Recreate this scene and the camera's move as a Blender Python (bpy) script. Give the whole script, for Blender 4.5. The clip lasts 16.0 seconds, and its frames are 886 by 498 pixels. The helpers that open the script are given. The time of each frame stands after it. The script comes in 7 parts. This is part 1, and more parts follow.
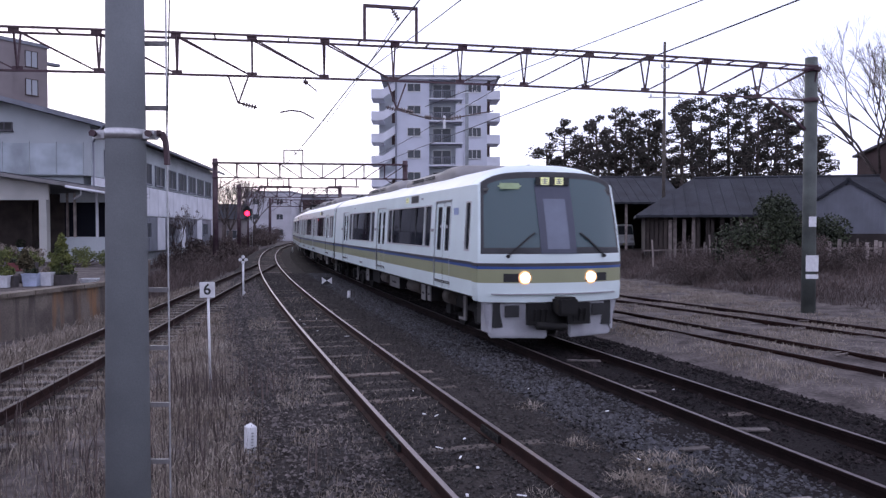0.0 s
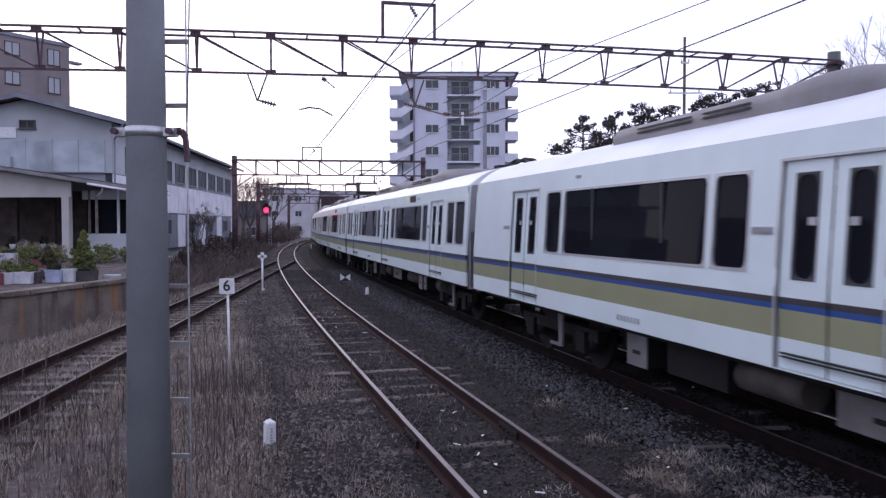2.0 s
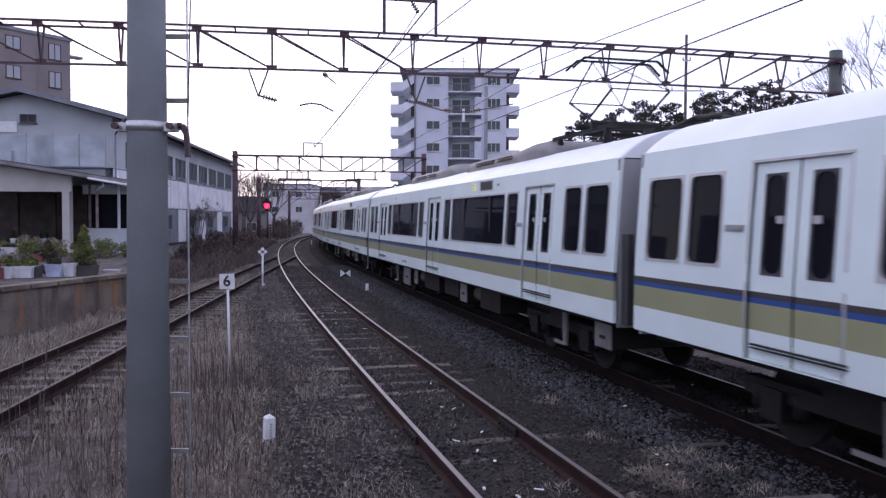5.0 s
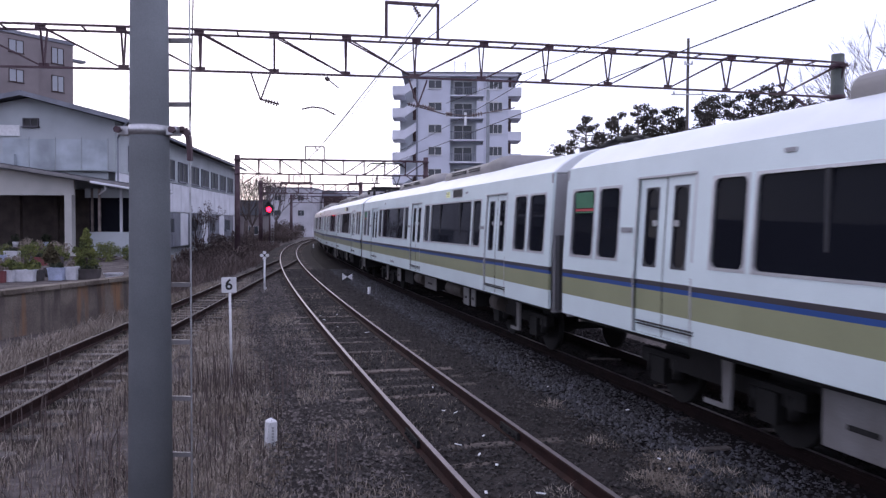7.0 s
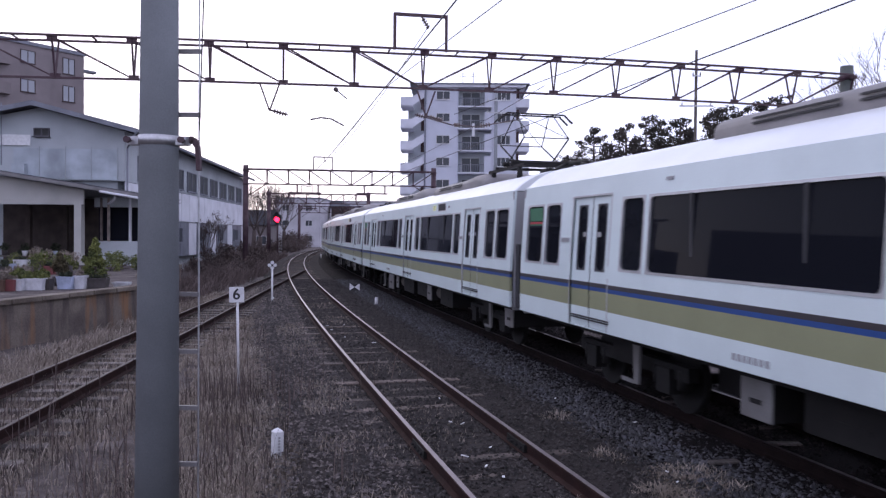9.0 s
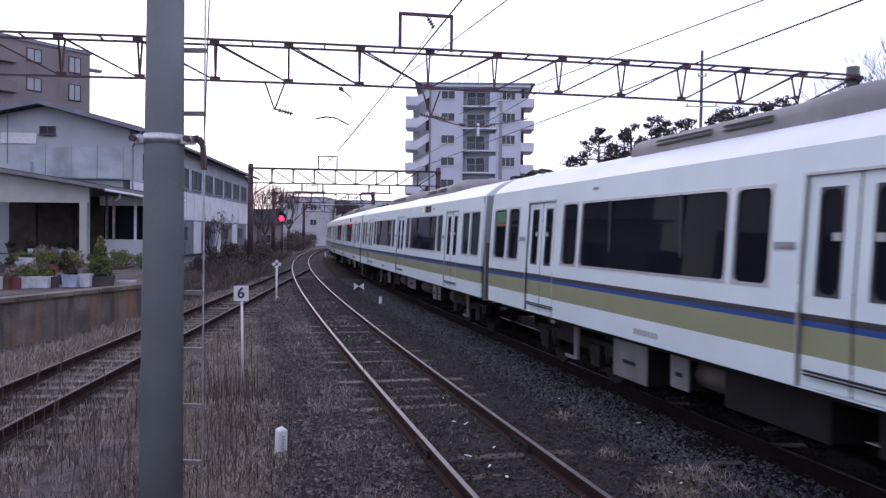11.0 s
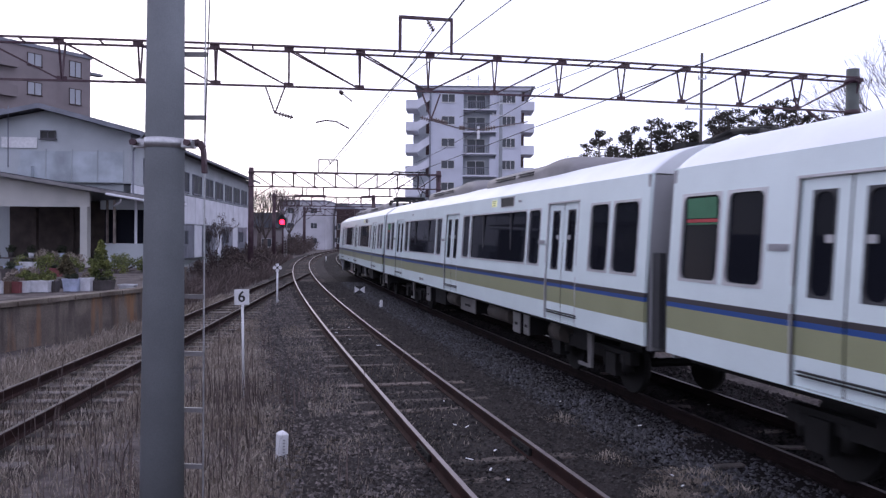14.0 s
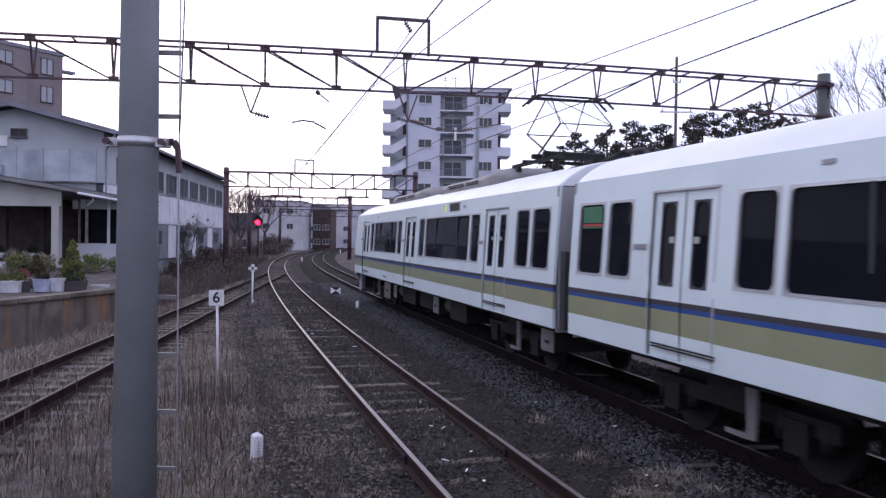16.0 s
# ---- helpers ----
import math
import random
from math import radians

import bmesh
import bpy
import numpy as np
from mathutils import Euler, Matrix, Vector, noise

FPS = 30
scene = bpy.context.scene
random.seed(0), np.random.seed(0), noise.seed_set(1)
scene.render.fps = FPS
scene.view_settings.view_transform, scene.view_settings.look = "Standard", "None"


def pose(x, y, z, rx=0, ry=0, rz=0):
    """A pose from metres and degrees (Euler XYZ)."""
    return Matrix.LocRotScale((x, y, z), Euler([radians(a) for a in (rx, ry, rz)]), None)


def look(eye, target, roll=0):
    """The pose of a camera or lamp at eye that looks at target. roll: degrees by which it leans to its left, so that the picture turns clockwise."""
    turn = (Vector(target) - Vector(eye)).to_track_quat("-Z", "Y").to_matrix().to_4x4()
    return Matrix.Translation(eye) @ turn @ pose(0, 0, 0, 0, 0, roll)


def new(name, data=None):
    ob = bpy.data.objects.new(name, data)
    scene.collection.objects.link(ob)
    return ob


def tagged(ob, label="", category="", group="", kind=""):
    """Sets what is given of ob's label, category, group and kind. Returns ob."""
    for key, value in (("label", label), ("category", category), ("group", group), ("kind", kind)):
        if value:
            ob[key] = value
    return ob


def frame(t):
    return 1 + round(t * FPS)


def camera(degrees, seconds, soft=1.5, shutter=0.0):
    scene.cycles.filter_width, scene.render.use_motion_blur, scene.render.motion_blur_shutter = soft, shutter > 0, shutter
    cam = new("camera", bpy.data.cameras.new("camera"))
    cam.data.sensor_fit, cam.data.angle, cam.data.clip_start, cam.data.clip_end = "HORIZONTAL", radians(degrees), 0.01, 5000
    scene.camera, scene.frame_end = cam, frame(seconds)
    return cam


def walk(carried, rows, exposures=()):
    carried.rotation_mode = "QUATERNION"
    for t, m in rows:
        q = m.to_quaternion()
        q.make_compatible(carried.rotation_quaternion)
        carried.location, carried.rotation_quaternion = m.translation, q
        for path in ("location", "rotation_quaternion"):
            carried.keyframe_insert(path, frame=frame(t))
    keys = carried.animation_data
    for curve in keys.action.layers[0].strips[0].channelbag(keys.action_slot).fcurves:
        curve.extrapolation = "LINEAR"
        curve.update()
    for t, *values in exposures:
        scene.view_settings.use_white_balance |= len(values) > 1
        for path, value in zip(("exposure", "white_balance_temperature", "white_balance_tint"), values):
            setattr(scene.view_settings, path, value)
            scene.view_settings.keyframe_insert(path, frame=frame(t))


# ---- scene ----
# Lens and the hand-held camera on the platform end
EYE = (0.0, 0.0, 2.26)
TURNS = [
    (0.0, 0.0, -1.57, 0.0), (0.5, 0.0, -1.63, -0.04), (1.0, 0.32, -1.86, 0.03), (1.5, 1.09, -2.02, 0.25),
    (2.0, 1.32, -1.81, 0.02), (2.5, 1.61, -1.77, -0.04), (3.0, 1.65, -1.89, 0.14), (3.5, 1.46, -1.99, 0.2),
    (4.0, 1.59, -2.11, -0.11), (6.5, 1.11, -1.92, -0.41), (7.0, 1.49, -1.8, -0.3), (7.5, 1.56, -1.47, -0.08),
    (8.0, 1.7, -1.42, -0.29), (8.5, 1.96, -1.18, -0.26), (9.0, 2.04, -1.03, -0.52), (11.5, 2.37, -1.08, -0.75),
    (12.0, 2.28, -1.2, -0.81), (12.5, 2.48, -1.19, -0.8), (13.0, 2.6, -0.87, -0.73), (13.5, 2.52, -0.78, -0.75),
    (14.0, 2.4, -0.83, -0.6), (14.5, 2.04, -0.93, -0.81), (15.0, 2.07, -0.87, -0.86), (15.5, 1.58, -0.66, -0.76),
    (16.0, 0.69, -0.73, -0.8)]
cam = camera(59.0, 16.0, soft=1.35, shutter=0.22)
walk(cam, [(t, pose(*EYE, 90 + p, r, y)) for t, y, p, r in TURNS])

# Dusk sky: a pale overcast veil over the clear sky, and a weak wide sun low behind the town
world = bpy.data.worlds.new("dusk_sky")
scene.world = world
world.use_nodes = True
wn, wl = world.node_tree.nodes, world.node_tree.links
wn.clear()
sky = wn.new("ShaderNodeTexSky")
sky.sky_type, sky.sun_disc = "NISHITA", False
sky.sun_elevation, sky.sun_rotation = radians(22), radians(-25)
sky_bg = wn.new("ShaderNodeBackground")
sky_bg.inputs["Strength"].default_value = 0.035
wl.new(sky.outputs[0], sky_bg.inputs["Color"])
veil_bg = wn.new("ShaderNodeBackground")
veil_bg.inputs["Color"].default_value = (0.775, 0.775, 1.075, 1)
veil_bg.inputs["Strength"].default_value = 1.25
sky_sum = wn.new("ShaderNodeAddShader")
wl.new(sky_bg.outputs[0], sky_sum.inputs[0])
wl.new(veil_bg.outputs[0], sky_sum.inputs[1])
world_out = wn.new("ShaderNodeOutputWorld")
wl.new(sky_sum.outputs[0], world_out.inputs["Surface"])
sun = new("sun", bpy.data.lights.new("sun", "SUN"))
sun.data.energy, sun.data.angle, sun.data.color = 0.3, radians(20), (1.0, 0.95, 0.93)
sun.matrix_world = look((-20, 44, 30), (0, 0, 0))
scene.view_settings.exposure = 0.0


# ---- materials ----
def mat(name, color, rough=0.7, metal=0.0, scale=6.0, vary=0.25, bump=0.15, second=None, glow=None, grain=60.0, island=0.0, rand=0.0, spec=0.5):
    """A surface with stains at one scale and grain at another."""
    m = bpy.data.materials.new(name)
    m.use_nodes = True
    n, l = m.node_tree.nodes, m.node_tree.links
    b = n["Principled BSDF"]
    b.inputs["Roughness"].default_value, b.inputs["Metallic"].default_value = rough, metal
    b.inputs["Specular IOR Level"].default_value = spec
    if glow:
        b.inputs["Emission Color"].default_value = (*color, 1)
        b.inputs["Emission Strength"].default_value = glow
    geo = n.new("ShaderNodeTexCoord")
    big, fine = n.new("ShaderNodeTexNoise"), n.new("ShaderNodeTexNoise")
    big.inputs["Scale"].default_value, big.inputs["Detail"].default_value = scale, 5
    fine.inputs["Scale"].default_value, fine.inputs["Detail"].default_value = grain, 3
    l.new(geo.outputs["Object"], big.inputs["Vector"])
    l.new(geo.outputs["Object"], fine.inputs["Vector"])
    ramp = n.new("ShaderNodeValToRGB")
    ramp.color_ramp.elements[0].position, ramp.color_ramp.elements[1].position = 0.32, 0.68
    dark = second or tuple(c * (1 - vary) for c in color)
    light = color if second else tuple(min(1, c * (1 + vary * 0.5)) for c in color)
    ramp.color_ramp.elements[0].color, ramp.color_ramp.elements[1].color = (*dark, 1), (*light, 1)
    l.new(big.outputs["Fac"], ramp.inputs["Fac"])
    mix = n.new("ShaderNodeMix")
    mix.data_type, mix.blend_type = "RGBA", "MULTIPLY"
    mix.inputs["Factor"].default_value = 1.0
    fr = n.new("ShaderNodeMapRange")
    fr.inputs["From Min"].default_value, fr.inputs["From Max"].default_value = 0.25, 0.75
    fr.inputs["To Min"].default_value, fr.inputs["To Max"].default_value = 1 - vary * 0.6, 1 + vary * 0.3
    l.new(fine.outputs["Fac"], fr.inputs["Value"])
    l.new(ramp.outputs["Color"], mix.inputs["A"])
    l.new(fr.outputs["Result"], mix.inputs["B"])
    out = mix.outputs["Result"]
    for amount, node, socket in ((island, "ShaderNodeNewGeometry", "Random Per Island"), (rand, "ShaderNodeObjectInfo", "Random")):
        if amount:
            src = n.new(node)
            r2 = n.new("ShaderNodeMapRange")
            r2.inputs["To Min"].default_value, r2.inputs["To Max"].default_value = 1 - amount, 1 + amount
            l.new(src.outputs[socket], r2.inputs["Value"])
            m2 = n.new("ShaderNodeMix")
            m2.data_type, m2.blend_type = "RGBA", "MULTIPLY"
            m2.inputs["Factor"].default_value = 1.0
            l.new(out, m2.inputs["A"])
            l.new(r2.outputs["Result"], m2.inputs["B"])
            out = m2.outputs["Result"]
    l.new(out, b.inputs["Base Color"])
    if bump:
        bp = n.new("ShaderNodeBump")
        bp.inputs["Strength"].default_value, bp.inputs["Distance"].default_value = bump, 0.02
        l.new(fine.outputs["Fac"], bp.inputs["Height"])
        l.new(bp.outputs["Normal"], b.inputs["Normal"])
    return m


M_EARTH = mat("earth", (0.155, 0.134, 0.128), 0.95, scale=1.7, vary=0.8, bump=1.0, second=(0.050, 0.041, 0.040), grain=16, spec=0.15)
M_DRYGRASS = mat("dry_grass", (0.315, 0.262, 0.222), 0.9, scale=0.9, vary=0.35, bump=0.0, second=(0.14, 0.118, 0.10), island=0.45)
M_BRUSH = mat("brush", (0.145, 0.108, 0.098), 0.9, scale=0.5, vary=0.35, bump=0.0, second=(0.068, 0.052, 0.049), island=0.35)
M_NEARBRUSH = mat("dark_near_weeds", (0.085, 0.062, 0.056), 0.9, scale=0.7, vary=0.35, bump=0.0, second=(0.05, 0.038, 0.036), island=0.5)
M_MIDSTONE = mat("grey_brown_gravel", (0.112, 0.094, 0.088), 0.9, scale=3, vary=0.4, bump=0.3, second=(0.04, 0.036, 0.037), island=0.9)
M_PALEGRASS = mat("pale_grass", (0.34, 0.295, 0.252), 0.9, scale=0.8, vary=0.3, bump=0.0, second=(0.22, 0.18, 0.145), island=0.35)
M_OLDBED = mat("old_track_bed", (0.036, 0.030, 0.028), 0.95, scale=1.0, vary=0.6, bump=1.0, second=(0.026, 0.021, 0.0215), grain=26, spec=0.2)
M_BALLAST = mat("ballast", (0.015, 0.012, 0.0125), 0.9, scale=1.1, vary=0.5, bump=1.0, second=(0.011, 0.009, 0.010), grain=28, spec=0.1)
M_STONE = mat("ballast_stone", (0.046, 0.046, 0.055), 0.7, scale=3, vary=0.4, bump=0.3, second=(0.020, 0.018, 0.020), island=0.95)
M_STONE_BR = mat("dark_brown_ballast_stone", (0.027, 0.0215, 0.022), 0.85, scale=3, vary=0.4, bump=0.3, second=(0.010, 0.008, 0.0085), island=0.95, spec=0.15)
M_STONE_DK = mat("old_ballast_stone", (0.040, 0.034, 0.032), 0.9, scale=3, vary=0.4, bump=0.3, second=(0.026, 0.022, 0.022), island=0.9)
M_RUST = mat("rusty_rail", (0.036, 0.0165, 0.014), 0.85, 0.0, scale=4, vary=0.4, bump=0.2, second=(0.018, 0.009, 0.009), spec=0.15)
M_DARKRUST = mat("dark_rusty_rail", (0.016, 0.0095, 0.009), 0.9, 0.0, scale=4, vary=0.4, bump=0.2, second=(0.009, 0.006, 0.006), spec=0.1)
M_SHINE = mat("worn_rail_head", (0.24, 0.205, 0.21), 0.38, 0.9, scale=8, vary=0.15, bump=0.02)
M_DARKHEAD = mat("dark_rail_head", (0.13, 0.105, 0.108), 0.45, 0.8, scale=6, vary=0.3, bump=0.03)
M_DULLHEAD = mat("dull_rail_head", (0.055, 0.042, 0.040), 0.7, 0.0, scale=5, vary=0.3, bump=0.05)
M_SLEEPER = mat("sleeper_wood", (0.105, 0.082, 0.072), 0.9, scale=5, vary=0.5, bump=0.6, rand=0.35, grain=40)
M_PALESLEEPER = mat("weathered_sleeper", (0.125, 0.107, 0.100), 0.9, scale=5, vary=0.6, bump=0.6, rand=0.3, grain=40)
M_CONCRETE = mat("pole_concrete", (0.245, 0.262, 0.282), 0.85, scale=2.2, vary=0.16, bump=0.12, grain=90)
M_OLDCONC = mat("stained_concrete", (0.24, 0.205, 0.17), 0.95, scale=1.0, vary=0.6, bump=0.5, second=(0.09, 0.07, 0.055), grain=30)
M_ZINC = mat("galvanised_steel", (0.55, 0.55, 0.57), 0.45, 0.85, scale=14, vary=0.2, bump=0.05)
M_GANTRY = mat("gantry_steel", (0.060, 0.028, 0.044), 0.7, 0.2, scale=3, vary=0.35, bump=0.1, second=(0.11, 0.075, 0.08))
M_BLACK = mat("black_paint", (0.018, 0.018, 0.02), 0.55, scale=5, vary=0.3, bump=0.05)
M_WHITEPAINT = mat("white_paint", (0.72, 0.72, 0.74), 0.6, scale=8, vary=0.12, bump=0.05)
M_CAR_WHITE = mat("train_white", (0.715, 0.81, 0.805), 0.30, scale=1.2, vary=0.06, bump=0.0)
M_CAR_ROOF = mat("train_roof_white", (0.78, 0.81, 0.83), 0.42, scale=1.0, vary=0.08, bump=0.0)
M_KHAKI = mat("train_beige_band", (0.305, 0.315, 0.185), 0.32, scale=1.5, vary=0.07, bump=0.0)
M_BLUE = mat("train_blue_line", (0.028, 0.080, 0.27), 0.32, scale=2, vary=0.06, bump=0.0)
M_TAUPE = mat("train_brown_line", (0.050, 0.043, 0.047), 0.35, scale=2, vary=0.06, bump=0.0)
M_GREYBODY = mat("train_grey", (0.33, 0.33, 0.34), 0.5, scale=2, vary=0.12, bump=0.05)
M_UNDER = mat("underframe", (0.011, 0.010, 0.010), 0.75, 0.2, scale=3, vary=0.4, bump=0.1)
M_BOXGREY = mat("underfloor_box_grey", (0.23, 0.225, 0.225), 0.65, scale=2.2, vary=0.35, bump=0.05, second=(0.15, 0.14, 0.135))
M_TANK = mat("brown_tank", (0.10, 0.085, 0.075), 0.7, scale=3, vary=0.4, bump=0.05)
M_RUBBER = mat("bellows_rubber", (0.055, 0.055, 0.06), 0.8, scale=4, vary=0.2, bump=0.05)
M_BELLOWS = mat("gangway_bellows", (0.20, 0.20, 0.205), 0.8, scale=4, vary=0.25, bump=0.1)
M_ALU = mat("window_aluminium", (0.55, 0.55, 0.56), 0.4, 0.6, scale=5, vary=0.1, bump=0.0)
M_SEAT = mat("seat_cloth", (0.22, 0.18, 0.16), 0.95, scale=5, vary=0.2, bump=0.1)
M_INNER = mat("car_lining", (0.11, 0.11, 0.108), 0.7, scale=2, vary=0.1, bump=0.0)
M_LAMP = mat("headlamp_glow", (1.0, 0.80, 0.52), 0.3, glow=18.0, vary=0.0, bump=0.0)
M_HALO = mat("lamp_halo_glow", (1.0, 0.52, 0.26), 0.4, glow=0.9, vary=0.0, bump=0.0)
M_SIGN_Y = mat("roller_blind_glow", (0.78, 0.80, 0.42), 0.5, glow=0.4, vary=0.1, bump=0.0)
M_SIGN_G = mat("green_display_glow", (0.33, 0.42, 0.26), 0.5, glow=0.22, vary=0.2, bump=0.0)
M_RED = mat("red_signal_glow", (1.0, 0.012, 0.045), 0.3, glow=9.0, vary=0.0, bump=0.0)
M_TILEW = mat("apartment_wall", (0.55, 0.57, 0.65), 0.8, scale=0.4, vary=0.1, bump=0.05)
M_RAILW = mat("balcony_white", (0.66, 0.67, 0.74), 0.7, scale=0.7, vary=0.1, bump=0.03)
M_BROWNAPT = mat("brown_tile_wall", (0.215, 0.185, 0.19), 0.75, scale=0.5, vary=0.15, bump=0.1)
M_FARWALL = mat("far_wall", (0.50, 0.49, 0.53), 0.85, scale=0.3, vary=0.2, bump=0.05)
M_STUCCO = mat("grey_stucco", (0.50, 0.535, 0.565), 0.9, scale=0.35, vary=0.3, bump=0.15, second=(0.36, 0.385, 0.41))
M_FASCIA = mat("cream_fascia", (0.50, 0.49, 0.47), 0.85, scale=0.5, vary=0.2, bump=0.08)
M_OLDPANEL = mat("weathered_panel", (0.52, 0.58, 0.64), 0.7, scale=0.7, vary=0.3, bump=0.06, second=(0.27, 0.30, 0.33))
M_PANELW = mat("white_siding", (0.68, 0.69, 0.74), 0.75, scale=0.8, vary=0.15, bump=0.05)
M_ACGREY = mat("roof_unit_grey", (0.20, 0.19, 0.195), 0.6, scale=2, vary=0.25, bump=0.05)
M_DKROOF = mat("dark_roof", (0.085, 0.08, 0.095), 0.7, scale=1.2, vary=0.3, bump=0.2)
M_SLATE = mat("grey_tile_roof", (0.032, 0.034, 0.043), 1.0, scale=1.0, vary=0.35, bump=0.3)
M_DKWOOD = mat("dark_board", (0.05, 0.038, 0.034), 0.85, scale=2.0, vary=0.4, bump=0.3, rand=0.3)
M_GREYSHEET = mat("grey_corrugated", (0.20, 0.21, 0.25), 0.6, 0.2, scale=0.9, vary=0.25, bump=0.05)
M_FENCE = mat("weathered_board", (0.25, 0.21, 0.195), 0.9, scale=4, vary=0.4, bump=0.3, rand=0.45)
M_BRICKBR = mat("brown_house_wall", (0.060, 0.036, 0.036), 0.85, scale=1.0, vary=0.3, bump=0.2)
M_BARK = mat("bark", (0.085, 0.066, 0.062), 0.95, scale=5, vary=0.4, bump=0.5)
M_PINE = mat("pine_needles", (0.060, 0.050, 0.044), 0.9, scale=0.6, vary=0.4, bump=0.0, second=(0.030, 0.029, 0.023), island=0.5)
M_SHRUB = mat("shrub_leaves", (0.044, 0.054, 0.026), 0.9, scale=1.0, vary=0.4, bump=0.0, second=(0.018, 0.024, 0.014), island=0.5)
M_THUJA = mat("conifer_leaves", (0.19, 0.20, 0.055), 0.9, scale=3.0, vary=0.4, bump=0.0, second=(0.04, 0.06, 0.02), island=0.45)
M_OLIVE = mat("olive_leaves", (0.10, 0.085, 0.04), 0.9, scale=3.0, vary=0.4, bump=0.0, second=(0.05, 0.04, 0.025), island=0.45)
M_WIRE = mat("wire", (0.06, 0.055, 0.06), 0.6, 0.5, vary=0.2, bump=0.0)
M_INSUL = mat("insulator_porcelain", (0.11, 0.075, 0.075), 0.35, vary=0.2, bump=0.0)
M_POT = mat("planter_plastic", (0.62, 0.62, 0.66), 0.6, scale=6, vary=0.2, bump=0.05)
M_POTD = mat("dark_pot", (0.07, 0.06, 0.06), 0.7, scale=6, vary=0.3, bump=0.1)
M_POTBROWN = mat("brown_pot", (0.13, 0.075, 0.055), 0.8, scale=6, vary=0.3, bump=0.1)
M_POTRED = mat("red_pot", (0.20, 0.055, 0.06), 0.6, scale=6, vary=0.2, bump=0.05)
M_POTBLUE = mat("blue_white_bucket", (0.42, 0.47, 0.62), 0.6, scale=4, vary=0.3, bump=0.05)
M_GREEN = mat("poster_green", (0.04, 0.17, 0.085), 0.6, vary=0.1, bump=0.0)
M_REDP = mat("poster_red", (0.45, 0.05, 0.06), 0.6, vary=0.1, bump=0.0)
M_LOGO = mat("logo_blue", (0.30, 0.37, 0.55), 0.5, vary=0.1, bump=0.0)
M_GREENP = mat("mast_green", (0.10, 0.112, 0.105), 0.7, scale=2, vary=0.4, bump=0.15)


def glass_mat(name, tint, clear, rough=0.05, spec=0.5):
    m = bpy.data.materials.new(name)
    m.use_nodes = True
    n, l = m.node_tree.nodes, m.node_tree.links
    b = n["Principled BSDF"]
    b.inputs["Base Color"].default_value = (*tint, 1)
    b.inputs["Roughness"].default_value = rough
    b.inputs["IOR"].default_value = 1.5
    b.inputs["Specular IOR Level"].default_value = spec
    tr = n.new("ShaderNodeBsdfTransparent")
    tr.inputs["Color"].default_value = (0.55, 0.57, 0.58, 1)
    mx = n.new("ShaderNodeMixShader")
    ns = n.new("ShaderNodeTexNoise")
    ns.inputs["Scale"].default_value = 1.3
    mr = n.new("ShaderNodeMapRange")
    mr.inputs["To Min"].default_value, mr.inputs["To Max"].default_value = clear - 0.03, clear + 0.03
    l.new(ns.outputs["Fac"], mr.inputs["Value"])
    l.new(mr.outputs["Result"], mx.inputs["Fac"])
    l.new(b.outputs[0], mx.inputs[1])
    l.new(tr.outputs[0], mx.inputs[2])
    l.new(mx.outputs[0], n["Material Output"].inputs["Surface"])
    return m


M_FARPANE = glass_mat("far_side_glass", (0.02, 0.02, 0.022), 0.08)
# near-black and almost opaque: the dark behind the panes is put into the glass
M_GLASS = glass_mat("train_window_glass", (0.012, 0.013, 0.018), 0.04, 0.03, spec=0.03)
M_WINDSHIELD = glass_mat("windscreen_glass", (0.085, 0.135, 0.15), 0.22, spec=0.6)
M_SIDEPANE = glass_mat("frosted_side_glass", (0.060, 0.066, 0.078), 0.10, 0.45, spec=0.08)
M_PALEPANE = glass_mat("pale_window_glass", (0.34, 0.36, 0.40), 0.05, 0.2, spec=0.4)
M_PANE = glass_mat("building_window_glass", (0.075, 0.082, 0.095), 0.15, 0.12, spec=0.3)


def streaked_mat(name):
    """Old concrete with upright dark runs and rust-brown patches."""
    m = mat(name, (0.21, 0.175, 0.15), 0.95, scale=1.4, vary=0.5, bump=0.5, second=(0.10, 0.082, 0.074), grain=30)
    n, l = m.node_tree.nodes, m.node_tree.links
    b = n["Principled BSDF"]
    base = b.inputs["Base Color"].links[0].from_socket
    tc, mp = n.new("ShaderNodeTexCoord"), n.new("ShaderNodeMapping")
    mp.inputs["Scale"].default_value = (1.3, 1.3, 0.22)
    l.new(tc.outputs["Object"], mp.inputs["Vector"])
    for scale, lo, hi, color in ((1.1, 0.52, 0.62, (0.27, 0.14, 0.065)), (2.6, 0.52, 0.68, (0.06, 0.05, 0.046))):
        ns, mr, mx = n.new("ShaderNodeTexNoise"), n.new("ShaderNodeMapRange"), n.new("ShaderNodeMix")
        ns.inputs["Scale"].default_value, ns.inputs["Detail"].default_value = scale, 4
        mr.inputs["From Min"].default_value, mr.inputs["From Max"].default_value = lo, hi
        mr.inputs["To Max"].default_value = 0.8
        mx.data_type = "RGBA"
        mx.inputs["B"].default_value = (*color, 1)
        l.new(mp.outputs["Vector"], ns.inputs["Vector"])
        l.new(ns.outputs["Fac"], mr.inputs["Value"])
        l.new(mr.outputs["Result"], mx.inputs["Factor"])
        l.new(base, mx.inputs["A"])
        base = mx.outputs["Result"]
    l.new(base, b.inputs["Base Color"])
    return m


M_PLATFORM = streaked_mat("streaked_platform_wall")


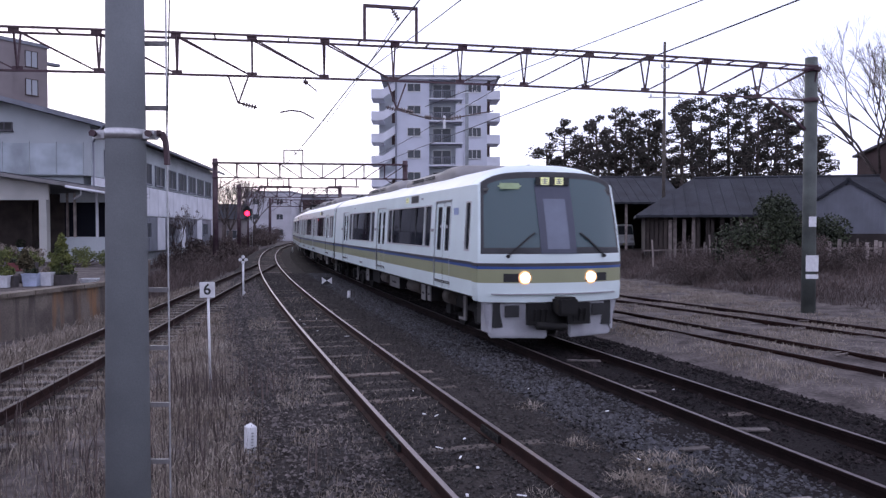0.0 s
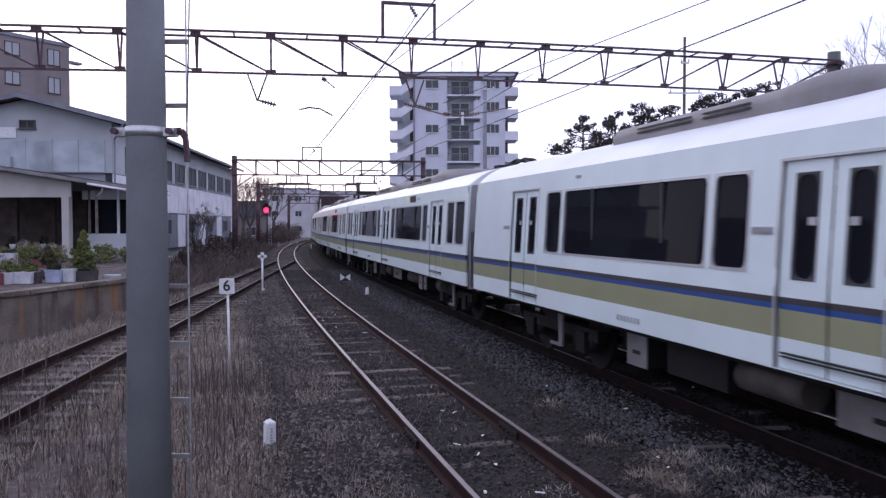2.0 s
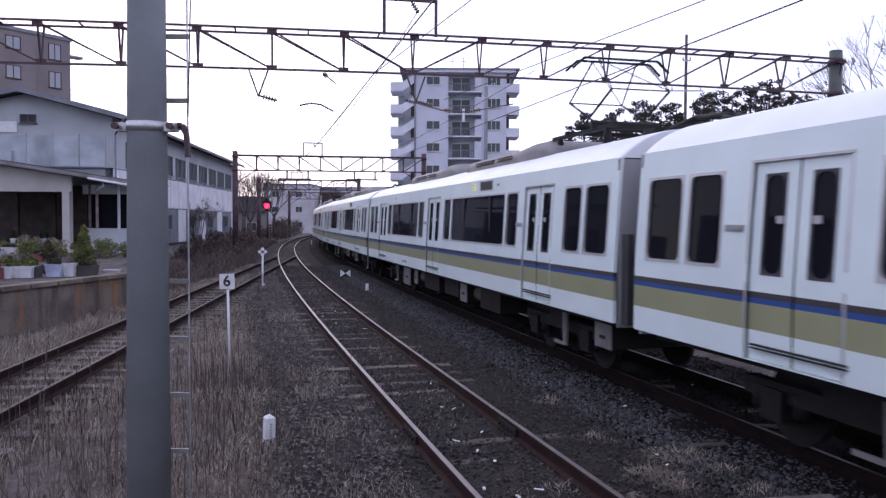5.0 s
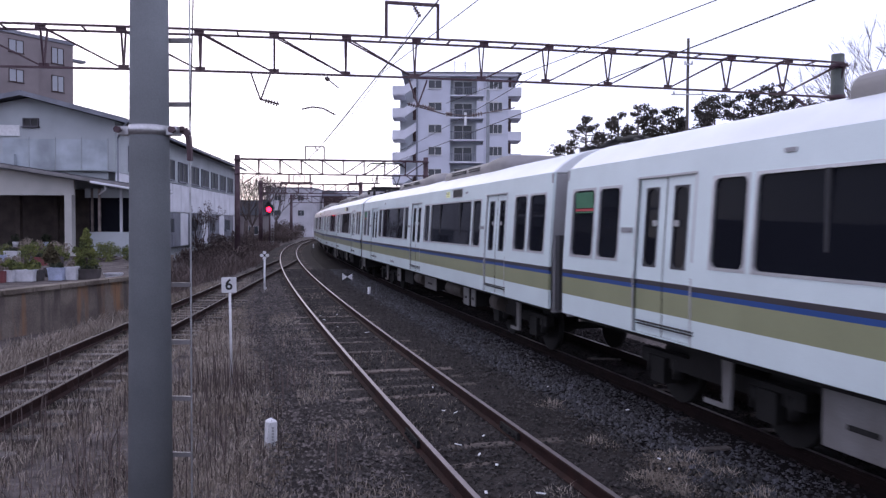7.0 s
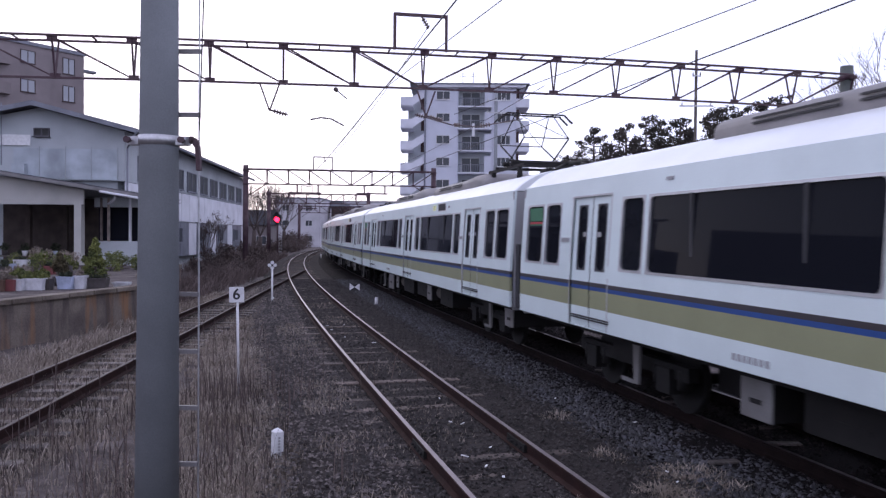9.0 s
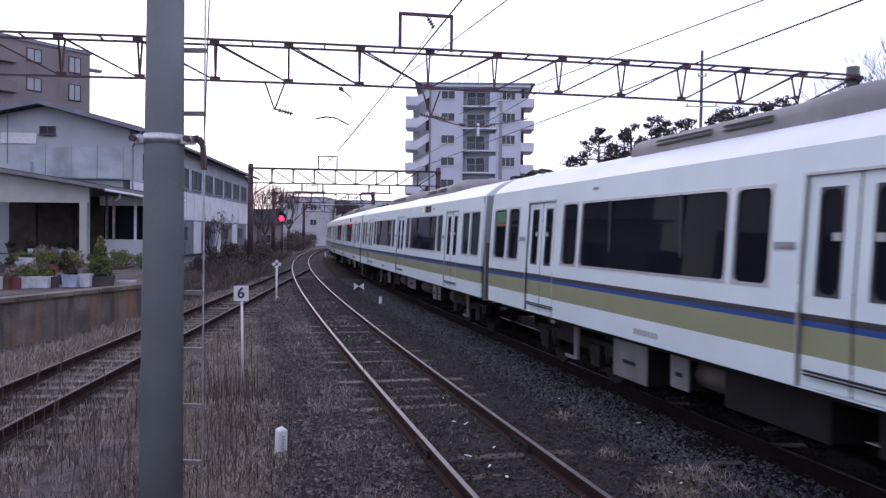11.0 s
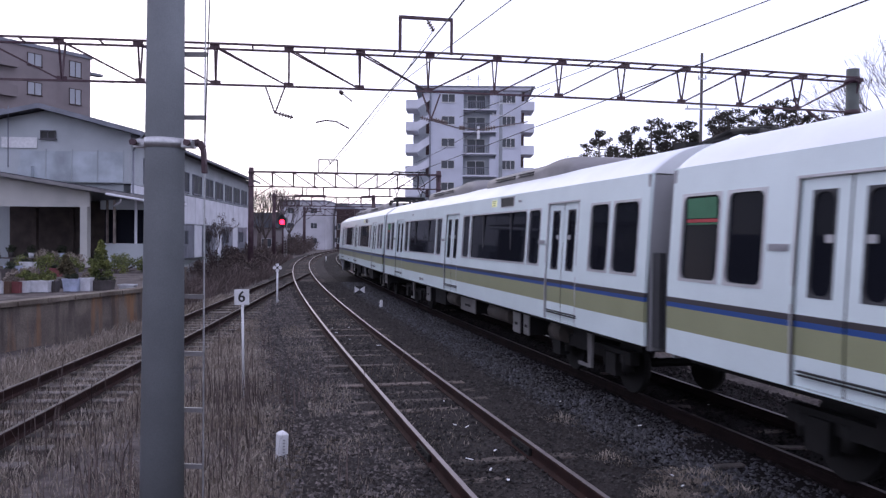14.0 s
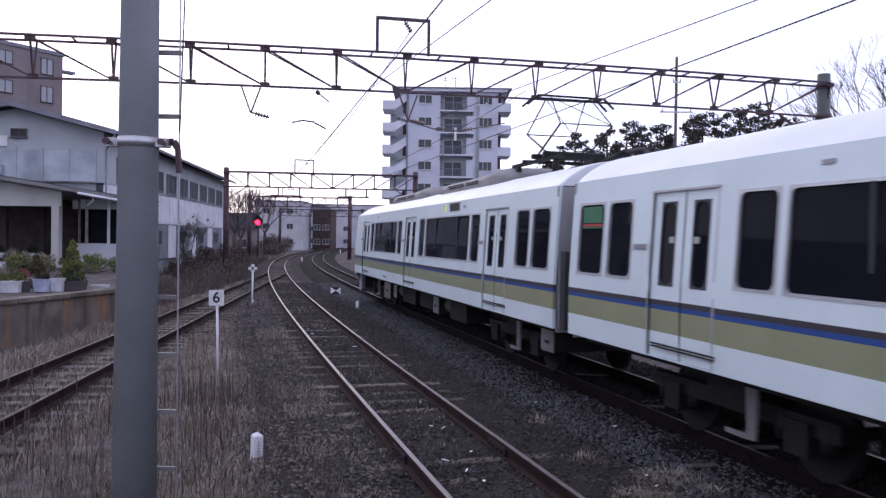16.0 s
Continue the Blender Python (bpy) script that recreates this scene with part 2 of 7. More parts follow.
# ---- mesh helpers ----
def box(bm, x0, x1, y0, y1, z0, z1, mi=0):
    v = [bm.verts.new((x, y, z)) for z in (z0, z1) for y in (y0, y1) for x in (x0, x1)]
    for q in ((0, 2, 3, 1), (4, 5, 7, 6), (0, 1, 5, 4), (2, 6, 7, 3), (0, 4, 6, 2), (1, 3, 7, 5)):
        bm.faces.new([v[i] for i in q]).material_index = mi
    return v


def rod(bm, p0, p1, r0, r1=None, seg=6, mi=0):
    p0, p1 = Vector(p0), Vector(p1)
    r1 = r0 if r1 is None else r1
    d = (p1 - p0).normalized()
    a = d.orthogonal().normalized()
    b = d.cross(a)
    rings = []
    for p, r in ((p0, r0), (p1, r1)):
        rings.append([bm.verts.new(p + (a * math.cos(k * math.tau / seg) + b * math.sin(k * math.tau / seg)) * r) for k in range(seg)])
    for k in range(seg):
        f = bm.faces.new((rings[0][k], rings[0][(k + 1) % seg], rings[1][(k + 1) % seg], rings[1][k]))
        f.smooth, f.material_index = seg > 6, mi
    bm.faces.new(rings[0][::-1]).material_index = mi
    bm.faces.new(rings[1]).material_index = mi


def tube(bm, pts, r, seg=5):
    """One continuous wire through points."""
    pts = [Vector(p) for p in pts]
    prev = None
    for i, p in enumerate(pts):
        d = (pts[min(i + 1, len(pts) - 1)] - pts[max(i - 1, 0)]).normalized()
        a = d.cross(Vector((0, 0, 1))).normalized()
        b = a.cross(d)
        ring = [bm.verts.new(p + (a * math.cos(k * math.tau / seg) + b * math.sin(k * math.tau / seg)) * r) for k in range(seg)]
        if prev:
            for k in range(seg):
                bm.faces.new((prev[k], prev[(k + 1) % seg], ring[(k + 1) % seg], ring[k]))
        prev = ring


def bar(bm, p0, p1, w, h, mi=0):
    """A straight bar of w by h, h near upright."""
    p0, p1 = Vector(p0), Vector(p1)
    d = (p1 - p0).normalized()
    up = Vector((0, 0, 1)) if abs(d.z) < 0.95 else Vector((0, 1, 0))
    s = d.cross(up).normalized()
    u = s.cross(d).normalized()
    ends = [[bm.verts.new(p + s * (i * w / 2) + u * (j * h / 2)) for i, j in ((-1, -1), (1, -1), (1, 1), (-1, 1))] for p in (p0, p1)]
    for k in range(4):
        bm.faces.new((ends[0][k], ends[0][(k + 1) % 4], ends[1][(k + 1) % 4], ends[1][k])).material_index = mi
    bm.faces.new(ends[0][::-1]).material_index = mi
    bm.faces.new(ends[1]).material_index = mi


def mesh_of(bm, name, materials):
    bmesh.ops.recalc_face_normals(bm, faces=bm.faces)
    me = bpy.data.meshes.new(name)
    bm.to_mesh(me)
    bm.free()
    for m in materials if isinstance(materials, (list, tuple)) else [materials]:
        me.materials.append(m)
    return me


def part(name, bm, material, parent=None, label="", at=None):
    ob = new(name, mesh_of(bm, name, material))
    if parent:
        ob.parent = parent
    if at is not None:
        ob.matrix_basis = at
    return tagged(ob, label) if label else ob


def share(name, me, parent, at):
    ob = new(name, me)
    ob.parent = parent
    ob.matrix_basis = at
    return ob


def thing(name, label, category, at=None, group="", kind=""):
    e = new(name)
    e.empty_display_size = 0.2
    if at is not None:
        e.matrix_basis = at
    return tagged(e, label, category, group, kind)


def soup(name, verts, faces, material):
    me = bpy.data.meshes.new(name)
    me.from_pydata(verts, [], faces)
    me.materials.append(material)
    return new(name, me)


# ---- plan of the tracks: x as a polynomial of y/100 ----
TRACK_A = (1.9019, 6.6501, -31.6026, 2.7242)
TRACK_B = (-2.8485, 9.4907, -0.5382, -29.4129, 6.4363)


def plan_x(c, y, lo=5.0, hi=125.0):
    q = min(max(y, lo), hi) / 100
    n = len(c) - 1
    v = sum(a * q ** (n - i) for i, a in enumerate(c))
    d = sum(a * (n - i) * q ** (n - i - 1) for i, a in enumerate(c[:-1])) / 100
    return v + d * (y - q * 100)


def line_of(c, y0, y1, off=0.0, step=0.5):
    """Points along a track, off metres to its right, with arc lengths from y = 0."""
    ys = np.arange(y0, y1 + step, step)
    xs = np.array([plan_x(c, y) for y in ys])
    s = np.r_[0, np.cumsum(np.hypot(np.diff(xs), np.diff(ys)))]
    tx, ty = np.gradient(xs, s), np.gradient(ys, s)
    return xs + ty * off, ys - tx * off, s - np.interp(0, ys, s), tx, ty


BX, BY, BS, _, _ = line_of(TRACK_B, -170, 300)


def on_b(s):
    return Vector((float(np.interp(s, BS, BX)), float(np.interp(s, BS, BY)), 0))


# ---- ground, ballast and tracks ----
def ground_z(x, y):
    """Height of the ground: a bank and terrace beyond the side tracks."""
    e = x - plan_x(TRACK_B, y)
    rise = min(max((e - 11.4) / 4.0, 0), 1)
    flat = min(max((e - 2.1) / 0.9, 0), 1) if y > 3 else 0
    return -0.30 + 0.22 * flat + 0.83 * rise * rise * (3 - 2 * rise)


def make_ground():
    bm = bmesh.new()
    xs = [-1600, -500, -150, -80] + [-50 + i * 1.0 for i in range(101)] + [80, 150, 500, 1600]
    ys = [-600, -100, -40] + [-10 + i * 1.0 for i in range(101)] + [100, 120, 150, 200, 300, 600, 1800, 3500]
    grid = []
    for y in ys:
        row = []
        for x in xs:
            z = ground_z(x, y)
            if abs(x) < 60 and -12 < y < 110:
                z += 0.05 * noise.noise(Vector((x * 0.5, y * 0.5, 0))) + 0.04 * noise.noise(Vector((x * 1.3, y * 1.3, 3)))
            row.append(bm.verts.new((x, y, z)))
        grid.append(row)
    for a, b in zip(grid[:-1], grid[1:]):
        for i in range(len(xs) - 1):
            bm.faces.new((a[i], a[i + 1], b[i + 1], b[i])).smooth = True
    g = part("ground", bm, M_EARTH)
    tagged(g, "bare brown earth with dry winter weeds beside the tracks", "ground", kind="structure")


def make_bed(c, off, y0, y1, half, top, label, material):
    """A ballast bed with sloping shoulders under one track."""
    x, y, s, tx, ty = line_of(c, y0, y1, off, 0.5)
    bm = bmesh.new()
    prev = None
    prof = [(-half - 0.5, -0.42), (-half, top - 0.03), (-half * 0.6, top), (0, top), (half * 0.6, top), (half, top - 0.03), (half + 0.5, -0.42)]
    for i in range(len(x)):
        row = []
        for o, z in prof:
            px, py = x[i] + ty[i] * o, y[i] - tx[i] * o
            wob = 0.035 * noise.noise(Vector((px * 1.7, py * 1.7, 7)))
            row.append(bm.verts.new((px, py, z + wob)))
        if prev:
            for k in range(len(prof) - 1):
                bm.faces.new((prev[k], prev[k + 1], row[k + 1], row[k])).smooth = True
        prev = row
    b = part("ballast_bed", bm, material)
    tagged(b, label, "ballast", kind="structure")


def make_track(name, c, off, y0, y1, head, label, sleeper_mat, sink, part_from=4.0, part_to=60.0, gauge=1.067):
    root = thing(name, label, "railway track", kind="structure")
    for side in (-1, 1):
        x, y, s, tx, ty = line_of(c, y0, y1, off + side * (gauge / 2 + 0.033), 0.5)
        prof = [(-0.062, -0.153), (-0.062, -0.142), (-0.010, -0.122), (-0.010, -0.045), (-0.033, -0.034), (-0.033, -0.006),
                (-0.026, 0.0), (0.026, 0.0), (0.033, -0.006), (0.033, -0.034), (0.010, -0.045), (0.010, -0.122), (0.062, -0.142), (0.062, -0.153)]
        bm = bmesh.new()
        prev = None
        for i in range(len(x)):
            row = [bm.verts.new((x[i] + ty[i] * o, y[i] - tx[i] * o, z)) for o, z in prof]
            if prev:
                for k in range(len(prof) - 1):
                    bm.faces.new((prev[k], prev[k + 1], row[k + 1], row[k])).material_index = 1 if k == 6 else 0
            prev = row
        part("rail", bm, [M_DARKRUST if head is M_DARKHEAD else M_RUST, head], root)
    bm = bmesh.new()
    box(bm, -1.05, 1.05, -0.10, 0.10, -0.30, -0.155 - sink)
    bmesh.ops.bevel(bm, geom=bm.edges[:], offset=0.012, segments=1, affect="EDGES")
    me = mesh_of(bm, "sleeper", sleeper_mat)
    x, y, s, tx, ty = line_of(c, y0, y1, off, 0.25)
    rnd = random.Random(len(name) + int(off * 10))
    far = bmesh.new()
    for q in np.arange(s[0], s[-1], 0.64):
        px, py = float(np.interp(q, s, x)), float(np.interp(q, s, y))
        a = math.degrees(math.atan2(float(np.interp(q, s, ty)), float(np.interp(q, s, tx)))) - 90
        m = pose(px + rnd.uniform(-.05, .05), py, rnd.uniform(-0.025, 0.012), rnd.uniform(-1, 1), rnd.uniform(-.5, .5), a + rnd.uniform(-1.5, 1.5))
        if part_from < py < part_to:
            share("sleeper", me, root, m)
        else:
            vs = box(far, -1.05, 1.05, -0.10, 0.10, -0.30, -0.155 - sink)
            for v in vs:
                v.co = m @ v.co
    if far.verts:
        tagged(part("far_sleepers", far, sleeper_mat, root), kind="stuff")
    else:
        far.free()
    return root


def unseen_dark_wall():
    """A plain wall added left of and behind the platform end, out of the camera's view, to darken the train windows'
    reflections.
    """
    bm = bmesh.new()
    box(bm, -36.0, -35.6, -70, 41, -0.4, 6.0)
    box(bm, -36.0, 30.0, -70.4, -70, -0.4, 6.0)
    tagged(part("reflection_wall", bm, M_BRICKBR), "plain dark brown wall added out of view for darker window reflections", "wall", kind="structure")


make_ground()
unseen_dark_wall()
make_bed(TRACK_A, 0.0, -8, 200, 1.75, -0.165, "dark brown ballast under the rusty middle track", M_OLDBED)
make_bed(TRACK_B, 0.0, -25, 200, 1.75, -0.15, "dark grey crushed stone ballast under the train's track", M_BALLAST)
make_track("track_1", TRACK_A, 0.0, -8, 200, M_SHINE, "curved narrow gauge track with rust-sided shiny rails", M_SLEEPER, 0.0)
make_track("track_2", TRACK_B, 0.0, -25, 200, M_DARKHEAD, "curved narrow gauge track that the train runs on", M_SLEEPER, 0.005)
TRACK_D, TRACK_E = (-37.8, 12.21), (-44.0, 16.9)
make_track("track_3", TRACK_D, 0.0, 4, 38, M_DULLHEAD, "rusty siding track in dry grass", M_PALESLEEPER, -0.055, 2, 40)
make_track("track_4", TRACK_E, 0.0, 6, 38, M_DULLHEAD, "rusty outer siding half buried in dry grass", M_PALESLEEPER, -0.05, 2, 40)
TRACK_C = (1.9019, -1.3499, -12.4026, -4.8258)
make_track("track_5", TRACK_C, 0.0, 3, 49, M_DULLHEAD, "disused rusty siding with pale weathered sleepers", M_PALESLEEPER, 0.05, 2, 50)


def scatter_stones():
    """Crushed stones on the ballast between and beside the rails, each a lopsided pyramid."""
    rng = np.random.default_rng(3)
    for c, count, lo, hi, material, label in (
            (TRACK_B, 34000, -2.75, -0.72, M_STONE, "loose grey crushed stones beside the track bed"),
            (TRACK_B, 32000, -0.72, 2.3, M_STONE_BR, "loose dark brown stones between the rails"),
            (TRACK_A, 30000, -0.85, 2.0, M_STONE_DK, "loose dark brown crushed stones on the middle track bed"),
            (TRACK_A, 20000, -2.8, -0.85, M_MIDSTONE, "grey-brown gravel beside the middle track")):
        ys = 5.0 + 36.0 * rng.random(count) ** 1.6
        off = rng.uniform(lo, hi, count)
        keep = np.abs(np.abs(off) - 0.567) > 0.06
        ys, off = ys[keep], off[keep]
        n = len(ys)
        xs = np.array([plan_x(c, y) for y in ys]) + off * 1.04
        a = np.abs(off)
        zs = np.where(a < 1.75, -0.16, -0.16 - (a - 1.75) * 0.2) + rng.uniform(-0.012, 0.014, n)
        r = rng.uniform(0.012, 0.034, n) * (1 + ys / 45) * (0.72 if c is TRACK_A else 1.0)
        t = rng.uniform(0, 6.28, n)
        corner = []
        for k in range(4):
            q = r * rng.uniform(0.7, 1.3, n)
            corner.append(np.c_[xs + q * np.cos(t + k * 1.571), ys + q * np.sin(t + k * 1.571), zs + r * rng.uniform(-0.25, 0.35, n)])
        corner.append(np.c_[xs + r * rng.uniform(-.4, .4, n), ys + r * rng.uniform(-.4, .4, n), zs + r * rng.uniform(0.6, 1.0, n)])
        verts = np.stack(corner, 1).reshape(-1, 3)
        base = np.arange(n)[:, None, None] * 5
        faces = (base + np.array([(0, 1, 4), (1, 2, 4), (2, 3, 4), (3, 0, 4)])[None]).reshape(-1, 3)
        ob = soup("ballast_stones", verts.tolist(), faces.tolist(), material)
        tagged(ob, label, "ballast", kind="stuff")


def blades(name, spots, material, label, lean=0.5, width=0.006, bend=0.35, category="grass"):
    """Dry stalks: each a bent three-point ribbon. spots: (x, y, z, height)."""
    rng = np.random.default_rng(len(spots))
    verts, faces = [], []
    for x, y, z, h in spots:
        t = rng.uniform(0, 6.28)
        w = width * rng.uniform(0.7, 1.6) * (1 + y / 25)
        dx, dy = math.cos(t), math.sin(t)
        l = h * rng.uniform(0, lean)
        n = len(verts)
        sx, sy = -dy * w, dx * w
        sx, sy = (w, 0) if rng.random() < 0.6 else (sx, sy)
        mx, my = x + dx * l * bend, y + dy * l * bend
        verts += [(x - sx, y - sy, z - 0.03), (x + sx, y + sy, z - 0.03), (mx + sx * .8, my + sy * .8, z + h * 0.6), (mx - sx * .8, my - sy * .8, z + h * 0.6),
                  (x + dx * l, y + dy * l, z + h)]
        faces += [(n, n + 1, n + 2, n + 3), (n + 3, n + 2, n + 4)]
    ob = soup(name, verts, faces, material)
    return tagged(ob, label, category, kind="stuff")


def grow_grass():
    rng = np.random.default_rng(11)
    low, tall, pale, brush, near, tufts = [], [], [], [], [], []
    for _ in range(42000):
        y = 4.5 + 40 * rng.random() ** 1.6
        xa, xc = plan_x(TRACK_A, y), plan_x(TRACK_C, y)
        if xa - xc < 2.3:
            continue
        x = rng.uniform(xc + 0.9, xa - 0.95)
        clump = noise.noise(Vector((x * 0.55, y * 0.4, 1.0)))
        if clump + rng.uniform(-0.35, 0.35) < -0.05:
            continue
        near_track = (xa - x) < 2.0
        h = rng.uniform(0.03, 0.12) * (0.6 if near_track else 1)
        (low if rng.random() < 0.75 else pale).append((x, y, -0.30, h))
        if not near_track and rng.random() < 0.02 and y < 20:
            tall.append((x, y, -0.30, rng.uniform(0.4, 0.95)))
    for _ in range(2400):
        y = 5.0 + 8 * rng.random() ** 1.2
        x = rng.uniform(-7.0, -1.7) if y > 6 else rng.uniform(-4.6, -1.3)
        if x > plan_x(TRACK_A, y) - 1.5:
            continue
        if noise.noise(Vector((x * 0.8, y * 0.8, 4.0))) > -0.15:
            (near if rng.random() < 0.85 else tall).append((x, y, -0.30, rng.uniform(0.06, 0.26) + (0.4 if rng.random() < 0.12 and x < -2.5 else 0)))
    for _ in range(9000):
        y = rng.uniform(6, 32)
        xc = plan_x(TRACK_C, y)
        x = rng.uniform(xc - 1.7, xc - 0.6)
        (pale if rng.random() < 0.7 else low).append((x, y, -0.30, rng.uniform(0.04, 0.24)))
    for _ in range(5200):
        y = rng.uniform(8, 26)
        x = -9.3 + rng.uniform(0.35, 1.3) + (0 if y < 18 else -(y - 18) * 0.1)
        (pale if rng.random() < 0.45 else low).append((x, y, -0.30, rng.uniform(0.06, 0.36)))
    for _ in range(5000):
        y = rng.uniform(5, 40)
        x = plan_x(TRACK_C, y) + rng.uniform(-1, 1)
        if abs(abs(x - plan_x(TRACK_C, y)) - 0.57) > 0.08:
            (pale if rng.random() < 0.5 else low).append((x, y, -0.26, rng.uniform(0.05, 0.16)))
    for _ in range(9000):
        y = 5.2 + 9 * rng.random()
        xa = plan_x(TRACK_A, y)
        x = xa - rng.uniform(1.2, 3.6)
        if noise.noise(Vector((x * 0.9, y * 0.9, 14.0))) + rng.uniform(-.25, .25) > 0.0:
            pale.append((x, y, -0.30, rng.uniform(0.03, 0.15)))
    for _ in range(15000):
        y = 5.2 + 24 * rng.random() ** 1.4
        o = rng.uniform(-2.9, 0.9)
        x = plan_x(TRACK_A, y) + o
        if abs(abs(o) - 0.57) < 0.09:
            continue
        if noise.noise(Vector((x * 0.7, y * 0.6, 21.0))) + rng.uniform(-.2, .2) > 0.08:
            (low if rng.random() < 0.65 else pale).append((x, y, -0.19 if o > -1.7 else -0.27, rng.uniform(0.02, 0.085)))
    for cx, cy, w, k in ((-3.5, 11.6, 0.35, 90), (-3.2, 9.2, 0.5, 40), (-2.6, 11.0, 0.4, 30), (-1.25, 7.6, 0.08, 7), (-1.9, 12.5, 0.5, 16), (-3.4, 7.2, 0.6, 35), (-4.6, 8.0, 0.7, 30)):
        for _ in range(k):
            tall.append((cx + rng.normal() * w, cy + rng.normal() * w, -0.30, rng.uniform(0.3, 0.95)))
    # clumps on the ballast between the tracks
    for cx, cy, r, k in ((1.85, 7.4, 0.45, 300), (2.3, 8.0, 0.6, 420), (1.5, 8.7, 0.3, 60), (1.2, 10.6, 0.3, 50), (2.7, 7.0, 0.35, 120), (0.9, 7.0, 0.3, 50), (2.0, 7.15, 0.25, 90), (2.55, 7.6, 0.3, 120)):
        for _ in range(k * 7):
            a, q = rng.uniform(0, 6.28), r * math.sqrt(rng.random())
            tufts.append((cx + q * math.cos(a), cy + q * math.sin(a), -0.22, rng.uniform(0.03, 0.15) * (1.25 - q / r)))
    for _ in range(26000):
        y = 5.0 + 16 * rng.random() ** 1.3
        o = rng.uniform(-3.4, -0.95)
        x = plan_x(TRACK_A, y) + o
        if noise.noise(Vector((x * 0.8, y * 0.7, 44.0))) + rng.uniform(-.25, .25) - (o + 2.0) * 0.18 > 0.0:
            tufts.append((x, y, -0.19 if o > -1.7 else -0.27, rng.uniform(0.02, 0.09)))
    for _ in range(12000):
        y = 5.0 + 14 * rng.random()
        o = rng.uniform(-1.3, 1.3)
        if abs(abs(o) - 0.57) > 0.07:
            tufts.append((plan_x(TRACK_C, y) + o, y, -0.27, rng.uniform(0.03, 0.14)))
    for _ in range(34000):
        y = 5.0 + 18 * rng.random() ** 1.4
        xa, xc = plan_x(TRACK_A, y), plan_x(TRACK_C, y)
        x = rng.uniform(xc - 2.2, xa - 2.2)
        if abs(abs(x - xc) - 0.57) > 0.08 and noise.noise(Vector((x * 0.7, y * 0.5, 61.0))) + rng.uniform(-.2, .2) > -0.02:
            tufts.append((x, y, -0.28, rng.uniform(0.02, 0.09)))
    # beyond the train: sidings and bank
    for _ in range(110000):
        y = 6 + 34 * rng.random() ** 1.3
        o = rng.uniform(2.4, 11.2)
        x = plan_x(TRACK_B, y) + o * 1.04
        if min(abs(abs(x - plan_x(TRACK_D, y)) - 0.62), abs(abs(x - plan_x(TRACK_E, y)) - 0.62)) < 0.12:
            continue
        if noise.noise(Vector((x * 0.5, y * 0.5, 9.0))) + 0.6 * noise.noise(Vector((x * 1.6, y * 1.6, 5.0))) + rng.uniform(-.2, .2) > -0.08:
            tufts.append((x, y, ground_z(x, y), rng.uniform(0.015, 0.075)))
    for _ in range(52000):
        y = 8 + 40 * rng.random()
        o = rng.uniform(11.3, 16.5)
        x = plan_x(TRACK_B, y) + o * 1.04
        lush = 0.65 + 0.9 * noise.noise(Vector((x * 0.6, y * 0.35, 31.0)))
        brush.append((x, y, ground_z(x, y), rng.uniform(0.08, 0.5) * max(0.3, lush)))
    for _ in range(11000):
        y = 26 + 60 * rng.random()
        x = plan_x(TRACK_A, y) - rng.uniform(1.8, 7.5) if y > 48 else plan_x(TRACK_C, y) - rng.uniform(1.6, 4.5)
        brush.append((x, y, -0.3, rng.uniform(0.2, 0.9)))
    blades("dry_grass_low", low, M_DRYGRASS, "low brown dry winter grass beside the tracks", lean=1.0, width=0.004)
    blades("dark_weeds", near, M_NEARBRUSH, "dark brown dead weeds near the concrete pole", width=0.004)
    blades("dry_weeds_tall", tall, M_BRUSH, "tall thin dry weed stalks by the concrete pole", lean=0.35, width=0.003)
    blades("pale_grass", pale, M_PALEGRASS, "pale straw-coloured dead grass tufts", lean=1.1, width=0.004)
    blades("brush_weeds", brush, M_BRUSH, "dark brown dead brush on the bank", lean=1.3, width=0.003, category="brush")
    blades("straw_tufts", tufts, M_PALEGRASS, "low pale dead grass tufts on the gravel and round the sidings", lean=1.6, width=0.0032)


scatter_stones()
grow_grass()


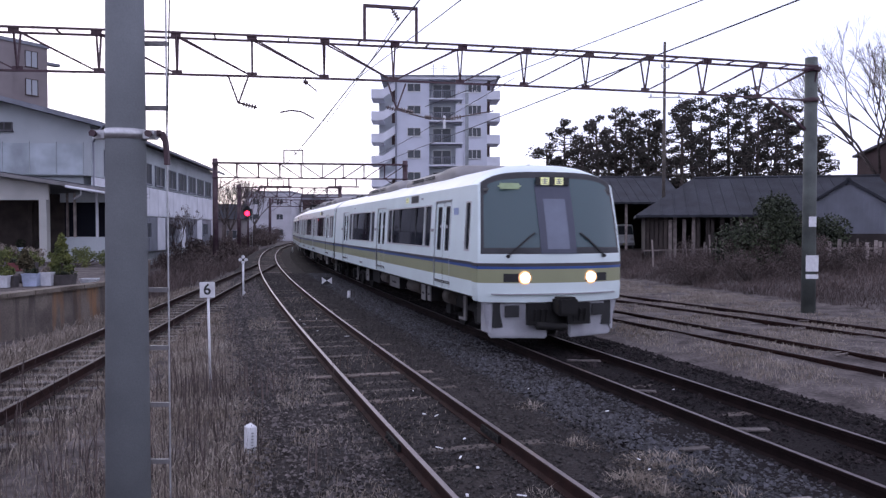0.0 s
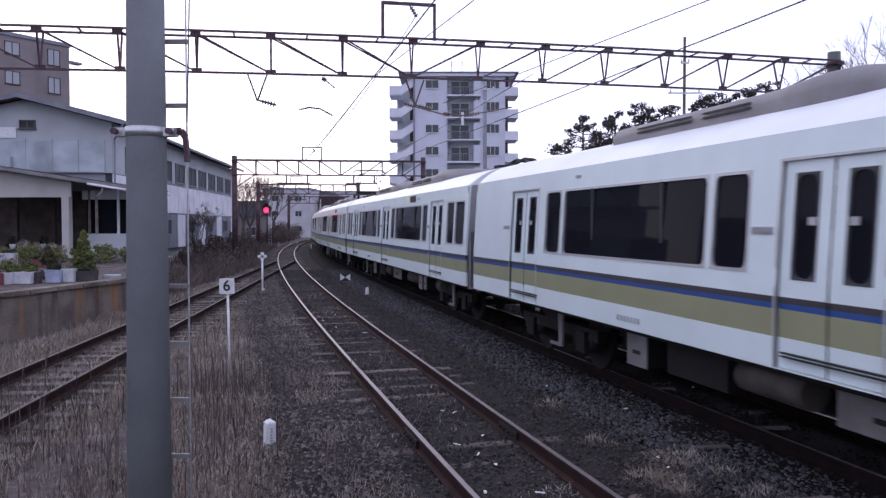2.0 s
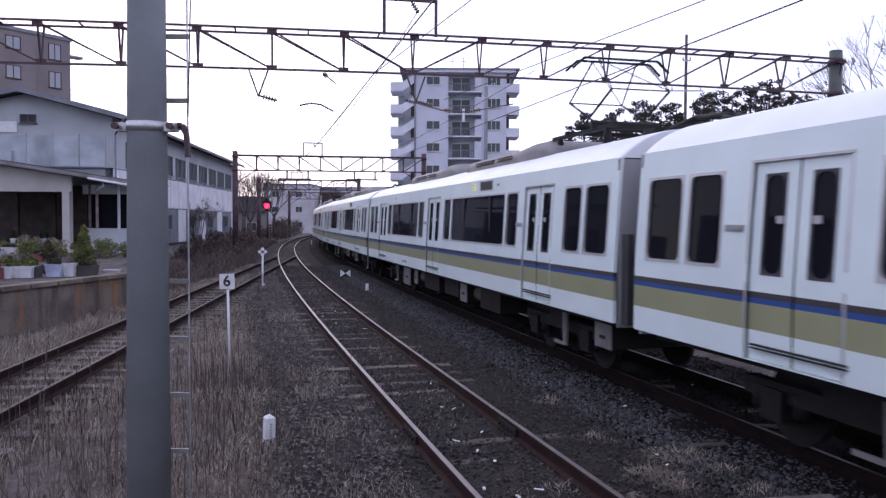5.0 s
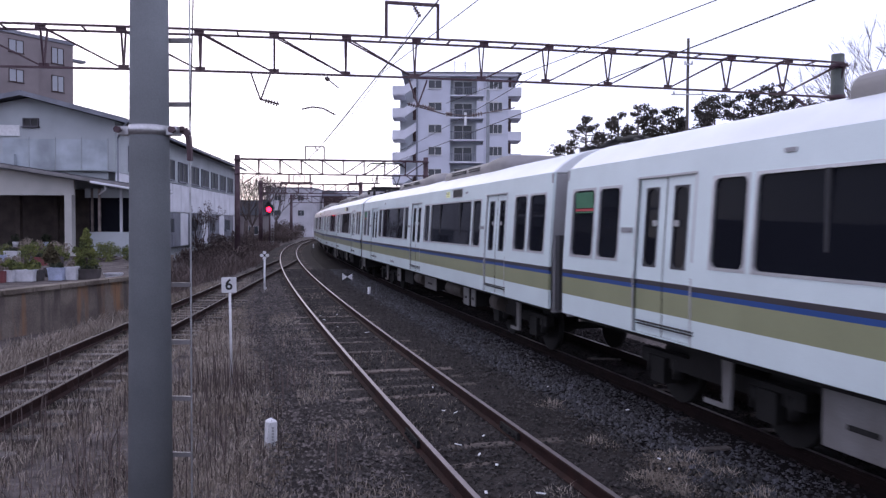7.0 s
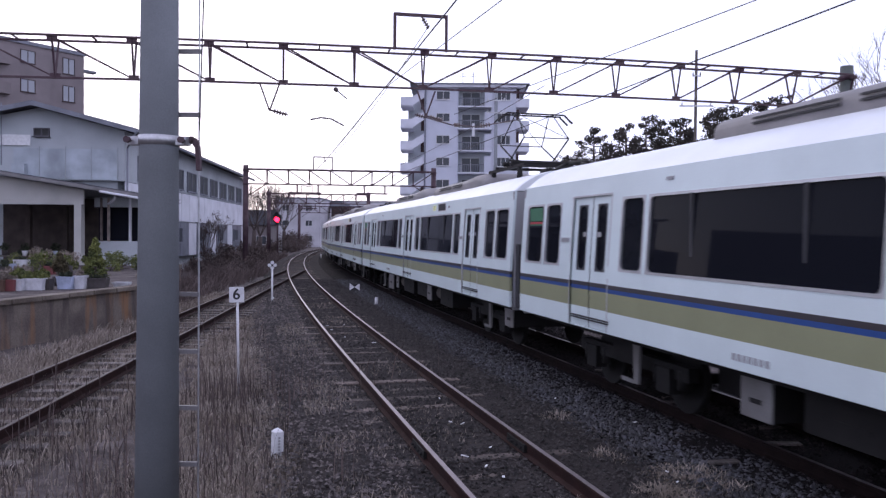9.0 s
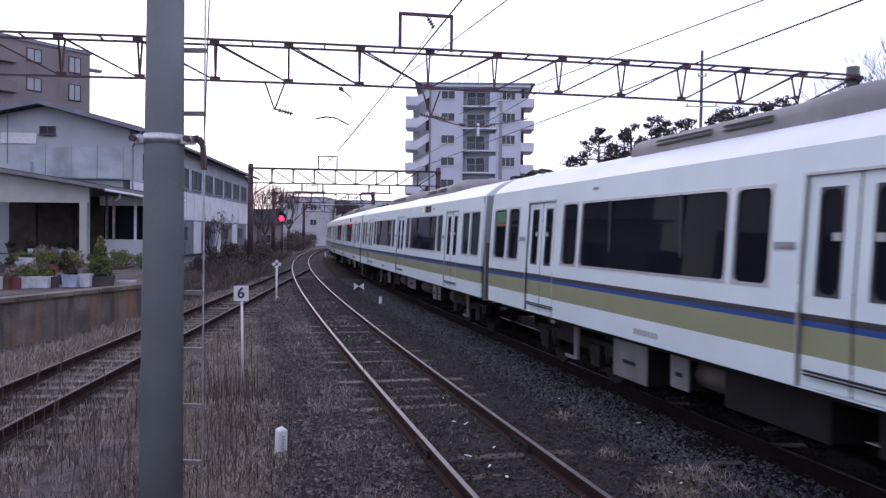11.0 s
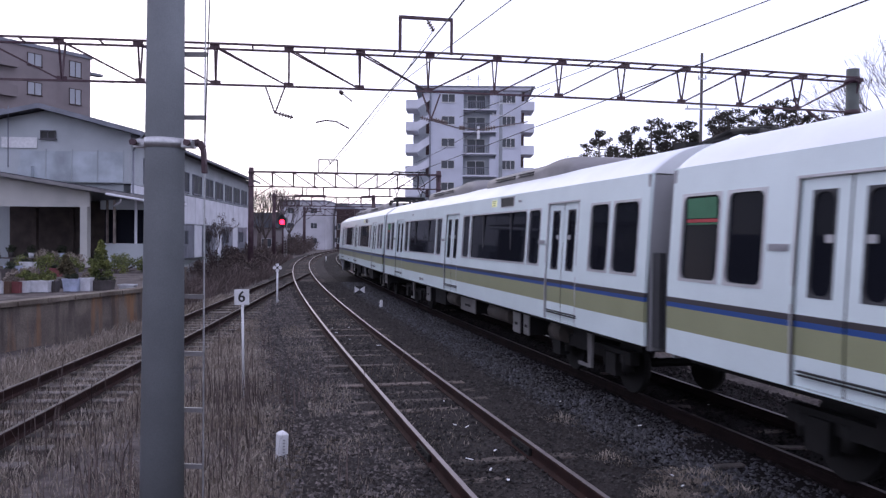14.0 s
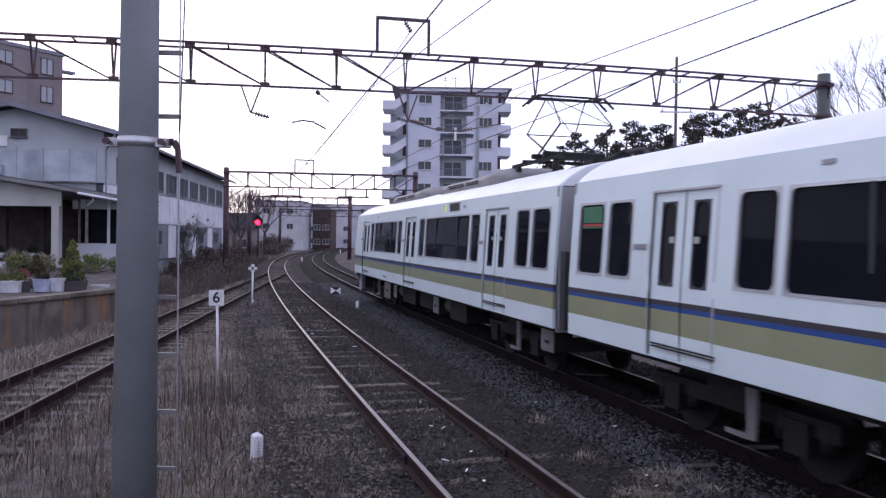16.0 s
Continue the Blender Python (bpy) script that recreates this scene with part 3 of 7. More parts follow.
# ---- overhead line gantries ----
def gantry(p_left, p_right, top, depth, bays, label, mast_left, mast_right, mast_mat=None, hang=(), heavy=1.0, camber=0.0, tilt=0.0, frames=()):
    """A lattice beam of triangular section between two masts: two top chords, one bottom chord, V-shaped uprights and diagonals."""
    root = thing("catenary_gantry", label, "gantry", group="overhead line gantries")
    a, b = Vector((*p_left, 0)), Vector((*p_right, 0))
    d = (b - a).normalized()
    nrm = Vector((-d.y, d.x, 0)) * 0.27
    length = (b - a).length
    up = Vector((0, 0, 1))
    def rise(u):
        f = u / length
        return camber * 4 * f * (1 - f) + tilt * (1 - f)
    def node(i, z, off=0.0):
        u = length * i / bays
        return a + d * u + nrm * off + up * (z + rise(u))
    for name, z, off in (("top_chord", top, -1), ("top_chord", top, 1), ("bottom_chord", top - depth, 0)):
        bm = bmesh.new()
        w, prev = 0.023 * heavy, None
        for i in range(bays + 1):
            c, q = node(i, z, off), nrm.normalized() * w
            ring = [bm.verts.new(c + q * e + up * (w * f)) for e, f in ((-1, -1), (1, -1), (1, 1), (-1, 1))]
            for k in range(4) if prev else ():
                bm.faces.new((prev[k], prev[(k + 1) % 4], ring[(k + 1) % 4], ring[k]))
            if i in (0, bays):
                bm.faces.new(ring)
            prev = ring
        part(name, bm, M_GANTRY, root)
    for i in range(bays * 2 + 1):
        bm = bmesh.new()
        bar(bm, node(i / 2, top, -1), node(i / 2, top, 1), 0.035, 0.03)
        part("cross_tie", bm, M_GANTRY, root)
    for i in range(bays + 1):
        for s in (-1, 1):
            bm = bmesh.new()
            bar(bm, node(i, top, s), node(i, top - depth), 0.036 * heavy, 0.036 * heavy)
            part("upright", bm, M_GANTRY, root)
        for c in (node(i, top - 0.05, -0.95), node(i, top - depth + 0.05)):
            bm = bmesh.new()
            bar(bm, c - d * 0.11, c + d * 0.11, 0.02, 0.09)
            part("gusset", bm, M_GANTRY, root)
        if i < bays:
            u, v = (i, i + 1) if i < bays / 2 else (i + 1, i)
            bm = bmesh.new()
            for s in (-0.45, 0.45):
                bar(bm, node(u, top - 0.02, s), node(v, top - depth), 0.032 * heavy, 0.032 * heavy)
            part("diagonal", bm, M_GANTRY, root)
    for u in frames:
        # a U-shaped drop frame with a horizontal arm
        p = a + d * u + up * (top - depth + rise(u))
        bm = bmesh.new()
        for q in (-0.7, 0.7):
            bar(bm, p + d * q, p + d * q - up * 0.55, 0.09, 0.09)
        bar(bm, p - d * 1.2 - up * 0.55, p + d * 0.9 - up * 0.55, 0.09, 0.09)
        bar(bm, p - d * 1.2 - up * 0.55, p - d * 1.3 - up * 1.0, 0.08, 0.08)
        part("drop_frame", bm, M_GANTRY, root)
    for p, on, side in ((a, mast_left, 1), (b, mast_right, -1)):
        if on:
            bm = bmesh.new()
            base = ground_z(p.x, p.y) - 0.3
            rod(bm, (p.x, p.y, base), (p.x, p.y, top + 0.28), on * 1.15, on, 14)
            part("mast", bm, mast_mat or M_GANTRY, root)
            bm = bmesh.new()
            bar(bm, (p.x, p.y, top - depth - 0.9), p + d * side * 1.35 + Vector((0, 0, top - depth)), 0.06, 0.06)
            part("knee_brace", bm, M_GANTRY, root)
            for z in (top - 0.05, top - depth):
                bm = bmesh.new()
                rod(bm, (p.x, p.y, z - 0.06), (p.x, p.y, z + 0.06), on * 1.22, None, 14)
                part("mast_band", bm, M_GANTRY, root)
    for u in hang:
        # a short drop frame with a ribbed insulator and a steady arm
        p = a + d * u
        bm = bmesh.new()
        for s in (-0.22, 0.22):
            bar(bm, p + d * s + Vector((0, 0, top - depth)), p + Vector((0, 0, top - depth - 0.62)), 0.035, 0.035)
        part("drop_bracket", bm, M_GANTRY, root)
        bm = bmesh.new()
        e = p + d * 0.42 + Vector((0, 0, top - depth - 0.70))
        s0 = p + Vector((0, 0, top - depth - 0.60))
        rod(bm, s0, e, 0.022)
        for k in range(5):
            c = s0.lerp(e, 0.25 + 0.15 * k)
            rod(bm, c, c + (e - s0).normalized() * 0.03, 0.06, 0.045, 8)
        part("insulator", bm, M_INSUL, root)
    return root, a, b, d


def top_frame(root, p, d, z, w, h):
    bm = bmesh.new()
    for s in (-w / 2, w / 2):
        bar(bm, p + d * s + Vector((0, 0, z)), p + d * s + Vector((0, 0, z + h)), 0.07, 0.07)
    bar(bm, p - d * (w / 2 + .03) + Vector((0, 0, z + h)), p + d * (w / 2 + .03) + Vector((0, 0, z + h)), 0.07, 0.07)
    part("feeder_frame", bm, M_GANTRY, root)
    bm = bmesh.new()
    s0, e = p - d * 0.0 + Vector((0, 0, z + h)), p + d * 0.2 + Vector((0, 0, z + h - 0.3))
    rod(bm, s0, e, 0.02)
    for k in range(4):
        c = s0.lerp(e, 0.3 + 0.18 * k)
        rod(bm, c, c + (e - s0).normalized() * 0.03, 0.065, 0.045, 8)
    part("feeder_insulator", bm, M_INSUL, root)


def more_arms():
    root = [o for o in scene.objects if o.name.startswith("catenary_gantry")][0]
    bm = bmesh.new()
    pts = [(-3.85, 18.6, 4.98), (-3.6, 18.6, 5.03), (-3.35, 18.6, 5.0), (-3.05, 18.6, 4.84)]
    for p, q in zip(pts[:-1], pts[1:]):
        rod(bm, p, q, 0.018, None, 6)
    part("steady_arm", bm, M_GANTRY, root)
    for x0, z0, x1, z1 in ((-3.28, 5.72, -2.98, 5.48), (-1.35, 5.1, -0.45, 4.86), (-0.45, 4.86, 0.15, 4.82), (0.15, 4.82, 1.2, 5.02)):
        bm = bmesh.new()
        s0, e = Vector((x0, 18.5, z0)), Vector((x1, 18.6, z1))
        rod(bm, s0, e, 0.014, None, 6)
        for k in range(4):
            c = s0.lerp(e, 0.05 + 0.06 * k)
            rod(bm, c, c + (e - s0).normalized() * 0.03, 0.055, 0.04, 8)
        part("span_insulator", bm, M_INSUL, root)


g1, ga, gb, gd = gantry((-12.47, 16.38), (10.08, 21.56), 6.62, 0.88, 14, "purple-brown steel lattice gantry over the tracks with a dark green mast",
                        0, 0.165, M_GREENP, hang=(7.95, 11.65), camber=0.125, tilt=-0.15)
more_arms()
for z0, z1, w in ((2.28, 2.56, 0.10), (1.06, 1.50, 0.17), (0.86, 0.98, 0.17)):
    bm = bmesh.new()
    box(bm, 10.08 - w, 10.08 + w, 21.56 - 0.205, 21.56 - 0.185, z0, z1)
    part("mast_plate", bm, M_WHITEPAINT, g1, "pale worn plate")
top_frame(g1, Vector((-1.26, 19.0, 0)), gd, 6.71, 1.26, 0.85)
g2, _, _, d2 = gantry((-15.1, 52.0), (-2.6, 53.8), 6.55, 0.98, 9, "brown steel lattice gantry with round masts further down the line", 0.17, 0.17, heavy=1.9, frames=(4.1, 8.6))
top_frame(g2, Vector((-10.05, 52.75, 0)), d2, 6.6, 1.25, 0.85)
g3, _, _, d3 = gantry((-21.6, 83.0), (-11.1, 84.4), 6.5, 1.0, 8, "far brown steel lattice gantry over the curved tracks", 0.2, 0.2, heavy=2.2, frames=(4.2,))
top_frame(g3, Vector((-17.6, 83.5, 0)), d3, 6.55, 1.2, 0.8)
g4, _, _, d4 = gantry((-26.5, 120.0), (-14.0, 121.5), 6.5, 1.0, 8, "small distant lattice gantry over the curve", 0.2, 0.2, heavy=2.2)


def wire(points, r, label):
    bm = bmesh.new()
    tube(bm, points, r)
    w = part("overhead_wire", bm, M_WIRE)
    tagged(w, label, "wire", group="overhead wires")


def sag(p, q, drop, n=10):
    p, q = Vector(p), Vector(q)
    return [p.lerp(q, i / n) - Vector((0, 0, drop * 4 * (i / n) * (1 - i / n))) for i in range(n + 1)]


def wires():
    a, b = (lambda y: plan_x(TRACK_A, y)), (lambda y: plan_x(TRACK_B, y))
    far = (52.7, 83.6, 120.6, 160)
    runs = (
        ("thin dark copper contact wire above the middle track", 5.12, 0.0, [(3.1, -3.0), (-0.27, 9.84), (-1.12, 13.1), (-1.81, 15.67), (-2.47, 18.2), (-4.5, 25.9), (-5.24, 28.7)] + [(a(y), y) for y in far]),
        ("thin dark messenger wire above the middle track", 5.72, 0.3, [(5.7, -3.0), (0.31, 11.9), (-0.44, 14.0), (-2.1, 18.6)] + [(a(y) + .15, y) for y in far]),
        ("dark anchoring wire slanting across to the gantry bracket", 5.12, 0.0, [(8.75, -3.0), (-0.42, 18.6)]),
        ("thin dark copper contact wire above the train's track", 5.12, 0.0, [(8.2, -3.0), (1.96, 18.6)] + [(b(y), y) for y in far]),
        ("thin dark messenger wire above the train's track", 5.80, 0.3, [(1.7, 18.6)] + [(b(y) + .15, y) for y in far]))
    for label, z, drop, pts in runs:
        pts = [Vector((x, y, z)) for x, y in pts]
        line = [pts[0]]
        for p, q in zip(pts[:-1], pts[1:]):
            line += sag(p, q, drop if p.y > 18 else 0.0, 6)[1:]
        wire(line, 0.007 if "anchoring" in label else 0.011 if z < 5.5 else 0.008, label)
    wire(sag((-1.1, 19.0, 7.25), (-9.9, 52.8, 7.2), 0.4) + sag((-9.9, 52.8, 7.2), (-17.5, 83.5, 7.1), 0.4)[1:], 0.010, "dark feeder wire carried on the gantry frames")


wires()


def fishplates():
    for side in (-1, 1):
        x, y, s, tx, ty = line_of(TRACK_A, 8.0, 10.0, side * 0.567, 0.1)
        i = 7
        root = thing("rail_joint", "dark bolted fishplate joint on the rusty rail", "rail joint", pose(float(x[i]), float(y[i]), 0, 0, 0, math.degrees(math.atan2(ty[i], tx[i]))), group="rail joints")
        bm = bmesh.new()
        for o in (-0.028, 0.028):
            box(bm, -0.28, 0.28, o - 0.018, o + 0.018, -0.125, -0.04)
        part("fishplate", bm, M_UNDER, root)
        for k in (-0.2, -0.07, 0.07, 0.2):
            bm = bmesh.new()
            rod(bm, (k, -0.075, -0.083), (k, 0.075, -0.083), 0.016, None, 6)
            part("bolt", bm, M_UNDER, root)


def litter():
    rng = random.Random(8)
    bm = bmesh.new()
    for _ in range(20):
        y = 6.5 + 14 * rng.random() ** 1.5
        x = plan_x(TRACK_A, y) + rng.uniform(-0.45, 0.45) if rng.random() < 0.7 else plan_x(TRACK_B, y) + rng.uniform(-2.4, 0.4)
        a, l = rng.uniform(0, 3.14), rng.uniform(0.03, 0.10)
        bar(bm, (x, y, -0.135), (x + l * math.cos(a), y + l * math.sin(a), -0.13), rng.uniform(0.012, 0.03), 0.008)
    ob = part("pale_twigs", bm, M_WHITEPAINT)
    tagged(ob, "small pale twigs and scraps lying between the rails", "litter", kind="stuff")
    bm = bmesh.new()
    for _ in range(70):
        y = 9 + 24 * rng.random()
        x = plan_x(TRACK_B, y) + rng.uniform(2.6, 9.5)
        a, l = rng.uniform(-0.5, 0.5), rng.uniform(0.15, 0.7)
        z = ground_z(x, y) + 0.035
        bar(bm, (x, y, z), (x + l * math.cos(a), y + l * math.sin(a), z + 0.02), rng.uniform(0.015, 0.06), 0.015)
    ob = part("broken_lath", bm, M_FENCE)
    tagged(ob, "broken weathered laths and sticks lying round the sidings", "litter", kind="stuff")
    for k, (o, y, a, l) in enumerate(((-1.55, 6.75, 14, 0.75), (-0.12, 9.2, 4, 0.5), (-0.25, 11.4, -6, 0.55), (0.2, 14.0, 3, 0.6), (-1.25, 8.4, 20, 0.35))):
        bm = bmesh.new()
        box(bm, -l / 2, l / 2, -0.05, 0.05, 0, 0.03)
        bmesh.ops.bevel(bm, geom=bm.edges[:], offset=0.008, segments=1, affect="EDGES")
        b = part("loose_board", bm, M_PALESLEEPER, at=pose(plan_x(TRACK_B, y) + o, y, -0.145, 2, 1, a))
        tagged(b, "weathered grey board lying on the ballast", "board", group="loose boards")


fishplates()
litter()


# ---- the train: eight cars of 20 m; local +y is the way it runs, local +x its camera side ----
ZROWS = [0.96, 1.25, 1.502, 1.555, 1.612, 1.80, 2.78, 2.86, 3.08]
ZMATS = [0, 1, 2, 3, 0, 0, 0, 0]
SKIN = [M_CAR_WHITE, M_KHAKI, M_BLUE, M_TAUPE, M_GREYBODY, M_WINDSHIELD, M_RUBBER]
HALF = 9.75


def half_width(z):
    """Half width of the body: drawn in at the sill and leaning in above the belt."""
    if z < 1.0:
        return 1.475 - 0.05 * ((1.0 - z) / 0.15) ** 2
    return 1.475 - 0.085 * max(0.0, (z - 1.55) / 1.5) ** 1.3


def skin(bm, y0, y1, holes, inset=0.0, z0=0.0, z1=9.0, side=1, ycuts=()):
    """Side panelling between y0 and y1 with openings; bands by height."""
    zs = sorted({min(max(z, z0), z1) for z in ZROWS} | {z for h in holes for z in h[2:]})
    ys = sorted({y0, y1, *ycuts} | {y for h in holes for y in h[:2]})
    vert = {}
    def at(y, z):
        if (y, z) not in vert:
            vert[(y, z)] = bm.verts.new((side * (half_width(z) - inset), y, z))
        return vert[(y, z)]
    for a, b in zip(ys[:-1], ys[1:]):
        for c, d in zip(zs[:-1], zs[1:]):
            if d - c < 1e-6:
                continue
            my, mz = (a + b) / 2, (c + d) / 2
            if any(h[0] < my < h[1] and h[2] < mz < h[3] for h in holes):
                continue
            k = max(i for i in range(len(ZMATS)) if ZROWS[i] <= mz)
            bm.faces.new((at(a, c), at(b, c), at(b, d), at(a, d))).material_index = ZMATS[k]


def round_ring(bm, w, h, r, grow, z_mid, dx, depth=0.02):
    """A window surround: square outside, round corners inside, following the lean of the side."""
    inner, outer = [], []
    for cx, cz, a0 in ((w / 2 - r, h / 2 - r, 0), (-w / 2 + r, h / 2 - r, 90), (-w / 2 + r, -h / 2 + r, 180), (w / 2 - r, -h / 2 + r, 270)):
        for k in range(5):
            a = radians(a0 + 22.5 * k)
            inner.append((cx + r * math.cos(a), cz + r * math.sin(a)))
            ox = math.copysign(w / 2 + grow, cx) if 0 < k < 4 or True else 0
            outer.append((math.copysign(w / 2 + grow, cx) if abs(math.cos(a)) > 0.38 else cx + r * math.cos(a) * 1.0,
                          math.copysign(h / 2 + grow, cz) if abs(math.sin(a)) > 0.38 else cz + r * math.sin(a) * 1.0))
    n = len(inner)
    def v(p, off):
        return bm.verts.new((half_width(z_mid + p[1]) + off, p[0], z_mid + p[1]))
    fi, fo, bi = [v(p, dx) for p in inner], [v(p, dx) for p in outer], [v(p, dx - depth - 0.02) for p in inner]
    bo = [v(p, dx - 0.012) for p in outer]
    for k in range(n):
        m = (k + 1) % n
        bm.faces.new((fi[k], fi[m], fo[m], fo[k]))
        bm.faces.new((fi[m], fi[k], bi[k], bi[m]))
        bm.faces.new((fo[k], fo[m], bo[m], bo[k]))


def pane_mesh(bm, w, h, z_mid, dx):
    v = [bm.verts.new((half_width(z_mid + z) + dx, y, z_mid + z)) for y, z in ((-w / 2, -h / 2), (w / 2, -h / 2), (w / 2, h / 2), (-w / 2, h / 2))]
    u = [bm.verts.new((c.co.x - 0.008, c.co.y, c.co.z)) for c in v]
    bm.faces.new(v)
    bm.faces.new(u[::-1])
    for k in range(4):
        bm.faces.new((v[k], v[(k + 1) % 4], u[(k + 1) % 4], u[k]))


# doors along the car from its front end; height and middle of the windows
DOORS = (3.0, 10.0, 17.0)
WZ, WH = 2.29, 0.96


def car_openings(front, rear):
    """Windows as (y, width) in local y."""
    w = [(c, b) for c, b in ((4.23, 0.59), (6.45, 3.65), (8.67, 0.59), (11.33, 0.59), (13.55, 3.65), (15.77, 0.59))]
    if front == "cab":
        w[0], w[1] = (4.42, 0.59), (6.60, 3.65)
    if front == "pair":
        w += [(0.85, 0.74), (1.64, 0.62)]
    if rear == "pair":
        w += [(19.15, 0.74), (18.36, 0.62)]
    if front == "cab":
        w += [(1.36, 0.32)]
    return [(10.0 - c, b) for c, b in w]


NOSE = 0.42


def face_y(u, z):
    """How far the front bulges at width share u and height z."""
    s = abs(u) ** 3.0
    lean = 0.0 if z < 1.74 else 0.42 * ((z - 1.74) / 1.5) ** 1.3
    return NOSE - 0.30 * s - lean * (1 - 0.35 * s) - 0.10 * u * u


def roof_z(u):
    """Height of the roof across the car at width share u."""
    return 3.08 + 0.41 * (1 - abs(u) ** 3.4)


def screen_top(u):
    return 3.32 - 0.05 * abs(u) ** 2 - 0.21 * abs(u) ** 6


def build_cab_front():
    """The nose: a swept, arched windscreen in a dark rubber edge over the banded apron."""
    bm = bmesh.new()
    us = [-1, -0.985, -0.965, -0.93, -0.88] + [-0.8 + 0.1 * i for i in range(17)] + [0.88, 0.93, 0.965, 0.985, 1]
    low = [0.88, 0.92, 1.16, 1.235, 1.49, 1.54, 1.60, 1.74, 1.77, 1.80]
    fr = [0.06, 0.2, 0.4, 0.6, 0.8, 0.92, 0.965, 1.0]
    grid = []
    for z in low:
        grid.append([bm.verts.new((u * half_width(z), face_y(u, z), z)) for u in us])
    for f in fr:
        row = []
        for u in us:
            z = 1.80 + (screen_top(u) - 1.80) * f
            row.append(bm.verts.new((u * half_width(min(z, 3.06)), face_y(u, z), z)))
        grid.append(row)
    # brow from the screen's top back to the roof
    for f in (0.25, 0.6, 1.0):
        row = []
        for u in us:
            z0, hw = screen_top(u), half_width(3.06)
            z1 = roof_z(u)
            y0 = face_y(u, z0)
            row.append(bm.verts.new((u * hw, y0 + (-0.62 - y0) * f, z0 + (z1 - z0) * math.sin(f * math.pi / 2))))
        grid.append(row)
    names = low + [1.80 + f for f in fr]
    nl, nf = len(low), len(fr)
    for j in range(len(grid) - 1):
        for i in range(len(us) - 1):
            um = abs(us[i] + us[i + 1]) / 2
            mi = 0
            if j < nl - 1:
                zm = (low[j] + low[j + 1]) / 2
                mi = 1 if 1.235 < zm < 1.49 else 2 if 1.49 < zm < 1.54 else 3 if 1.54 < zm < 1.60 else 0
                if zm > 1.77 and um < 0.965:
                    mi = 6
            elif j < nl + nf - 1:
                edge = um > 0.93 or j == nl - 1 or j >= nl + nf - 3
                corner = um > 0.88 and (j <= nl - 1 or j >= nl + nf - 4)
                mi = 0 if um > 0.965 else 6 if edge or corner else 5
            f = bm.faces.new((grid[j][i], grid[j][i + 1], grid[j + 1][i + 1], grid[j + 1][i]))
            f.material_index, f.smooth = mi, True
    for col in (0, len(us) - 1):
        prev = None
        for j, row in enumerate(grid[:-3]):
            v = row[col]
            w = bm.verts.new((v.co.x, -0.31, v.co.z))
            if prev:
                zm = (v.co.z + prev[0].co.z) / 2
                bm.faces.new((prev[0], v, w, prev[1])).material_index = 1 if 1.235 < zm < 1.49 else 2 if 1.49 < zm < 1.54 else 3 if 1.54 < zm < 1.60 else 0
            prev = (v, w)
    return mesh_of(bm, "cab_front", SKIN)


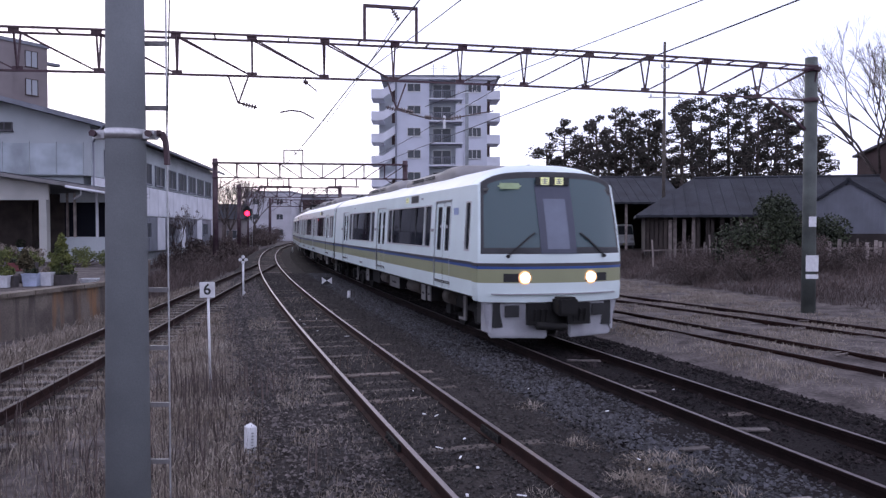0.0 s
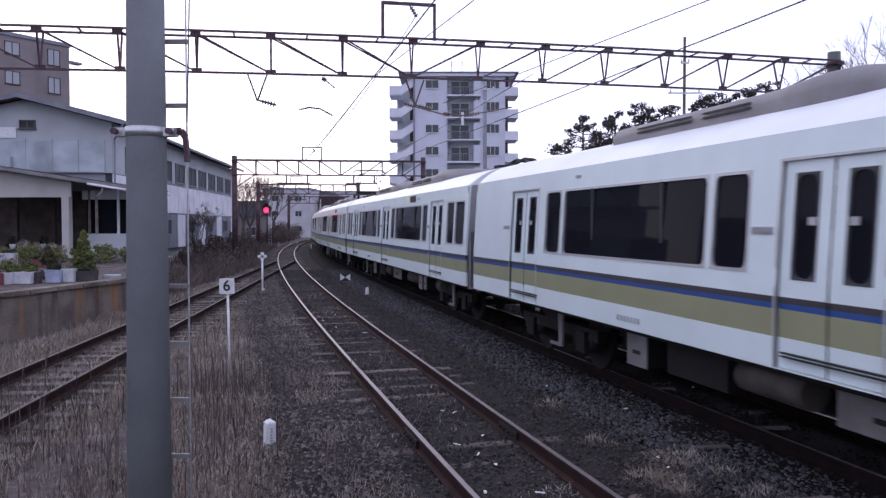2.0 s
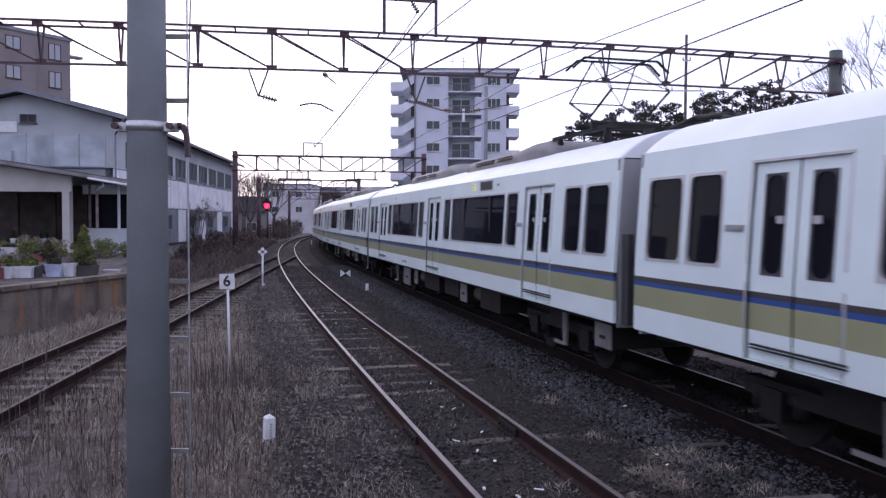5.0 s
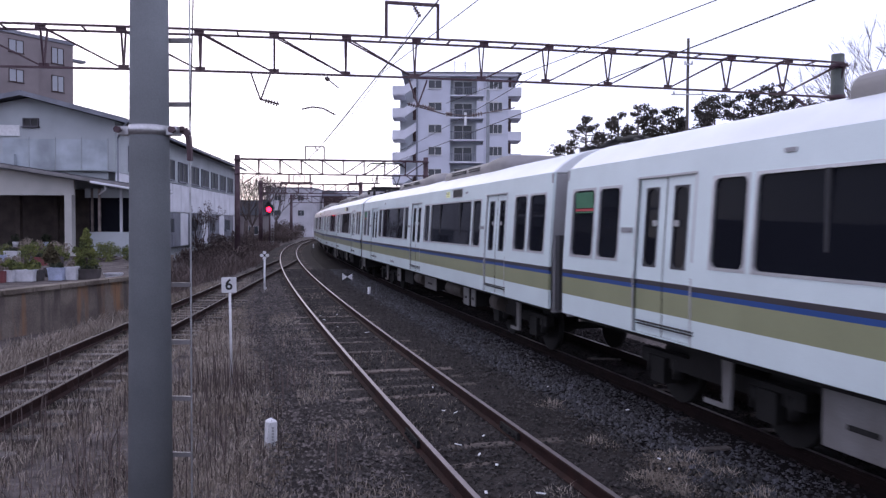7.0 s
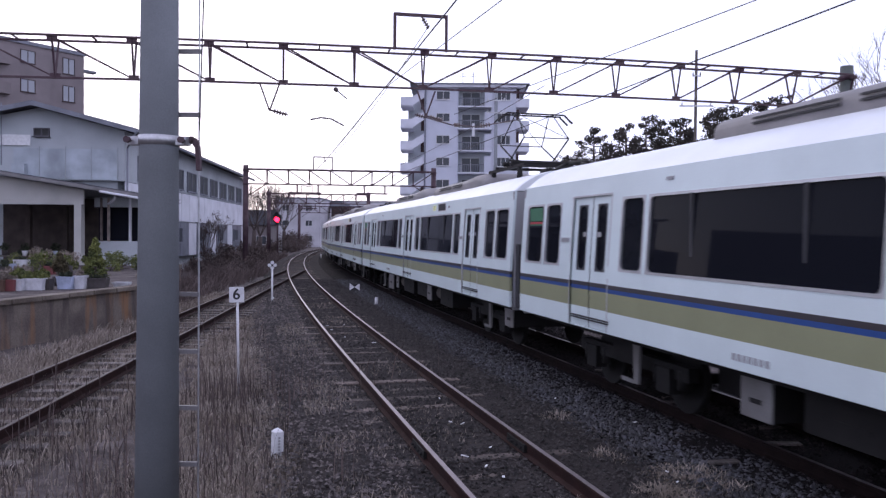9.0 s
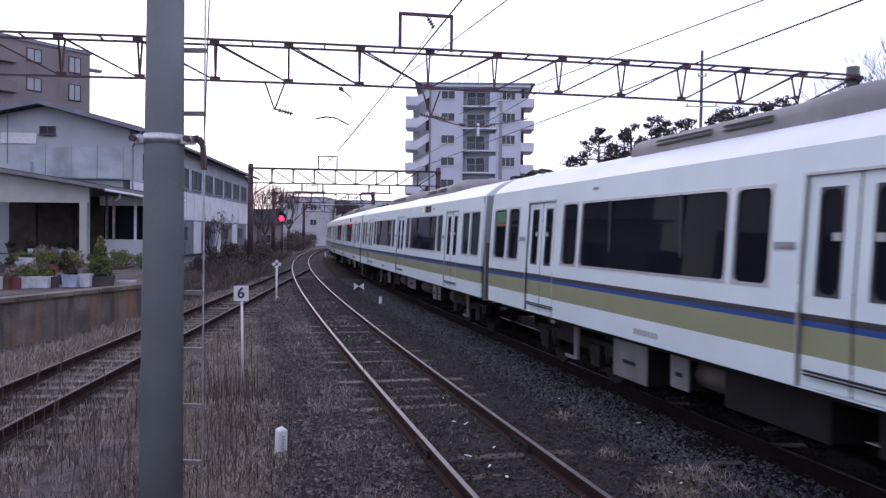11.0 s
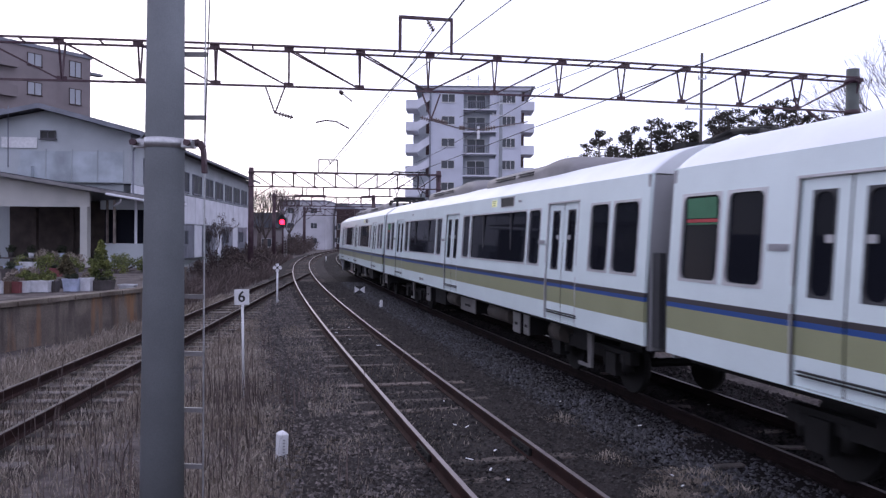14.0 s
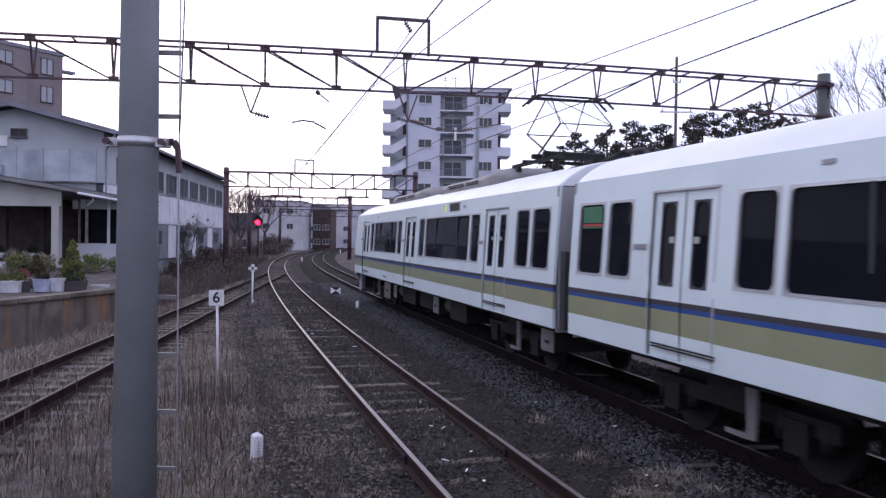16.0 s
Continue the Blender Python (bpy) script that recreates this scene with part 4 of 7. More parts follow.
def shared_meshes():
    k = {}
    for w in (0.59, 3.65, 0.74, 0.62, 0.32):
        bm = bmesh.new()
        round_ring(bm, w - 0.05, WH - 0.05, 0.085 if w < 1 else 0.07, 0.03, WZ, 0.006)
        k["ring", w] = mesh_of(bm, "window_frame", M_ALU)
        bm = bmesh.new()
        pane_mesh(bm, w + 0.02, WH + 0.02, WZ, -0.024)
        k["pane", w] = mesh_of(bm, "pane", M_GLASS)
        bm = bmesh.new()
        pane_mesh(bm, w + 0.02, WH + 0.02, WZ, -0.024)
        k["fpane", w] = mesh_of(bm, "pane", M_FARPANE)
    bm = bmesh.new()
    box(bm, half_width(2.3) - 0.05, half_width(2.3) - 0.012, -0.018, 0.018, 1.83, 2.75)
    k["mullion"] = mesh_of(bm, "mullion", M_RUBBER)
    # one door leaf with its tall narrow window, bands carried across
    bm = bmesh.new()
    skin(bm, 0.012, 0.605, [(0.17, 0.45, 1.78, 2.70)], 0.03, 0.98, 2.82)
    leaf = mesh_of(bm, "door_leaf", SKIN)
    k["leaf"] = leaf
    bm = bmesh.new()
    skin(bm, -0.605, -0.012, [(-0.45, -0.17, 1.78, 2.70)], 0.03, 0.98, 2.82)
    k["leaf2"] = mesh_of(bm, "door_leaf", SKIN)
    bm = bmesh.new()
    round_ring(bm, 0.26, 0.90, 0.10, 0.02, 2.24, -0.026, 0.015)
    k["dring"] = mesh_of(bm, "door_window_frame", M_RUBBER)
    bm = bmesh.new()
    pane_mesh(bm, 0.30, 0.94, 2.24, -0.045)
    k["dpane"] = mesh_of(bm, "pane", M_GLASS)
    bm = bmesh.new()
    for z0, z1, y0, y1 in ((2.82, 2.845, -0.64, 0.64), (0.97, 2.845, -0.64, -0.61), (0.97, 2.845, 0.61, 0.64)):
        zz = (z0 + z1) / 2
        if z1 - z0 > 1:
            for za, zb in ((0.97, 1.55), (1.55, 2.2), (2.2, 2.845)):
                v = [bm.verts.new((half_width(z) + o, y, z)) for z in (za, zb) for y in (y0, y1) for o in (0.002, -0.035)]
                for q in ((0, 2, 6, 4), (0, 4, 5, 1), (2, 3, 7, 6)):
                    bm.faces.new([v[i] for i in q])
        else:
            box(bm, half_width(zz) - 0.03, half_width(zz) + 0.008, y0, y1, z0, z1)
    k["jamb"] = mesh_of(bm, "door_frame", M_ALU)
    bm = bmesh.new()
    box(bm, half_width(1.1) - 0.01, half_width(1.1) + 0.022, -0.52, 0.68, 1.112, 1.128)
    box(bm, half_width(1.1) - 0.01, half_width(1.1) + 0.018, -0.52, 0.68, 1.082, 1.094)
    k["step"] = mesh_of(bm, "door_step", M_BLACK)
    bm = bmesh.new()
    box(bm, half_width(2.2) - 0.01, half_width(2.2) + 0.012, -0.14, 0.14, 2.17, 2.235)
    box(bm, half_width(2.2), half_width(2.2) + 0.02, -0.02, 0.12, 2.19, 2.215)
    k["cock"] = mesh_of(bm, "door_cock", M_GREYBODY)
    bm = bmesh.new()
    box(bm, half_width(2.2) - 0.042, half_width(2.2) - 0.036, -0.06, 0.06, 2.25, 2.32)
    k["sticker"] = mesh_of(bm, "door_sticker", M_ALU)
    bm = bmesh.new()
    box(bm, -0.42, 0.42, -0.24, 0.24, 1.15, 1.62)
    box(bm, -0.42, 0.42, -0.06, 0.06, 1.62, 2.18)
    bmesh.ops.bevel(bm, geom=bm.edges[:], offset=0.04, segments=2, affect="EDGES")
    k["seat"] = mesh_of(bm, "seat", M_SEAT)
    # bogie
    bm = bmesh.new()
    for s in (-1, 1):
        vs = box(bm, s * 0.86 - 0.07, s * 0.86 + 0.07, -1.55, 1.55, 0.48, 0.66)
        box(bm, s * 0.90 - 0.08, s * 0.90 + 0.08, -0.35, 0.35, 0.60, 0.86)
        for y in (-1.05, 1.05):
            box(bm, s * 0.90 - 0.09, s * 0.90 + 0.09, y - 0.16, y + 0.16, 0.28, 0.60)
            rod(bm, (s * 0.86, y + 0.30, 0.36), (s * 0.86, y + 0.30, 0.60), 0.09, None, 10)
            rod(bm, (s * 0.86, y - 0.30, 0.36), (s * 0.86, y - 0.30, 0.60), 0.09, None, 10)
    box(bm, -0.85, 0.85, -0.3, 0.3, 0.5, 0.75)
    k["bogie"] = mesh_of(bm, "bogie_frame", M_UNDER)
    bm = bmesh.new()
    vs = box(bm, 1.06, 1.10, -0.06, 0.06, 0.30, 0.95)
    for v in vs:
        if v.co.z > 0.6:
            v.co.y *= 1.6
    box(bm, 1.065, 1.095, -0.42, -0.06, 0.29, 0.34)
    k["hanger"] = mesh_of(bm, "bolster_hanger", M_BOXGREY)
    bm = bmesh.new()
    for s in (-1, 1):
        rod(bm, (s * 0.56, 0, 0.43), (s * 0.66, 0, 0.43), 0.43, 0.43, 24)
    rod(bm, (-0.7, 0, 0.43), (0.7, 0, 0.43), 0.07, None, 10)
    k["wheelset"] = mesh_of(bm, "wheelset", M_UNDER)
    return k


KIT = shared_meshes()
CAB_MESH = build_cab_front()


def roof_mesh(y_lo=-HALF, y_hi=HALF):
    bm = bmesh.new()
    n, hw = 26, half_width(3.08)
    rings = []
    for y in (y_lo, y_lo + 0.10, y_hi - 0.10, y_hi):
        q = 0.985 if abs(y) == HALF else 1.0
        ring = []
        for i in range(n + 1):
            u = math.sin(math.pi * (i / n - 0.5))
            ring.append(bm.verts.new((-u * hw * q, y, roof_z(u) - (1 - q) * 0.4)))
        rings.append(ring)
    for a, b in zip(rings[:-1], rings[1:]):
        for i in range(n):
            bm.faces.new((a[i], a[i + 1], b[i + 1], b[i])).smooth = True
    bm.faces.new(rings[0])
    bm.faces.new(rings[-1][::-1])
    return mesh_of(bm, "roof", M_CAR_ROOF)


ROOF = {"mid": roof_mesh(), "lead": roof_mesh(-HALF, HALF - 1.05), "tail": roof_mesh(-HALF + 1.05, HALF)}


def ac_mesh():
    """A roof unit: long louvred box running up into a rounded dome at its leading end."""
    bm = bmesh.new()
    n = 14
    ends = []
    for y, h, w in ((-2.75, 0.21, 0.93), (-2.71, 0.25, 0.96), (0.55, 0.27, 0.96), (0.9, 0.30, 0.97), (1.25, 0.325, 0.97), (1.55, 0.32, 0.96), (1.85, 0.27, 0.94), (2.05, 0.18, 0.9), (2.2, 0.08, 0.85)):
        ring = []
        for k in range(n + 1):
            a = math.pi * k / n
            c, s = math.cos(a), math.sin(a)
            ring.append(bm.verts.new((w * math.copysign(abs(c) ** 0.42, c), y, 3.34 + (h + 0.06) * s ** 0.55 if s > 1e-6 else 3.34)))
        ends.append(ring)
    for a, b in zip(ends[:-1], ends[1:]):
        for i in range(n):
            bm.faces.new((a[i], a[i + 1], b[i + 1], b[i])).smooth = True
    bm.faces.new(ends[0])
    bm.faces.new(ends[-1][::-1])
    me = mesh_of(bm, "air_conditioner", M_ACGREY)
    bm = bmesh.new()
    for y0, y1 in ((-2.0, -0.75), (-0.5, 0.35)):
        for z in (3.46, 3.51):
            box(bm, 0.945, 0.968, y0, y1, z, z + 0.022)
    return me, mesh_of(bm, "louvre", M_BLACK)


AC_UNIT, AC_LOUVRE = ac_mesh()


def pantograph(car, y):
    top = part("pantograph", bmesh_base(y), M_UNDER, car, "raised diamond pantograph on insulators")
    for s in (-1, 1):
        for e in (-1, 1):
            for name, p, q, r in (("lower_arm", (s * 0.50, y - e * 0.28, 3.84), (s * 0.50, y + e * 0.80, 4.32), 0.018),
                                  ("upper_arm", (s * 0.50, y + e * 0.80, 4.32), (s * 0.40, y + e * 0.12, 4.90), 0.013)):
                bm = bmesh.new()
                rod(bm, p, q, r, None, 6)
                part(name, bm, M_UNDER, top)
    for e in (-1, 1):
        bm = bmesh.new()
        rod(bm, (-0.50, y + e * 0.80, 4.32), (0.50, y + e * 0.80, 4.32), 0.012, None, 6)
        rod(bm, (-0.50, y + e * 0.80, 4.32), (0.40, y + e * 0.12, 4.90), 0.008, None, 5)
        part("cross_tie", bm, M_UNDER, top)
        bm = bmesh.new()
        pts = [(-0.86, y + e * 0.14, 4.74), (-0.66, y + e * 0.14, 4.92), (0.66, y + e * 0.14, 4.92), (0.86, y + e * 0.14, 4.74)]
        for p, q in zip(pts[:-1], pts[1:]):
            bar(bm, p, q, 0.045, 0.03)
        part("contact_strip", bm, M_UNDER, top)


def bmesh_base(y):
    bm = bmesh.new()
    for s in (-1, 1):
        bar(bm, (s * 0.62, y - 1.2, 3.72), (s * 0.62, y + 1.2, 3.72), 0.07, 0.06)
        bar(bm, (-0.7, y + s * 0.5, 3.76), (0.7, y + s * 0.5, 3.76), 0.07, 0.06)
        for e in (-1, 1):
            rod(bm, (s * 0.62, y + e * 0.9, 3.42), (s * 0.62, y + e * 0.9, 3.70), 0.07, 0.05, 10)
    rod(bm, (-0.6, y - 0.28, 3.84), (0.6, y - 0.28, 3.84), 0.05, None, 8)
    rod(bm, (-0.6, y + 0.28, 3.84), (0.6, y + 0.28, 3.84), 0.05, None, 8)
    return bm


UNDER = {
    "motor": ((8.9, 0.5, 0.50, 0), (3.6, 1.3, 0.42, 1), (1.9, 0.5, 0.44, 0), (0.6, 1.3, 0.46, 1), (-1.4, 1.6, 0.42, 1), (-3.0, 0.4, 0.46, 0), (-4.25, 0.95, 0.34, 0)),
    "trail": ((0.4, 1.3, 0.50, 0), (4.2, 0.42, 0.46, 0), (4.75, 0.30, 0.48, 0), (-2.4, 1.2, 0.46, 1), (-3.6, 0.5, 0.44, 0)),
}
TANKS = {"motor": ((2.9, 0.9), (-2.4, 0.8)), "trail": ((2.7, 1.4), (-1.2, 1.0), (5.9, 0.5))}


def railway_car(index, front, rear, panto, poster, under, label):
    car = thing("railway_car", label, "train car", group="cars of the train")
    openings = car_openings(front, rear)
    doors = [10.0 - d for d in DOORS]
    if front == "cab":
        doors[0] = 10.0 - 3.18
    end0, end1 = -HALF, HALF - (0.75 if front == "cab" else 0)
    if rear == "cab":
        end0 += 0.75
    holes = [(y - b / 2, y + b / 2, WZ - WH / 2, WZ + WH / 2) for y, b in openings] + [(d - 0.61, d + 0.61, 0.97, 2.83) for d in doors]
    bm = bmesh.new()
    skin(bm, end0, end1, holes)
    skin(bm, end0, end1, [h for h in holes if h[3] < 2.8], side=-1)
    body = part("body", bm, SKIN, car, "white car side with beige band, blue and brown lines")
    so = body.modifiers.new("thickness", "SOLIDIFY")
    so.thickness, so.offset = 0.045, -1
    share("roof", ROOF["lead" if front == "cab" else "tail" if rear == "cab" else "mid"], car, Matrix())
    # ends
    for s, kind in ((1, front), (-1, rear)):
        if kind == "cab":
            continue
        bm = bmesh.new()
        y0, y1 = sorted((s * (HALF - 0.06), s * (HALF - 0.001)))
        for x0, x1, z0, z1 in ((-1.40, -0.45, 0.9, 3.06), (0.45, 1.40, 0.9, 3.06), (-0.45, 0.45, 2.9, 3.06)):
            box(bm, x0, x1, y0, y1, z0, z1)
        part("end_wall", bm, M_GREYBODY, car)
        bm = bmesh.new()
        q = [s * (HALF + 0.24 * i / 5) for i in range(6)]
        for a, b in zip(q[:-1], q[1:]):
            lo, hi = sorted((a, b))
            g = 0.03 * (q.index(a) % 2)
            box(bm, -0.62 - g, 0.62 + g, lo, hi, 0.95, 3.0 + g)
        part("gangway_bellows", bm, M_BELLOWS, car, "grey folded gangway bellows")
        if s > 0:
            bm = bmesh.new()
            for x, z in ((0.25, 3.56), (0.42, 3.53)):
                pts = [(x, HALF - 0.75, z - 0.08), (x, HALF - 0.4, z), (x, HALF + 0.2, z + 0.07), (x, HALF + 0.75, z), (x, HALF + 1.05, z - 0.08)]
                for p, q2 in zip(pts[:-1], pts[1:]):
                    rod(bm, p, q2, 0.035, None, 7)
            box(bm, 0.15, 0.55, HALF - 0.95, HALF - 0.65, 3.42, 3.56)
            part("roof_cable", bm, M_UNDER, car, "black cables looped over the gap between roofs")
        lo, hi = sorted((s * (HALF + 0.002), s * (HALF + 0.16)))
        for x in (-1.36, 1.28):
            bm = bmesh.new()
            box(bm, x, x + 0.08, lo, hi, 0.95, 2.1)
            part("side_damper", bm, M_RUBBER, car)
    # windows on the camera side; the far side has plain panes
    for y, b in openings:
        fr = share("window", KIT["ring", b], car, pose(0, y, 0))
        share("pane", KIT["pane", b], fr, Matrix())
        if b > 2:
            for o in (-0.9, 0.9):
                share("mullion", KIT["mullion"], fr, pose(0, o, 0))
        share("far_window", KIT["fpane", b], car, pose(0, y, 0, 0, 0, 180))
    for d in doors:
        door = share("door_frame", KIT["jamb"], car, pose(0, d, 0))
        for leaf, c in (("leaf", 0.31), ("leaf2", -0.31)):
            share("door_leaf", KIT[leaf], door, Matrix())
            share("door_window", KIT["dring"], door, pose(0, c, 0))
            share("pane", KIT["dpane"], door, pose(0, c, 0))
            share("door_sticker", KIT["sticker"], door, pose(0, c * 0.72, 0.0))
        share("door_step", KIT["step"], door, Matrix())
        share("door_cock", KIT["cock"], car, pose(0, d - 0.84, 0))
    # destination display and side lamp
    yd = 10.0 - 6.65
    bm = bmesh.new()
    box(bm, half_width(2.96) - 0.02, half_width(2.96) + 0.006, yd - 0.16, yd + 0.16, 2.885, 3.015)
    disp = part("train_type_display", bm, M_SIGN_Y, car, "small lit yellow display")
    bm = bmesh.new()
    for z in (2.905, 2.95, 2.985):
        box(bm, half_width(2.96) + 0.006, half_width(2.96) + 0.009, yd - 0.13, yd + 0.12, z, z + 0.016)
    part("display_marks", bm, M_KHAKI, disp)
    bm = bmesh.new()
    box(bm, half_width(2.96) - 0.02, half_width(2.96) + 0.008, yd + 0.48, yd + 1.22, 2.87, 3.03)
    dest = part("destination_display", bm, M_BLACK, car, "dark destination window")
    bm = bmesh.new()
    for y0, y1, z0, z1 in ((0.44, 1.26, 3.03, 3.05), (0.44, 1.26, 2.85, 2.87), (0.44, 0.48, 2.87, 3.03), (1.22, 1.26, 2.87, 3.03)):
        box(bm, half_width(2.96) - 0.02, half_width(2.96) + 0.012, yd + y0, yd + y1, z0, z1)
    part("display_frame", bm, M_ALU, dest, "pale metal frame")
    bm = bmesh.new()
    for y in (4.93, -4.93):
        box(bm, half_width(2.95) - 0.01, half_width(2.95) + 0.015, y - 0.07, y + 0.07, 2.92, 2.96)
    part("side_lamp", bm, M_GREYBODY, car)
    if poster:
        bm = bmesh.new()
        y = 10.0 - 19.15
        box(bm, half_width(2.5) - 0.02, half_width(2.5) - 0.014, y - 0.28, y + 0.28, 2.50, 2.72, 0)
        box(bm, half_width(2.4) - 0.02, half_width(2.4) - 0.014, y - 0.28, y + 0.30, 2.455, 2.49, 1)
        box(bm, half_width(2.4) - 0.02, half_width(2.4) - 0.014, y - 0.28, y + 0.30, 2.43, 2.45, 0)
        part("window_poster", bm, [M_GREEN, M_REDP], car, "green and red notice inside the end window")
    # number lettering on the sill band, as plain bars
    bm = bmesh.new()
    for i in range(7):
        box(bm, half_width(1.05), half_width(1.05) + 0.004, -3.6 + i * 0.085, -3.6 + i * 0.085 + 0.05, 1.05, 1.12)
    tagged(part("car_number", bm, M_GREYBODY, car), kind="stuff")
    # inside
    bm = bmesh.new()
    box(bm, -1.38, 1.38, -9.6, 9.2, 1.10, 1.15)
    box(bm, -1.30, 1.30, -9.6, 9.2, 2.95, 3.0)
    part("interior_lining", bm, M_INNER, car)
    for y in (5.0, 4.1, 3.2, 2.3, -2.0, -2.9, -3.8, -4.7):
        for x in (0.85, -0.85):
            share("seat", KIT["seat"], car, pose(x, y - 0.1, 0))
    # roof gear
    for y in (4.05, -2.05):
        unit = share("air_conditioner", AC_UNIT, car, pose(0, y, 0))
        share("louvre", AC_LOUVRE, unit, Matrix())
    if panto:
        pantograph(car, 6.9)
    # running gear and underfloor boxes
    for y in (6.8, -6.8):
        bogie = share("bogie", KIT["bogie"], car, pose(0, y, 0))
        for o in (1.05, -1.05):
            share("wheelset", KIT["wheelset"], bogie, pose(0, o, 0))
        share("bolster_hanger", KIT["hanger"], bogie, pose(0, 0.55, 0))
    bm = bmesh.new()
    box(bm, -1.25, 1.25, -9.6, 9.3, 0.86, 0.98)
    box(bm, -0.55, 0.55, -5.2, 5.2, 0.40, 0.86)
    part("underframe", bm, M_UNDER, car)
    # near-black bodies behind thin fronts: the shade on the box sides is put into colour
    for y, w, low, grey in UNDER[under]:
        bm = bmesh.new()
        face = 1.20 if w < 1 else 1.12
        box(bm, -1.0, face - 0.03, y - w / 2 + .01, y + w / 2 - .01, low + .01, 0.88)
        b = part("equipment_box", bm, M_UNDER, car)
        bm = bmesh.new()
        box(bm, face - 0.03, face, y - w / 2, y + w / 2, low, 0.88)
        bmesh.ops.bevel(bm, geom=bm.edges[:], offset=0.008, segments=1, affect="EDGES")
        part("box_front", bm, M_UNDER if grey == 1 else M_BOXGREY, b)
        bm = bmesh.new()
        box(bm, 1.195 if w < 1 else 1.115, 1.207 if w < 1 else 1.127, y - w * .18, y + w * .18, (low + .8) / 2 - .02, (low + .8) / 2 + .03)
        part("box_handle", bm, M_UNDER, b)
    for y, w in TANKS[under]:
        bm = bmesh.new()
        rod(bm, (0.95, y - w / 2, 0.68), (0.95, y + w / 2, 0.68), 0.17, None, 16)
        part("air_tank", bm, M_TANK, car, "brown cylindrical air tank")
    for kind, s in ((front, 1), (rear, -1)):
        if kind == "cab":
            nose(car, s)
    return car


def nose(car, s):
    """A driving cab end on the car's end s, with lamps lit on the leading one."""
    turn = pose(0, s * (HALF - 0.45), 0, 0, 0, 0 if s > 0 else 180)
    lit = s > 0
    cab = share("cab_front", CAB_MESH, car, turn)
    tagged(cab, "rounded cab end with large wraparound windscreen")
    def add(name, bm, m, lab=""):
        return part(name, bm, m, cab, lab)
    for q in (-1, 1):
        bm = bmesh.new()
        vs = box(bm, q * 0.56 if q > 0 else -1.04, 1.04 if q > 0 else -0.56, 0, 0.03, 1.255, 1.41)
        for v in vs:
            v.co.y += face_y(v.co.x / 1.475, 1.3) - 0.015
        add("lamp_bezel", bm, M_BLACK, "dark lamp recess")
        bm = bmesh.new()
        y = face_y(0.44, 1.3)
        rod(bm, (q * 0.66, y - 0.01, 1.335), (q * 0.66, y + 0.03, 1.335), 0.092, 0.088, 20)
        # orange halo of the lit lamp, put into a glowing ring round it
        b2 = bmesh.new()
        rod(b2, (q * 0.66, y - 0.012, 1.335), (q * 0.66, y + 0.022, 1.335), 0.125, 0.12, 20)
        add("lamp_halo", b2, M_HALO if lit else M_BLACK, "ring round the lamp, glowing orange when lit as its painted halo")
        add("headlamp", bm, M_LAMP if lit else M_GREYBODY, "warm lit round headlamp" if lit else "")
        # wiper
        bm = bmesh.new()
        pts = [(q * 0.95, 1.76), (q * 0.62, 2.04), (q * 0.46, 2.16)]
        for p, r in zip(pts[:-1], pts[1:]):
            bar(bm, (p[0], face_y(p[0] / 1.45, p[1]) + 0.03, p[1]), (r[0], face_y(r[0] / 1.45, r[1]) + 0.03, r[1]), 0.022, 0.03)
        rod(bm, (q * 0.97, face_y(0.65, 1.72), 1.73), (q * 0.97, face_y(0.65, 1.72) + 0.05, 1.73), 0.035, None, 8)
        add("wiper", bm, M_BLACK)
        # skirt halves; black patches stand in for the shade in their openings
        bm = bmesh.new()
        x0, x1 = (0.22, 1.38) if q > 0 else (-1.38, -0.22)
        vs = box(bm, x0, x1, 0.05, 0.12, 0.20, 0.88)
        for v in vs:
            v.co.y += 0.28 - 0.30 * (abs(v.co.x) / 1.3) ** 2
            if abs(v.co.x) > 1 and v.co.z < 0.5:
                v.co.x *= 0.9
        bmesh.ops.bevel(bm, geom=bm.edges[:], offset=0.03, segments=2, affect="EDGES")
        add("skirt", bm, M_SKIRT, "pale grey obstacle skirt")
        bm = bmesh.new()
        x0, x1 = (0.74, 1.02) if q > 0 else (-1.02, -0.74)
        vs = box(bm, x0, x1, 0.0, 0.02, 0.60, 0.82)
        for v in vs:
            v.co.y += 0.405 - 0.30 * (0.88 / 1.3) ** 2
        add("skirt_dark_patch", bm, M_BLACK)
        bm = bmesh.new()
        x0, x1 = (0.16, 0.62) if q > 0 else (-0.62, -0.16)
        box(bm, x0, x1, 0.32, 0.46, 0.46, 0.86)
        for k in range(3):
            rod(bm, (q * (0.28 + 0.11 * k), 0.45, 0.52), (q * (0.28 + 0.11 * k), 0.52, 0.76), 0.022, None, 6)
        add("jumper_box", bm, M_UNDER)
        # side skirt return
        bm = bmesh.new()
        vs = box(bm, q * 1.24 - 0.03, q * 1.24 + 0.03, -0.35, 0.10, 0.30, 0.90)
        add("skirt_side", bm, M_SKIRT)
    # bumper lip
    bm = bmesh.new()
    for i in range(12):
        u0, u1 = -0.86 + 1.72 * i / 12, -0.86 + 1.72 * (i + 1) / 12
        bar(bm, (u0 * 1.45, face_y(u0, 1) + 0.02, 1.03), (u1 * 1.45, face_y(u1, 1) + 0.02, 1.03), 0.06, 0.025)
    add("front_step", bm, M_GREYBODY)
